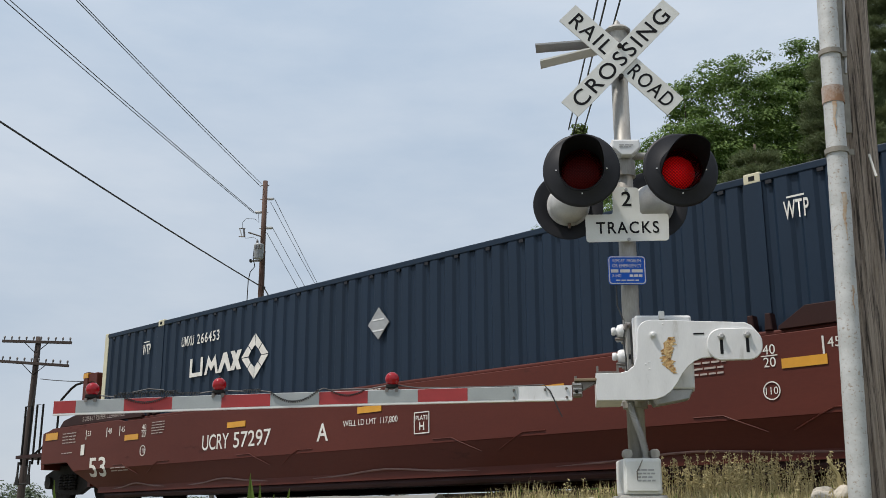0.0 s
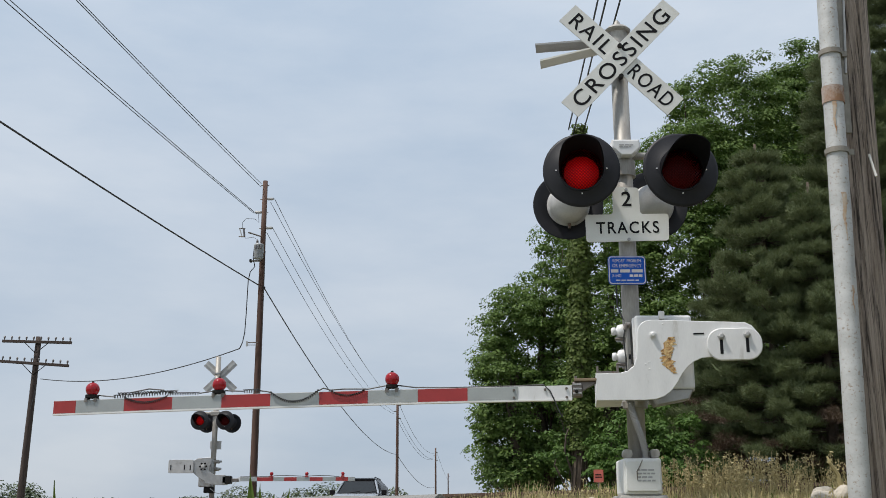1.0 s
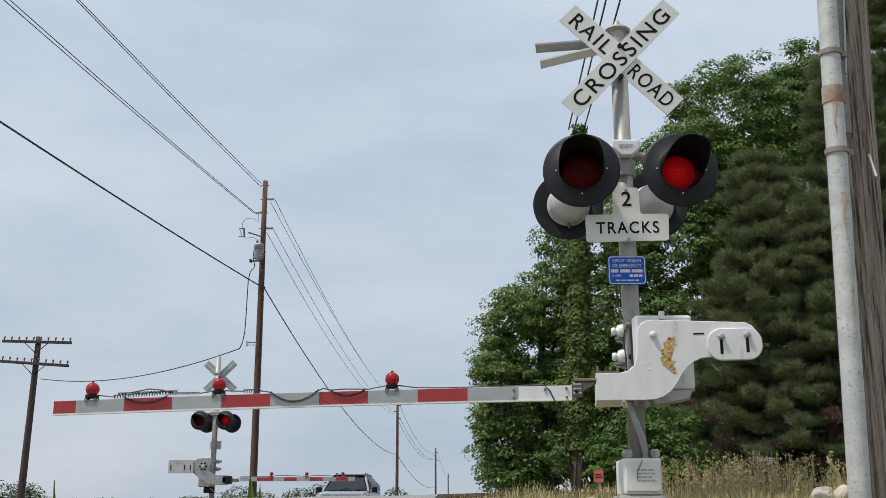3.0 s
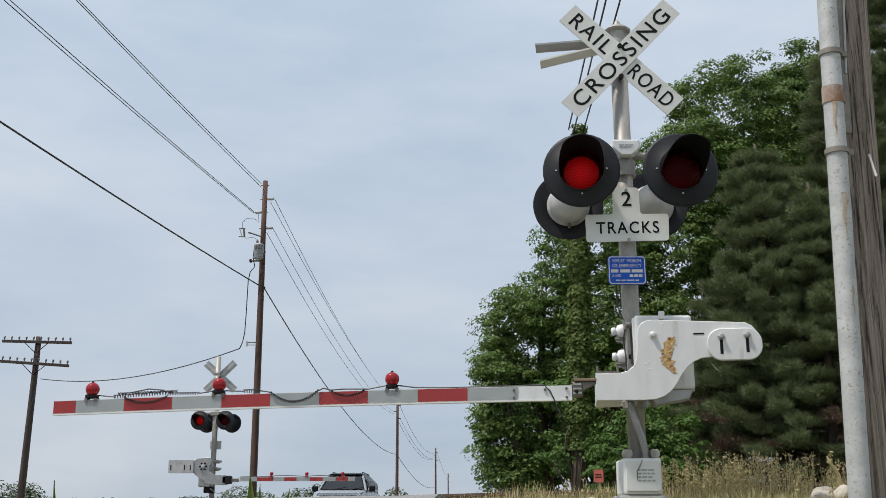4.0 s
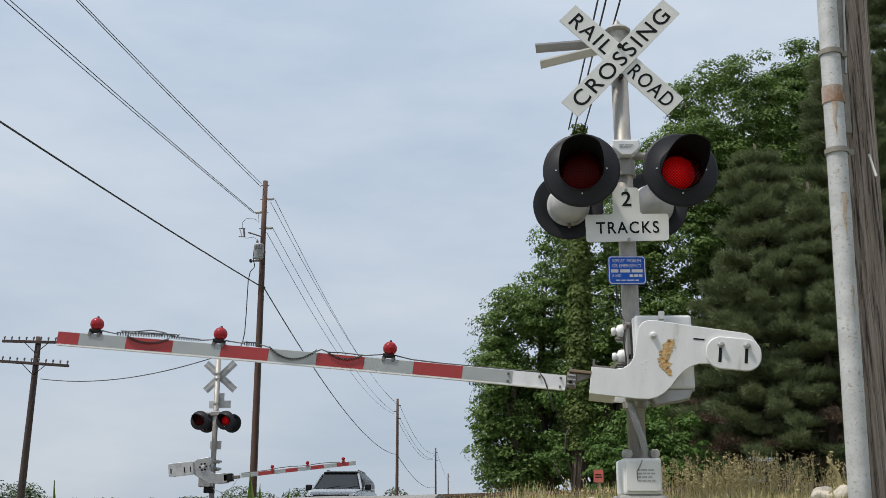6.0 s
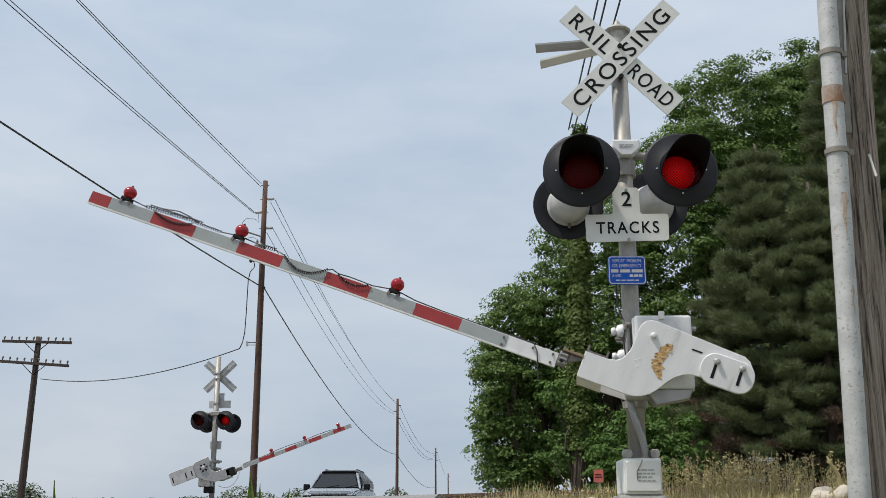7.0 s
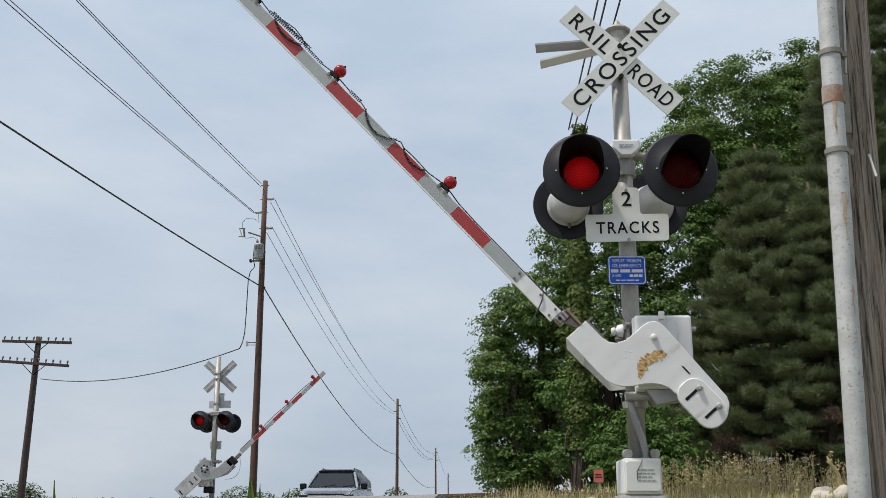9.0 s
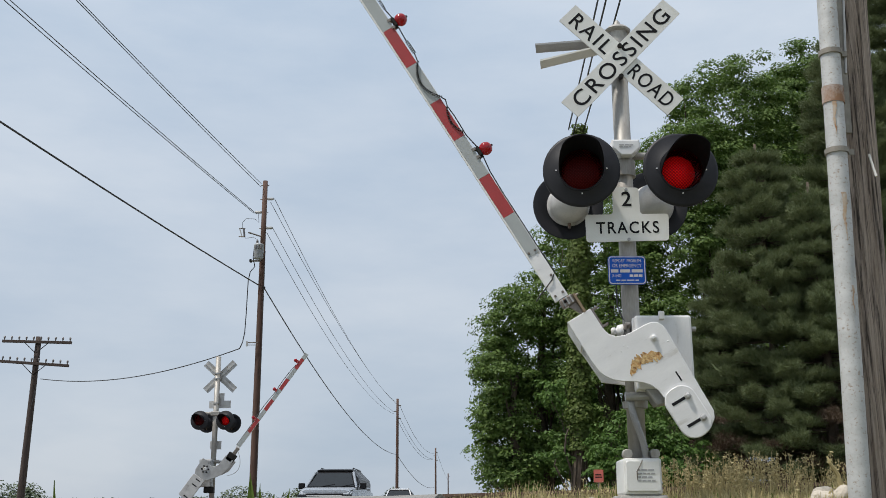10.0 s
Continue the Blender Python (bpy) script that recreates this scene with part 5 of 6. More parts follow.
def build_utility_pole(x, y, z0, z1, r0, r1, detail=True):
    po = thing("utility_pole", pose(x, y, z0), "tall brown wooden utility pole beside the road", "utility pole", "utility poles")
    h = z1 - z0
    part("pole", tubem([(0, 0, h * k / 6) for k in range(7)], r0, 14, r1), M["pole_wood"], po, smooth=True)
    if detail:
        # post insulators held out sideways: right, left, right
        for z, side in ((10.83, 1), (10.34, -1), (9.76, 1)):
            ins = part("post_insulator", lathe_x(((0.02, 0.0), (0.05, 0.01), (0.058, 0.05), (0.045, 0.07), (0.058, 0.1), (0.045, 0.12), (0.058, 0.15), (0.045, 0.17), (0.055, 0.2), (0.03, 0.23)), (0, 0, 0), 10), M["alu_dull"], po, "grey ribbed line-post insulator", smooth=True)
            ins.matrix_basis = pose(side * 0.09, 0, z - z0, 0, 0, 0 if side > 0 else 180)
            part("through_bolt", tubem([(0, 0, 0), (-0.24, 0, -0.02)], 0.014, 6), M["steel_worn"], ins)
        part("top_pin", tubem([(-0.14, 0, 11.33 - z0), (0.14, 0, 11.33 - z0)], 0.02, 6), M["steel_worn"], po)
        can = part("transformer", lathe(bmesh.new(), ((0.02, 9.1 - z0), (0.15, 9.09 - z0), (0.18, 9.04 - z0), (0.17, 9.02 - z0), (0.165, 8.6 - z0), (0.15, 8.56 - z0), (0.02, 8.54 - z0)), 18, "z"), M["grey_can"], po, "grey transformer can", smooth=True)
        can.location = (-0.08, -0.3, 0)
        for dx in (-0.08, 0.02, 0.1):
            part("bushing", lathe(bmesh.new(), ((0.02, 8.88 - z0), (0.035, 8.9 - z0), (0.03, 9.0 - z0), (0.015, 9.02 - z0)), 8, "z"), M["insulator"], can).location = (dx, -0.15, 0)
        part("high_bushing", lathe(bmesh.new(), ((0.03, 9.08 - z0), (0.05, 9.12 - z0), (0.035, 9.16 - z0), (0.045, 9.2 - z0), (0.015, 9.26 - z0)), 10, "z"), M["insulator"], can).location = (-0.06, 0, 0)
        part("cutout_arm", tubem([(-0.05, -0.1, 9.42 - z0), (-0.5, -0.18, 9.55 - z0)], 0.025, 6), M["steel_worn"], po)
        cut = part("fuse_cutout", tubem([(-0.66, -0.2, 9.7 - z0), (-0.62, -0.2, 9.4 - z0)], 0.035, 8), M["insulator"], po)
        part("fuse_tube", tubem([(-0.8, -0.2, 9.68 - z0), (-0.7, -0.2, 9.38 - z0)], 0.02, 6), M["alu_dull"], cut)
        for z in (9.69, 9.39):
            part("fuse_clip", tubem([(-0.82, -0.2, z - z0), (-0.6, -0.2, z - z0)], 0.018, 6), M["steel_worn"], cut)
        part("jumper", tubem([(-0.7, -0.2, 9.7 - z0), (-0.72, -0.2, 9.9 - z0), (-0.58, -0.2, 10.05 - z0), (-0.3, -0.1, 10.06 - z0), (-0.16, -0.05, 9.95 - z0), (-0.2, -0.02, 10.3 - z0)], 0.009, 5), M["wire"], po)
        part("jumper", tubem([(-0.66, -0.2, 9.4 - z0), (-0.56, -0.2, 9.33 - z0), (-0.3, -0.25, 9.36 - z0), (-0.14, -0.3, 9.25 - z0)], 0.009, 5), M["wire"], po)
        rack = part("secondary_rack", boxm(-0.36, -0.02, -0.25, -0.17, 8.49 - z0, 8.53 - z0), M["steel_worn"], po)
        part("rack_clamp", boxm(-0.4, -0.33, -0.27, -0.15, 8.46 - z0, 8.57 - z0, bevel=0.01), M["steel_dark"], rack)
        part("lead_cable", tubem([(-0.24, -0.3, 8.95 - z0), (-0.27, -0.3, 8.6 - z0), (-0.2, -0.25, 8.3 - z0), (-0.36, -0.22, 8.12 - z0), (-0.42, -0.2, 7.8 - z0), (-0.44, -0.2, 6.6 - z0), (-0.46, -0.2, 6.0 - z0), (-0.52, -0.2, 5.65 - z0), (-0.61, -0.2, 5.44 - z0)], 0.018, 6), M["wire"], po)
        part("ground_lead", tubem([(0.11, -0.1, 8.9 - z0), (0.13, -0.13, 5 - z0), (0.15, -0.14, 0.4)], 0.012, 5), M["wire"], po)
        br = part("service_bracket", boxm(-0.36, 0, -0.2, -0.17, 5.63 - z0, 5.66 - z0), M["steel_worn"], po)
        part("bracket_rail", boxm(-0.36, 0, -0.2, -0.17, 5.55 - z0, 5.57 - z0), M["steel_worn"], br)
        part("bracket_end", boxm(-0.4, -0.34, -0.22, -0.15, 5.52 - z0, 5.69 - z0), M["alu_dull"], br)
        part("cable_hook", boxm(0.06, 0.16, -0.12, -0.05, 7.52 - z0, 7.62 - z0), M["steel_dark"], po)
    else:
        for dz, side in ((0.62, 1), (1.15, -1), (1.78, 1)):
            part("post_insulator", tubem([(side * 0.08, 0, h - dz), (side * 0.32, 0, h - dz)], 0.05, 8), M["insulator"], po)
    return po


build_utility_pole(-6.33, 36.0, -0.8, 11.5, 0.13, 0.085)
build_utility_pole(-4.22, 98.0, -0.8, 10.9, 0.16, 0.11, False)
build_utility_pole(-1.18, 160.0, -0.8, 10.75, 0.16, 0.11, False)
build_utility_pole(0.95, 230.0, -0.8, 10.35, 0.16, 0.11, False)


def build_telegraph_pole():
    po = thing("telegraph_pole", pose(-17.92, 46.0, -0.9), "old dark telegraph pole with two crossarms beside the tracks", "telegraph pole")
    lean = 0.17
    part("pole", tubem([(lean * k / 6, 0, 8.55 * k / 6) for k in range(7)], 0.17, 12, 0.12), M["old_pole_wood"], po, smooth=True)
    for z, tilt, w in ((8.3, -1.6, 1.52), (7.35, -4.0, 1.5)):
        arm = part("cross_arm", boxm(-w, w, -0.2, -0.1, -0.06, 0.06, bevel=0.01), M["old_pole_wood"], po)
        arm.matrix_basis = pose(lean * z / 8.55, 0, z, 0, -tilt, 0)
        for k in range(10):
            sx = -w + 0.08 + (2 * w - 0.16) * k / 9
            if abs(sx) > 0.15:
                part("pin_insulator", lathe(bmesh.new(), ((0.02, 0.06), (0.03, 0.12), (0.045, 0.14), (0.045, 0.2), (0.02, 0.24)), 6, "z"), M["insulator"], arm).location = (sx, -0.15, 0)
        for s in (-1, 1):
            part("arm_brace", tubem([(s * 0.55, -0.22, -0.02), (0, -0.16, -0.5)], 0.018, 5), M["steel_dark"], arm)
    part("down_lead", tubem([(0.3, -0.15, 7.1), (0.32, -0.15, 6.5), (0.22, -0.15, 5.8), (0.15, -0.16, 5.4)], 0.015, 5), M["wire"], po)


build_telegraph_pole()

# wires along the road, towards the pole behind the camera and on to the far poles
for p, bx, bz in (((-6.68, 36, 10.3), -14.91, 10.55), ((-6.6, 36, 10.28), -14.9, 10.81), ((-6.48, 36, 11.28), -13.92, 11.95), ((-6.464, 36, 11.39), -13.9, 11.8)):
    wire(p, (bx, -26, bz), 0.6, 0.011)
wire((-6.41, 36, 7.69), (-13.94, -26, 7.23), 0.6, 0.022, "thick black overhead telephone cable")
for p, q, sag in (((-5.98, 36, 10.84), (-3.99, 98, 10.28), 1.1), ((-6.115, 36, 10.71), (-4.095, 98, 10.23), 0.85), ((-6.0, 36, 9.75), (-4.558, 98, 9.717), 0.95), ((-6.21, 36, 9.59), (-4.5, 98, 9.51), 1.2)):
    wire(p, q, sag, 0.01)
wire((-6.21, 36, 7.57), (-4.27, 98, 5.84), 1.25, 0.022, "thick black overhead telephone cable")
for p, q, sag in (((-3.99, 98, 10.23), (-1.09, 160, 10.1), 1.46), ((-3.98, 98, 9.1), (-1.6, 160, 9.2), 0.97), ((-4.24, 98, 9.05), (-1.58, 160, 9.12), 1.22), ((-1.0, 160, 10.1), (1.06, 230, 8.7), 0.36)):
    wire(p, q, sag, 0.018)
wire((-4.21, 98, 5.79), (-1.43, 160, 5.03), 0.95, 0.025, "thick black overhead telephone cable")
wire((-6.94, 35.8, 5.44), (-17.5, 46, 5.8), 0.48, 0.018, "service wire between two poles")


def build_roadside_pole():
    """The weathered pole close to the camera, with a steel riser pipe strapped to it."""
    po = thing("roadside_pole", pose(2.78, 7.05, -0.9), "weathered grey wooden pole with deep drying cracks", "utility pole")
    lx, h = 0.02, 11.4
    rnd = random.Random(8)
    bm = bmesh.new()
    rings, n = [], 72
    depth = [(0.0 if rnd.random() > 0.3 else rnd.uniform(0.3, 1.0)) for _ in range(n)]
    for k in range(0, 58):
        z = h * k / 57
        r = 0.152 - 0.0078 * z
        ring = []
        for i in range(n):
            a = 2 * math.pi * i / n
            crack = depth[i] * (0.35 + 0.65 * max(0, noise.noise((i * 7.3, z * 0.9, 1.0)) + 0.4)) * 0.014
            rr = r - crack + 0.003 * noise.noise((math.cos(a) * 4, math.sin(a) * 4, z * 1.3))
            ring.append(bm.verts.new((0.047 * z + rr * math.cos(a), rr * math.sin(a), z)))
        rings.append(ring)
    for a, b in zip(rings, rings[1:]):
        for i in range(n):
            bm.faces.new((a[i], a[(i + 1) % n], b[(i + 1) % n], b[i]))
    bm.faces.new(rings[-1])
    part("pole", bm, M["grey_pole_wood"], po)
    part("loose_splinter", tubem([(0.16, -0.14, 2.95), (0.18, -0.17, 2.78)], 0.009, 5), M["letter_white"], po, "pale splinter")
    part("bonding_strip", tubem([(0.087, -0.17, 4.151), (0.065, -0.17, 3.799), (0.047, -0.17, 3.54)], 0.009, 6), M["alu_dull"], po, "pale stapled ground wire cover")
    ri = part("riser_pipe", tubem([(-0.178 + 0.033 * z, -0.19, z) for z in (0.0, 0.7, 1.4, 2.1, 2.8, 3.4, 3.98, 4.6, 5.4)], 0.071, 24, 0.066), M["riser"], po, "flaking galvanised riser pipe with rust streaks", smooth=True)
    part("riser_joint", tubem([(-0.178 + 0.033 * 3.3, -0.19, 3.3), (-0.178 + 0.033 * 3.42, -0.19, 3.42)], 0.0745, 24), M["rust_pipe"], ri, "rusted joint")
    # rust that has run down the pipe
    rs = random.Random(14)
    for z1, z0, a0, wd in ((3.3, 3.05, -1.9, 0.5), (2.64, 2.3, -1.55, 0.6), (2.0, 1.8, -1.3, 0.3)):
        bm = bmesh.new()
        prev = None
        n = 26
        for k in range(n + 1):
            u = k / n
            z = z1 + (z0 - z1) * u
            w = wd * (1 - u) ** 0.8 * rs.uniform(0.55, 1.1) + 0.015
            c = a0 + 0.06 * math.sin(u * 9) + rs.uniform(-0.03, 0.03)
            row = [bm.verts.new((-0.178 + 0.033 * z + 0.0722 * math.cos(c + w * e), -0.19 + 0.0722 * math.sin(c + w * e), z)) for e in (-0.5, -0.17, 0.17, 0.5)]
            if prev:
                for i in range(3):
                    bm.faces.new((prev[i], prev[i + 1], row[i + 1], row[i]))
            prev = row
        part("rust_streak", bm, M["rust_stain"], ri, "rust that has run down the pipe")
    for z in (2.95, 3.68):
        x = -0.178 + 0.033 * z
        st = part("pipe_strap", lathe(bmesh.new(), ((0.074, z - 0.018), (0.08, z - 0.018), (0.08, z + 0.018), (0.074, z + 0.018)), 24, "z"), M["strap"], po, "dull metal pipe strap")
        st.location = (x, -0.19, 0)
        part("strap_ear", boxm(0.06, 0.12, 0.0, 0.012, z - 0.02, z + 0.02), M["strap"], st)
    part("cable_guard", prismm([(-0.02, 3.1), (0.05, 3.1), (0.085, 4.6), (0.02, 4.6)], -0.165, -0.13), M["strap"], po)
    # top outside the view, where the wires end
    part("cross_arm", boxm(0.0, 1.0, -0.06, 0.06, h - 0.35, h - 0.23), M["grey_pole_wood"], po)
    return po


M["grey_pole_wood"] = surface("weathered_grey_wood", (0.44, 0.365, 0.305), (0.2, 0.155, 0.125), 0.9, 0, 3.2, 45, 1.0, (0.04, 0.03, 0.025), 0.55, 3.0, (20, 20, 0.45))
M["riser"] = surface("flaking_galvanised_pipe", (0.54, 0.545, 0.54), (0.42, 0.425, 0.42), 0.55, 0.1, 7, 60, 0.25, (0.3, 0.24, 0.19), 0.4, 42, (1.0, 1.0, 1.2))
M["rust_pipe"] = surface("rusted_joint", (0.26, 0.14, 0.075), (0.38, 0.33, 0.3), 0.85, 0, 9, 90, 0.3, (0.17, 0.08, 0.04), 0.4, 14)
M["rust_stain"] = surface("rust_stain", (0.4, 0.26, 0.14), (0.47, 0.44, 0.4), 0.7, 0, 12, 90, 0.2, (0.3, 0.15, 0.06), 0.55, 18, (1, 1, 0.6))
M["strap"] = surface("dull_strap", (0.3, 0.28, 0.24), (0.22, 0.2, 0.17), 0.6, 0.4, 8, 60, 0.1)
build_roadside_pole()
for dx, z in ((-0.1, 10.45), (0.05, 10.3), (0.42, 10.4)):
    wire((2.92 + dx, 7.05, z), (3.62 + dx * 0.8, 28.0, z - 0.1), 0.12, 0.02)


# ---- trees and plants ----
def leaf_mesh(name, pos, nrm, size, material, parent=None, aspect=0.62, fold=0.25):
    """Many small folded leaves as one mesh."""
    n = len(pos)
    rng = np.random.default_rng(n)
    nrm = nrm / (np.linalg.norm(nrm, axis=1, keepdims=True) + 1e-9)
    t = rng.normal(size=(n, 3))
    t -= nrm * (t * nrm).sum(1, keepdims=True)
    t /= np.linalg.norm(t, axis=1, keepdims=True) + 1e-9
    s = np.cross(nrm, t)
    sz = size * rng.uniform(0.6, 1.25, (n, 1))
    v = np.empty((n, 4, 3))
    v[:, 0] = pos - t * sz * 0.5
    v[:, 1] = pos + s * sz * 0.5 * aspect + nrm * sz * fold * 0.5 + t * sz * 0.05
    v[:, 2] = pos + t * sz * 0.5
    v[:, 3] = pos - s * sz * 0.5 * aspect + nrm * sz * fold * 0.5 + t * sz * 0.05
    me = bpy.data.meshes.new(name)
    me.vertices.add(n * 4)
    me.vertices.foreach_set("co", v.reshape(-1))
    idx = np.arange(n)[:, None] * 4 + np.array([[0, 1, 2, 0, 2, 3]])
    me.loops.add(n * 6)
    me.loops.foreach_set("vertex_index", idx.reshape(-1).astype(np.int32))
    me.polygons.add(n * 2)
    me.polygons.foreach_set("loop_start", (np.arange(n * 2) * 3).astype(np.int32))
    me.update(calc_edges=True)
    me.materials.append(material)
    ob = new(name, me)
    ob.parent = parent
    return ob


def crown_points(blobs, per_m2, leaves_each, spread, seed):
    """Leaf places and facings: clumps on the uneven skin of a few overlapping lobes."""
    rng = np.random.default_rng(seed)
    P, N, C = [], [], []
    for (cx, cy, cz, r, sq) in blobs:
        k = int(per_m2 * 4 * math.pi * r * r)
        d = rng.normal(size=(k, 3))
        d /= np.linalg.norm(d, axis=1, keepdims=True)
        rad = r * (1 - 0.45 * rng.random(k) ** 2)
        lump = np.array([0.97 + 0.32 * noise.noise(Vector(v) * 2.3 + Vector((cx, cz, seed))) + 0.26 * noise.noise(Vector(v) * 6 + Vector((cz, seed, cx))) for v in d])
        c = np.array((cx, cy, cz)) + d * (rad * lump)[:, None] * np.array((1, 1, sq))
        C.append(c)
        m = leaves_each
        # each clump: leaves on the rounded upper side of a small cushion
        u = rng.normal(size=(k, m, 3))
        u /= np.linalg.norm(u, axis=2, keepdims=True)
        u[:, :, 2] = np.where(rng.random((k, m)) < 0.75, np.abs(u[:, :, 2]), u[:, :, 2])
        cr = spread * rng.uniform(0.6, 1.4, (k, 1, 1)) * (0.55 + 0.5 * rng.random((k, m, 1)))
        p = c[:, None, :] + u * cr * np.array((1, 1, 0.62))
        nn = u * 0.75 + d[:, None, :] * 0.25 + np.array((0, 0, 0.4)) + rng.normal(size=(k, m, 3)) * 0.35
        P.append(p.reshape(-1, 3))
        N.append(nn.reshape(-1, 3))
    return np.concatenate(P), np.concatenate(N), np.concatenate(C)


def build_broadleaf(x, y, blobs, label, seed, leaf=0.108, material="leaf_maple", per_m2=3.5, each=130, spread=0.43, trunk=0.2, name="maple_tree"):
    z0 = ground_z(x, y) - 0.1
    t = thing(name, pose(x, y, z0), label, "tree", "trees behind the tracks")
    rel = [(bx - x, by - y, bz - z0, r, sq) for bx, by, bz, r, sq in blobs]
    p, nrm, c = crown_points(rel, per_m2, each, spread, seed)
    rnd = random.Random(seed)
    top = max(b[2] for b in rel)
    bm = bmesh.new()
    spine = [Vector((0.15 * math.sin(k * 1.3 + seed), 0.15 * math.cos(k + seed), top * 0.8 * k / 7)) * (1 if k else 0) for k in range(8)]
    tube(bm, spine, trunk, 12, trunk * 0.3)
    part("trunk", bm, M["bark"], t, smooth=True)
    bm = bmesh.new()
    for b in rel:
        centre = Vector(b[:3])
        root = spine[max(1, min(6, int(7 * (b[2] * 0.55) / top)))]
        for j in range(9):
            tip = Vector(c[rnd.randrange(len(c))])
            if (tip - centre).length > b[3] * 1.4:
                continue
            mid = root.lerp(tip, 0.5) + Vector((rnd.uniform(-0.3, 0.3), rnd.uniform(-0.3, 0.3), 0.3))
            tube(bm, [root, mid, tip], trunk * 0.28, 5, 0.012)
    part("limbwork", bm, M["bark"], t)
    leaf_mesh("crown", p, nrm, leaf, M[material], t)
    return t


def build_pine(x, y, height, base_len, label, seed, low_dead=True):
    z0 = ground_z(x, y) - 0.1
    t = thing("pine_tree", pose(x, y, z0), label, "tree", "trees behind the tracks")
    rng = np.random.default_rng(seed)
    part("trunk", tubem([(0, 0, 0), (0.08, 0, height * 0.5), (0, 0, height)], 0.19, 10, 0.03), M["bark"], t, smooth=True)
    bm = bmesh.new()
    live, dead = [], []
    z = 0.7
    while z < height - 0.3:
        f = z / height
        ln = base_len * (1 - f) ** 0.75 * (0.75 + 0.25 * min(1, f * 4)) + 0.25
        whorl = int(11 + 4 * rng.random())
        turn = rng.uniform(0, 6.28)
        for k in range(whorl):
            az = turn + 2 * math.pi * k / whorl + rng.uniform(-0.25, 0.25)
            zb = z + rng.uniform(-0.14, 0.14)
            L = ln * rng.uniform(0.55, 1.15)
            d = Vector((math.cos(az), math.sin(az), 0))
            rise = rng.uniform(0.0, 0.18)
            pts = [Vector((0, 0, zb)) + d * L * u + Vector((0, 0, L * (rise * u - 0.2 * u * u + 0.17 * u ** 4))) for u in (0, 0.25, 0.5, 0.75, 1.0)]
            tube(bm, pts, 0.022, 4, 0.006)
            is_dead = low_dead and f < 0.36 and rng.random() < 0.55
            m = int(14 + L * 40)
            for j in range(m):
                u = 0.25 + 0.75 * ((j + rng.random()) / m) ** 0.8
                i = min(3, int(u * 4))
                q = pts[i].lerp(pts[i + 1], u * 4 - i)
                side = d.cross(Vector((0, 0, 1))) * rng.choice((-1, 1))
                out = (d * rng.uniform(0.2, 1.0) + side * rng.uniform(0.0, 1.1) + Vector((0, 0, rng.uniform(0.0, 0.3)))).normalized()
                q2 = q + out * rng.uniform(0.04, 0.42) * (0.5 + 0.6 * (1 - u))
                (dead if is_dead else live).append((*q2, *out))
        z += rng.uniform(0.42, 0.62)
    part("branchwork", bm, M["bark"], t)
    for tufts, nm, mat, per in ((live, "needles", "needle", 23), (dead, "dead_needles", "needle_dead", 6)):
        if not tufts:
            continue
        a = np.array(tufts)
        n = len(a)
        dirs = a[:, None, 3:] * 0.7 + np.array((0, 0, 0.5)) + rng.normal(size=(n, per, 3)) * 0.4
        dirs /= np.linalg.norm(dirs, axis=2, keepdims=True)
        base = a[:, None, :3] + rng.normal(size=(n, per, 3)) * 0.05
        tip = base + dirs * rng.uniform(0.07, 0.17, (n, per, 1))
        side = np.cross(dirs, rng.normal(size=(n, per, 3)))
        side /= np.linalg.norm(side, axis=2, keepdims=True) + 1e-9
        v = np.stack([base - side * 0.0075, base + side * 0.0075, tip], 2).reshape(-1, 3)
        k = n * per
        me = bpy.data.meshes.new(nm)
        me.vertices.add(k * 3)
        me.vertices.foreach_set("co", v.reshape(-1))
        me.loops.add(k * 3)
        me.loops.foreach_set("vertex_index", np.arange(k * 3, dtype=np.int32))
        me.polygons.add(k)
        me.polygons.foreach_set("loop_start", (np.arange(k) * 3).astype(np.int32))
        me.update(calc_edges=True)
        me.materials.append(M[mat])
        ob = new(nm, me)
        ob.parent = t
    return t


build_broadleaf(5.29, 37.00, [(2.32, 37.00, 1.36, 0.84, 1.00), (3.39, 37.00, 1.64, 1.10, 1.00), (4.75, 37.00, 1.83, 1.40, 1.00), (6.11, 37.00, 2.02, 1.60, 1.00), (7.47, 37.00, 2.01, 1.60, 1.00), (4.24, 37.00, 3.96, 1.50, 1.00), (8.83, 37.00, 2.01, 1.60, 1.00)],
                "shaded young maples under the taller trees", 17, material="leaf_maple", per_m2=2.0, leaf=0.19, each=70, spread=0.55)
build_broadleaf(14.88, 40.00, [(15.58, 40.00, 12.54, 2.81, 1.00), (13.17, 40.00, 10.46, 2.59, 1.00), (15.60, 40.00, 8.20, 3.03, 1.00), (12.80, 40.00, 6.01, 2.81, 1.00), (14.95, 40.00, 3.86, 3.03, 1.00), (10.11, 40.00, 4.30, 2.59, 1.00), (7.96, 40.00, 3.88, 2.38, 1.00), (17.70, 40.00, 15.64, 2.38, 1.00)],
                "dense dark green maples crowding behind the pines", 16, material="leaf_maple", per_m2=2.0, leaf=0.19, each=70, spread=0.55)
build_broadleaf(2.23, 33.00, [(2.15, 33.00, 5.80, 1.00, 1.00), (1.85, 33.00, 3.84, 0.93, 1.00), (1.99, 33.00, 1.93, 1.03, 1.00), (2.23, 33.00, 0.75, 0.89, 1.00), (1.60, 33.00, 4.55, 0.68, 1.00), (1.66, 33.00, 2.79, 0.75, 1.00)],
                "young maple with dense green leaves behind the tracks", 11, material="leaf_maple")
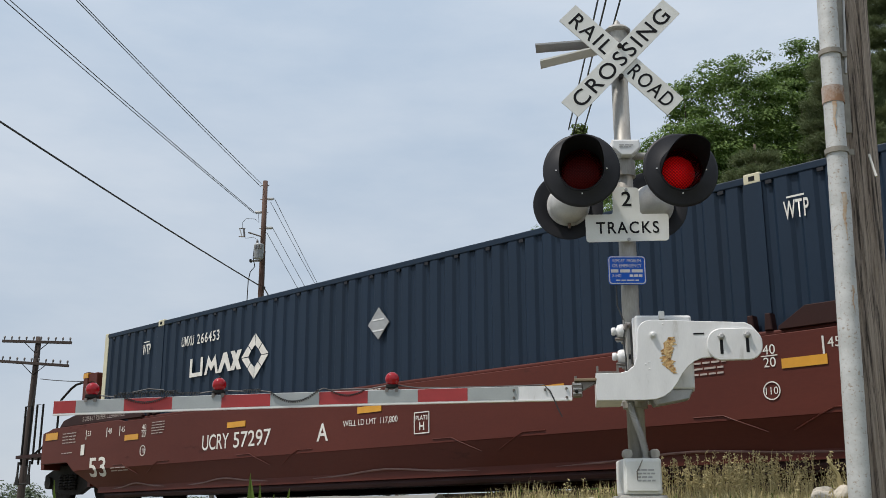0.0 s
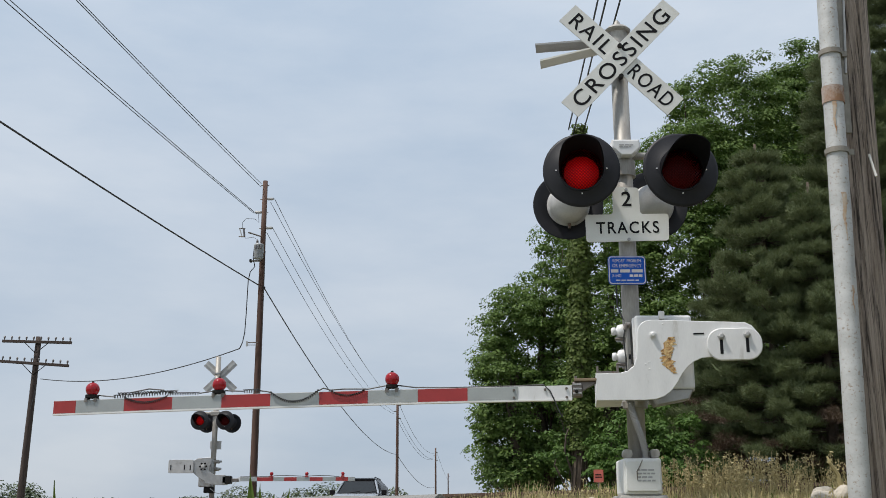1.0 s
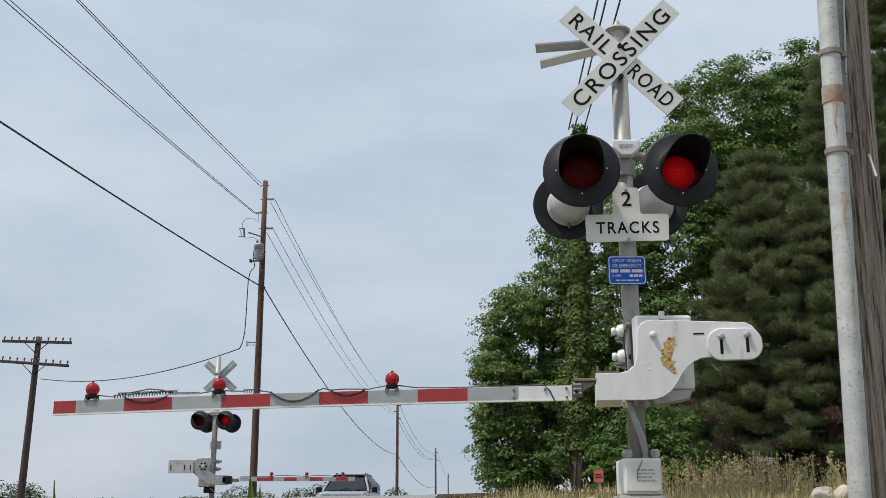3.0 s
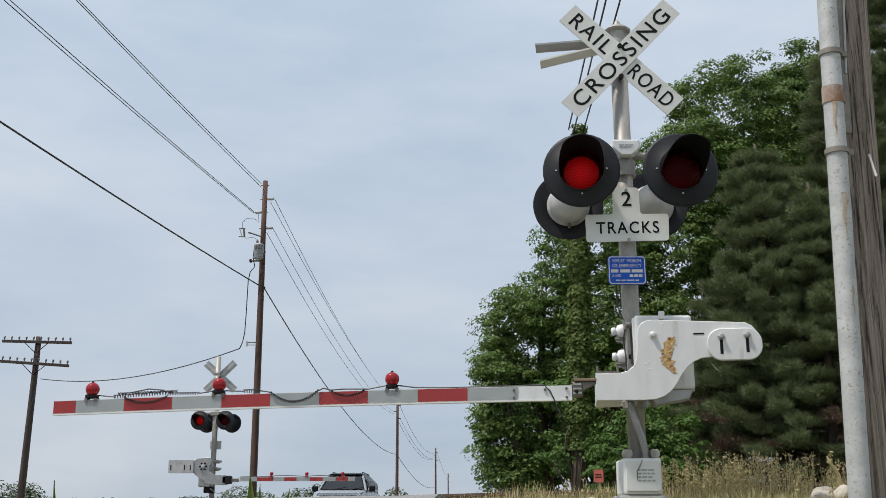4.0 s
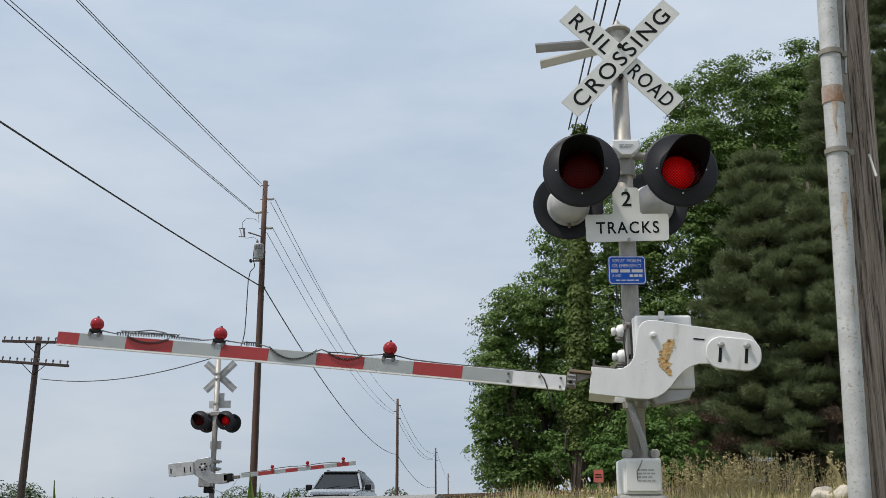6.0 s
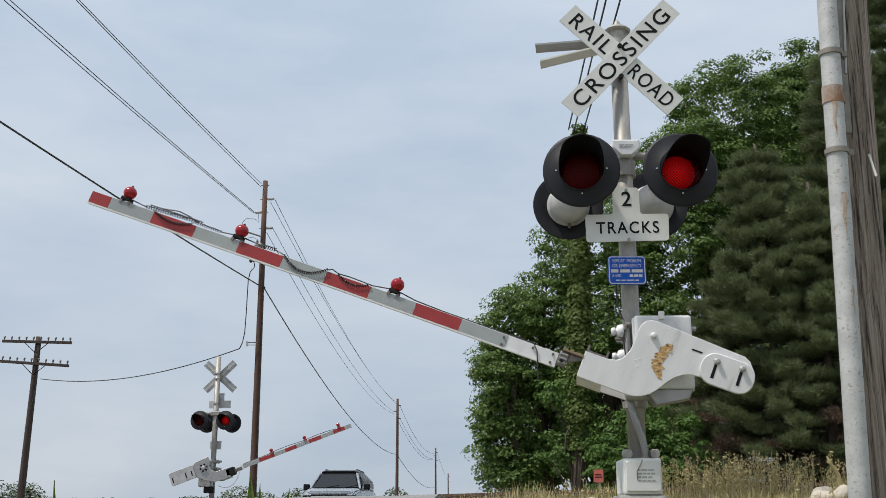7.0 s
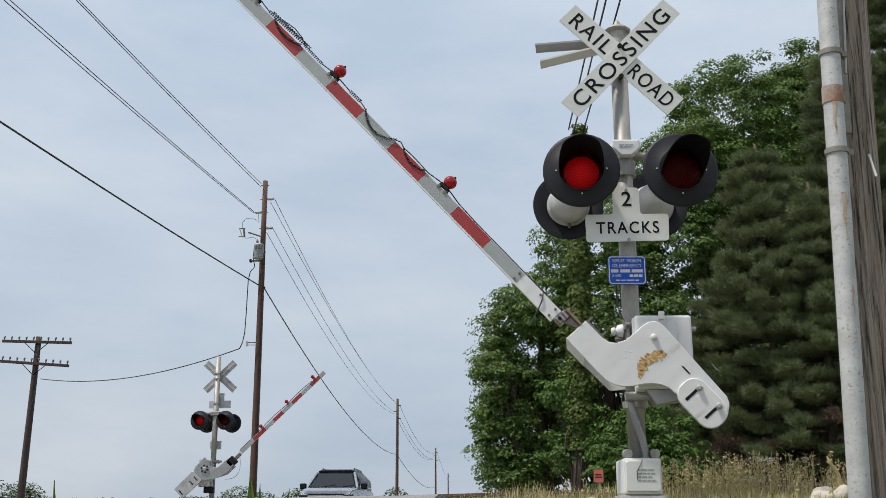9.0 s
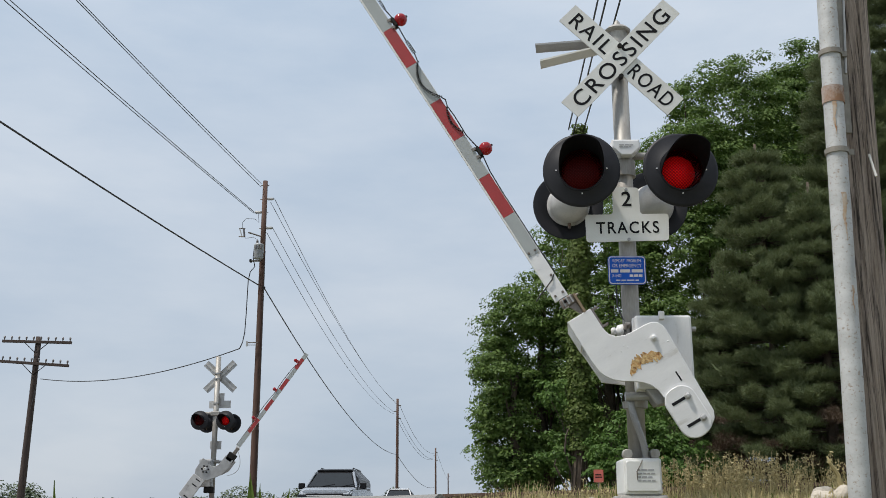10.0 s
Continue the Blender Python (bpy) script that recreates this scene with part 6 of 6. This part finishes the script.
build_broadleaf(3.18, 34.00, [(3.4, 34.00, 6.7, 1.3, 1.00), (3.06, 34.50, 4.96, 1.68, 1.00), (2.87, 34.00, 2.53, 1.65, 1.00), (3.98, 35.00, 8.92, 0.76, 1.00)],
                "green maple tree with low branches behind the tracks", 12, material="leaf_maple")
build_broadleaf(5.24, 33.00, [(5.48, 33.00, 8.38, 1.52, 1.00), (5.64, 33.00, 5.98, 2.05, 1.00), (5.18, 33.00, 3.48, 1.96, 1.00), (6.40, 34.00, 10.62, 1.10, 1.00)],
                "leafy maple tree standing behind the signal mast", 13, material="leaf_maple")
build_broadleaf(8.24, 32.00, [(9.13, 32.00, 12.25, 1.82, 1.00), (7.69, 31.00, 10.19, 1.59, 1.00), (9.97, 32.00, 10.14, 1.99, 1.00), (7.11, 31.00, 7.84, 1.68, 1.00), (9.87, 33.00, 7.43, 1.96, 1.00), (6.61, 31.00, 4.91, 1.68, 1.00)],
                "large maple with a broad rounded green crown", 14, material="leaf_maple")
build_broadleaf(11.59, 34.00, [(12.51, 34.00, 14.07, 1.56, 1.00), (11.75, 34.00, 13.24, 1.29, 1.00), (13.75, 35.00, 12.16, 2.08, 1.00), (12.06, 35.00, 10.93, 1.70, 1.00)],
                "tall maple rising above the pines", 15, material="leaf_maple")
build_broadleaf(4.47, 26.50, [(4.38, 26.50, 1.32, 0.86, 0.80), (4.75, 26.50, 1.88, 0.64, 0.80), (4.14, 26.50, 0.65, 0.72, 0.80)],
                "bright green sapling under the trees", 21, 0.11, "leaf_under", 5.0, 50, 0.26, 0.05, "shrub")
build_broadleaf(5.61, 26.00, [(5.55, 26.00, 1.69, 0.70, 0.80), (5.78, 26.00, 1.02, 0.77, 0.80), (5.35, 26.00, 0.62, 0.63, 0.80)],
                "bright green shrub beside the tracks", 22, 0.11, "leaf_under", 5.0, 50, 0.26, 0.05, "shrub")
build_broadleaf(3.27, 28.00, [(3.29, 28.50, 1.46, 0.77, 0.80), (3.26, 28.50, 2.95, 0.69, 0.80)],
                "green shrub beside the overgrown pole", 23, 0.11, "leaf_under", 5.0, 50, 0.26, 0.05, "shrub")
build_pine(8.42, 27.00, 10.4, 2.6, "grey-green pine with bare brown lower branches", 31)
build_pine(9.39, 26.00, 9.0, 2.2, "dense grey-green pine beside the tracks", 32)
build_pine(11.42, 28.00, 14.5, 3.2, "tall dark pine at the end of the row", 33)
build_pine(13.6, 29.00, 18.5, 3.4, "very tall dark pine beyond the roadside pole", 35)
build_pine(7.48, 28.50, 7.0, 2.0, "smaller pine below the maple", 34)


def build_vine_pole():
    x, y, z0 = 3.55, 28.0, -0.85
    po = thing("vine_covered_pole", pose(x, y, z0), "old wooden pole overgrown with climbing vines", "utility pole", "trees behind the tracks")
    h = 11.2
    part("pole", tubem([(0.035 * z - 0.1, 0, z) for z in (0, 2, 4, 6, 8, 10, h)], 0.19, 12, 0.12), M["bark"], po, smooth=True)
    rng = np.random.default_rng(4)
    zz = np.concatenate([rng.uniform(2.3, 8.2, 9000), rng.uniform(10.4, 11.3, 500)])
    a = rng.uniform(0, 2 * math.pi, len(zz))
    wob = np.array([0.28 + 0.16 * noise.noise((z * 1.7, 0, 3)) for z in zz])
    wob[9000:] = 0.2
    r = wob * (0.55 + 0.6 * rng.random(len(zz)))
    p = np.stack([0.035 * zz - 0.1 + r * np.cos(a), r * np.sin(a), zz], 1)
    leaf_mesh("vine_leaves", p, np.stack([np.cos(a), np.sin(a), 0.5 + 0 * a], 1) + rng.normal(size=p.shape) * 0.4, 0.13, M["leaf_vine"], po)
    bm = bmesh.new()
    for k in range(9):
        a0 = k * 0.7
        tube(bm, [(0.035 * z - 0.1 + 0.2 * math.cos(a0 + z * 0.35), 0.2 * math.sin(a0 + z * 0.35), z) for z in np.linspace(0.1, 6, 14)], 0.018, 5, 0.008)
    part("vine_stems", bm, M["bark"], po)


build_vine_pole()


def build_far_woods():
    rng = np.random.default_rng(12)
    P, N = [], []
    for k in range(170):
        y = rng.uniform(170, 420)
        x = rng.uniform(-0.52, 0.06) * y
        top = y * rng.uniform(0.014, 0.0255)
        P.append((x, y, top, rng.uniform(2.5, 6)))
    for x, y, top, r in ((-63, 150, 6.2, 4.0), (-58, 150, 5.6, 3.5), (-54, 140, 4.4, 2.5), (-30, 160, 5.2, 3.6), (-27, 162, 4.5, 3), (-20, 150, 4.6, 3), (-16, 150, 5.4, 3.6), (-7.5, 170, 5.3, 2.6)):
        P.append((x, y, top, r))
    pos, nrm = [], []
    for x, y, top, r in P:
        n = 1500
        d = rng.normal(size=(n, 3))
        d /= np.linalg.norm(d, axis=1, keepdims=True)
        q = np.array((x, y, (top - 0.8) / 2)) + d * np.array((r, r * 0.6, (top + 0.8) / 2)) * (0.35 + 0.7 * rng.random((n, 1)) ** 0.5)
        pos.append(q)
        nrm.append(d + np.array((0, 0, 0.6)) + rng.normal(size=(n, 3)) * 0.5)
    ob = leaf_mesh("far_woods", np.concatenate(pos), np.concatenate(nrm), 0.48, M["haze_tinted_leaf"])
    tagged(ob, "haze-tinted green woods along the horizon", "woods", kind="stuff")


build_far_woods()


def build_grass():
    """Dry grass and weeds on the verge before the tracks."""
    rnd = random.Random(21)
    for name, mat, count, hmin, hmax, width, label, area in (
            ("dry_grass", "dry_grass", 14000, 0.04, 0.15, 0.0042, "straw-coloured dry grass on the verge", (7.2, 9.6)),
            ("green_grass", "green_grass", 2000, 0.04, 0.13, 0.007, "short green grass among dry stalks", (6.0, 9.6))):
        bm = bmesh.new()
        for i in range(count):
            d, s = rnd.uniform(*area), rnd.uniform(-8.2, -0.2)
            b = NO * d + AL * s
            if b.x < road_centre(b.y) + 2.85 or (abs(b.x - 1.575) < 0.3 and abs(b.y - 8.75) < 0.3):
                continue
            clump = noise.noise((b.x * 1.6, b.y * 1.6, 0))
            if clump < -0.15 and rnd.random() < 0.6:
                continue
            h = rnd.uniform(hmin, hmax) * (0.75 + 0.7 * max(0, clump + 0.2)) * (1 + 0.9 * smooth_step(8.5, 9.3, d))
            z = ground_z(b.x, b.y)
            a = rnd.random() * 6.28
            lean = Vector((math.cos(a), math.sin(a), 0)) * h * rnd.uniform(0.05, 0.5)
            sd = Vector((-math.sin(a), math.cos(a), 0)) * width
            p0 = Vector((b.x, b.y, z - 0.02))
            p1 = p0 + lean * 0.35 + Vector((0, 0, h * 0.6))
            p2 = p0 + lean + Vector((0, 0, h))
            v = [bm.verts.new(q) for q in (p0 - sd, p0 + sd, p1 + sd * 0.8, p1 - sd * 0.8, p2)]
            bm.faces.new(v[:4])
            bm.faces.new((v[3], v[2], v[4]))
        tagged(part(name, bm, M[mat]), label, "grass", kind="stuff")
    # tall seeded stalks
    bm = bmesh.new()
    pos = []
    for i in range(270):
        d, s = rnd.uniform(8.2, 9.3), rnd.gauss(-4.85, 0.4) if i % 4 else rnd.uniform(-6.8, -1.0)
        b = NO * d + AL * s
        if b.x < road_centre(b.y) + 2.9 or (abs(b.x - 1.575) < 0.35 and abs(b.y - 8.75) < 0.35):
            continue
        z = ground_z(b.x, b.y)
        h = rnd.uniform(0.2, 0.44) if -5.9 < s < -3.8 else rnd.uniform(0.1, 0.26)
        a = rnd.random() * 6.28
        tip = Vector((b.x + 0.12 * h * math.cos(a), b.y + 0.12 * h * math.sin(a), z + h))
        tube(bm, [(b.x, b.y, z - 0.02), Vector((b.x, b.y, z)).lerp(tip, 0.5), tip], 0.0035, 4, 0.0015)
        for k in range(rnd.randint(9, 20)):
            u = rnd.uniform(0.45, 1.0)
            q = Vector((b.x, b.y, z)).lerp(tip, u)
            pos.append((q.x + rnd.gauss(0, 0.016), q.y + rnd.gauss(0, 0.016), q.z + rnd.gauss(0, 0.012)))
    st = tagged(part("weed_stalks", bm, M["dry_grass"]), "tall dry seeded weeds beside the gate", "weeds", kind="stuff")
    pos = np.array(pos)
    leaf_mesh("seed_heads", pos, np.random.default_rng(2).normal(size=pos.shape), 0.028, M["dry_grass"], st)
    # broad green blades close to the camera
    for x, y, top, w, lean in ((-0.705, 4.1, -0.226, 0.042, -0.027), (-0.69, 4.15, -0.262, 0.03, -0.012), (-0.64, 4.1, -0.28, 0.034, 0.06), (-0.675, 4.2, -0.3, 0.03, 0.02), (-1.5, 4.3, -0.241, 0.022, -0.045)):
        z = ground_z(x, y)
        h = top - z
        bm = bmesh.new()
        rows = []
        for k in range(7):
            u = k / 6
            c = Vector((x + lean * u * u, y, z + h * u))
            ww = w * (1 - u ** 3)
            rows.append([bm.verts.new(c + Vector((-ww, -0.004, 0))), bm.verts.new(c + Vector((0, 0.006, 0))), bm.verts.new(c + Vector((ww, -0.004, 0)))])
        for a, b in zip(rows, rows[1:]):
            for i in range(2):
                bm.faces.new((a[i], a[i + 1], b[i + 1], b[i]))
        tagged(part("grass_blade", bm, M["green_grass"]), "broad green grass blade near the road", "grass blade", "broad grass blades")


build_grass()


def build_small_things():
    rnd = random.Random(6)
    for x, y, z, r in ((3.0, 8.6, -0.24, 0.09), (3.12, 8.5, -0.21, 0.09), (3.06, 8.75, -0.19, 0.08), (2.9, 8.55, -0.27, 0.06), (1.28, 9.4, -0.27, 0.08)):
        bm = bmesh.new()
        bmesh.ops.create_icosphere(bm, subdivisions=3, radius=r)
        for v in bm.verts:
            v.co *= 1 + 0.35 * noise.noise(v.co * 9 + Vector((x * 5, y, z)))
        bmesh.ops.translate(bm, verts=bm.verts[:], vec=(x, y, z))
        tagged(part("rock", bm, M["rock"]), "pale broken limestone rock on the verge", "rock", "rocks")
    tagged(part("dead_branch", tubem([(3.12, 8.5, -0.25), (3.1, 8.5, -0.05), (3.04, 8.5, 0.05), (3.03, 8.52, 0.1)], 0.022, 6, 0.008), M["dry_grass"]), "broken pale dead branch among rocks", "branch")
    sg = thing("marker_sign", pose(3.22, 22.5, -0.6), "small faded red marker sign on a post", "sign")
    part("post", tubem([(0, 0.03, 0), (0, 0.03, 1.2)], 0.02, 8), M["steel_worn"], sg)
    part("plate", prismm(rounded(0.2, 0.26, 0.01, 2, 0, 1.17), 0.0, 0.012), M["orange_red"], sg)
    bars(0, 1.17, 0.14, 0.1, 2, 0.0, M["letter_black"], sg)


build_small_things()


# ---- vehicles ----
def build_suv(name, label, paint, roof, w=1.95, h=1.85, ln=4.7):
    """An upright estate car that faces -y."""
    v = thing(name, Matrix.Identity(4), label, "car")
    hw = w / 2

    def loft(secs):
        bm = bmesh.new()
        rows = []
        for y, z0, z1, a, b in secs:
            rows.append([bm.verts.new(p) for p in ((-a, y, z0), (-a, y, z0 + (z1 - z0) * 0.6), (-b, y, z1), (b, y, z1), (a, y, z0 + (z1 - z0) * 0.6), (a, y, z0))])
        for p, q in zip(rows, rows[1:]):
            for i in range(6):
                bm.faces.new((p[i], p[(i + 1) % 6], q[(i + 1) % 6], q[i]))
        bm.faces.new(rows[0])
        bm.faces.new(rows[-1][::-1])
        bmesh.ops.recalc_face_normals(bm, faces=bm.faces[:])
        es = [e for e in bm.edges if e.is_manifold and e.calc_face_angle(0) > 0.5]
        bmesh.ops.bevel(bm, geom=es, offset=0.035, segments=2, affect="EDGES")
        return bm

    zb = h - 0.55
    body = part("body", loft([(-2.35, 0.4, zb - 0.24, hw - 0.1, hw - 0.2), (-2.22, 0.3, zb - 0.12, hw - 0.02, hw - 0.14), (-1.2, 0.3, zb - 0.02, hw, hw - 0.1), (0.5, 0.3, zb, hw, hw - 0.06), (2.2, 0.3, zb, hw, hw - 0.06), (2.35, 0.4, zb - 0.06, hw - 0.06, hw - 0.12)]), paint, v)
    cabin = part("cabin", loft([(-1.25, zb - 0.08, zb - 0.02, hw - 0.1, hw - 0.14), (-0.55, zb - 0.06, h - 0.1, hw - 0.1, hw - 0.33), (-0.3, zb - 0.06, h - 0.02, hw - 0.1, hw - 0.34), (0.8, zb - 0.06, h, hw - 0.1, hw - 0.32), (2.0, zb - 0.06, h - 0.04, hw - 0.1, hw - 0.32), (2.25, zb - 0.06, h - 0.2, hw - 0.12, hw - 0.26)]), M["car_black"], v)
    part("roof", loft([(-0.5, h - 0.07, h - 0.02, hw - 0.33, hw - 0.4), (-0.2, h - 0.04, h + 0.02, hw - 0.32, hw - 0.4), (1.0, h - 0.03, h + 0.03, hw - 0.3, hw - 0.4), (2.0, h - 0.08, h - 0.01, hw - 0.32, hw - 0.42)]), roof, cabin)
    for e in (-1, 1):
        part("windscreen_pillar", tubem([(e * (hw - 0.13), -1.22, zb), (e * (hw - 0.3), -0.58, h - 0.1)], 0.035, 8), paint, cabin)
    # windscreen and side glass
    bm = bmesh.new()
    lo, hi = Vector((0, -1.25, zb - 0.02)), Vector((0, -0.55, h - 0.1))
    out = Vector((0, -(hi.z - lo.z), hi.y - lo.y)).normalized() * 0.02
    p0, p1 = lo.lerp(hi, 0.1) + out, lo.lerp(hi, 0.92) + out
    q = [bm.verts.new(c) for c in (p0 + Vector((-hw + 0.2, 0, 0)), p0 + Vector((hw - 0.2, 0, 0)), p1 + Vector((hw - 0.37, 0, 0)), p1 + Vector((-hw + 0.37, 0, 0)))]
    bm.faces.new(q)
    part("windscreen", bm, M["car_glass"], cabin, "dark windscreen")
    part("bonnet", loft([(-2.28, zb - 0.2, zb - 0.1, hw - 0.2, hw - 0.3), (-1.9, zb - 0.16, zb - 0.02, hw - 0.1, hw - 0.2), (-1.28, zb - 0.1, zb + 0.02, hw - 0.08, hw - 0.16)]), paint, v)
    for s in (-1, 1):
        bm = bmesh.new()
        pts = [(-1.0, zb + 0.04), (-0.5, h - 0.16), (1.9, h - 0.2), (2.05, zb + 0.06)]
        a = [bm.verts.new((s * (hw - 0.1 - 0.2 * max(0, (z - zb - 0.2) / 0.33) + 0.012), y, z)) for y, z in pts]
        bm.faces.new(a)
        part("side_window", bm, M["car_glass"], cabin)
        mir = part("wing_mirror", boxm(*sorted((s * (hw - 0.06), s * (hw + 0.12))), -0.98, -0.85, zb - 0.02, zb + 0.15, bevel=0.03), M["car_black"], v)
        part("roof_rail", tubem([(s * (hw - 0.38), -0.1, h - 0.02), (s * (hw - 0.38), 0.0, h + 0.05), (s * (hw - 0.38), 1.7, h + 0.05), (s * (hw - 0.38), 1.85, h - 0.02)], 0.018, 6), M["car_black"], v)
        part("headlight", boxm(*sorted((s * (hw - 0.48), s * (hw - 0.1))), -2.36, -2.2, zb - 0.36, zb - 0.2, bevel=0.03), M["car_glass"], v, "clear headlight")
        for y in (-1.45, 1.4):
            bm = lathe(bmesh.new(), ((0.24, -0.11), (0.36, -0.11), (0.38, -0.08), (0.38, 0.08), (0.36, 0.11), (0.24, 0.11)), 24)
            bmesh.ops.rotate(bm, verts=bm.verts[:], matrix=Matrix.Rotation(math.pi / 2, 3, "Z"))
            bmesh.ops.translate(bm, verts=bm.verts[:], vec=(s * (hw - 0.1), y, 0.38))
            wh = part("wheel", bm, M["tyre"], v)
            bm = lathe(bmesh.new(), ((0.02, -0.09), (0.24, -0.08), (0.24, 0.08), (0.02, 0.09)), 16)
            bmesh.ops.rotate(bm, verts=bm.verts[:], matrix=Matrix.Rotation(math.pi / 2, 3, "Z"))
            bmesh.ops.translate(bm, verts=bm.verts[:], vec=(s * (hw - 0.1), y, 0.38))
            part("rim", bm, M["alu_dark"], wh)
    part("grille", boxm(-0.5, 0.5, -2.385, -2.3, zb - 0.38, zb - 0.18, bevel=0.015), M["car_black"], v)
    for z in (zb - 0.32, zb - 0.24):
        part("grille_bar", boxm(-0.48, 0.48, -2.395, -2.38, z - 0.012, z + 0.012), M["alu"], v)
    part("bumper", boxm(-hw + 0.06, hw - 0.06, -2.42, -2.2, 0.36, 0.62, bevel=0.05), paint, v)
    part("number_plate", boxm(-0.16, 0.16, -2.435, -2.418, 0.5, 0.6), M["white_box"], v)
    for x in (-0.35, 0.2):
        part("wiper", tubem([(x, -1.3, zb + 0.02), (x + 0.45, -1.2, zb + 0.1)], 0.012, 5), M["car_black"], v)
    return v


suv = build_suv("suv", "silver sport utility car with dark windows, rolling towards the crossing", M["car_paint"], M["car_black"], 1.68)
white_car = build_suv("white_car", "white car beyond the crossing", M["white_paint"], M["white_paint"], 1.8, 1.6)


# ---- everything that moves ----
def motions():
    def along(t):
        return Matrix.Translation(NO * TRACK_1 + AL * (-11.2 + 19.27 * t)) @ Matrix.Rotation(-TH, 4, "Z")

    times = [k / 10 for k in range(0, 16)] + [2, 3, 4, 5, 6, 7, 8, 9, 10]
    walk(well_car, [(t, along(t)) for t in times])
    walk(container, [(t, along(t) @ Matrix.Translation((-0.065, 0, 0))) for t in times])

    swing = ((0, 0), (5.45, 0), (5.6, 0.9), (5.7, 2.4), (5.9, 5.4), (6.2, 9.8), (6.5, 14.1), (6.8, 18.5), (7.0, 21.5), (7.25, 25.2), (7.5, 28.85), (7.75, 32.35),
             (8.0, 35.85), (8.25, 39.2), (8.5, 42.45), (8.75, 45.5), (9.0, 48.5), (9.25, 51.4), (9.5, 54.3), (9.75, 57.15), (10.0, 60.0))
    far_swing = ((0, 0), (5.5, 0), (5.7, 1.6), (5.9, 4.6), (6.2, 9.0), (6.5, 13.4), (6.8, 17.9), (7.1, 22.0), (7.4, 26.0), (8.0, 33.2), (8.6, 40.0), (9.3, 47.7), (10.0, 54.8))
    walk(near_gate, [(t, pose(1.659, 8.4, 1.0355, 0, a, -6.92)) for t, a in swing])
    walk(far_gate, [(t, pose(-6.437, 29.5, 1.176, 0, -a, 0)) for t, a in far_swing])

    drive = ((0, -2.82, 38.6), (0.5, -2.85, 38.0), (1.0, -2.88, 37.3), (1.5, -2.93, 36.5), (2.5, -3.0, 35.1), (3.5, -3.04, 34.2), (4.5, -3.06, 33.45), (5.5, -3.09, 32.85), (6.5, -3.09, 32.35), (7.5, -3.1, 31.95), (9.0, -3.13, 31.65), (10.0, -3.14, 31.4))
    walk(suv, [(t, pose(x + 0.06, y, -0.7, 0, 0, -2.5)) for t, x, y in drive])
    walk(white_car, [(0, pose(-2.0, 330, 0.07)), (8, pose(-2.3, 110, 0.07)), (8.5, pose(-2.4, 95, 0.07)), (9.0, pose(-2.5, 81, 0.07)), (9.25, pose(-2.53, 75, 0.07)), (9.5, pose(-2.55, 70, 0.07)), (9.75, pose(-2.6, 66.5, 0.07)), (10, pose(-2.6, 64, 0.07))])

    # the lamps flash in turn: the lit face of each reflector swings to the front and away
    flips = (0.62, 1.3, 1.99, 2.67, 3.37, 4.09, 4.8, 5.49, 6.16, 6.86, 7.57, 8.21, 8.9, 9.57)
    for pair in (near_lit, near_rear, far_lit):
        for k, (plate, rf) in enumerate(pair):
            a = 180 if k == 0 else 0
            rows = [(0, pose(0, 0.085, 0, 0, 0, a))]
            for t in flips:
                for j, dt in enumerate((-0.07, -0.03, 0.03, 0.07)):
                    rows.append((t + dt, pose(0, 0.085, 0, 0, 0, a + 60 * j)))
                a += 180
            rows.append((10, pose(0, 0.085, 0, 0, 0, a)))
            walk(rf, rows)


motions()
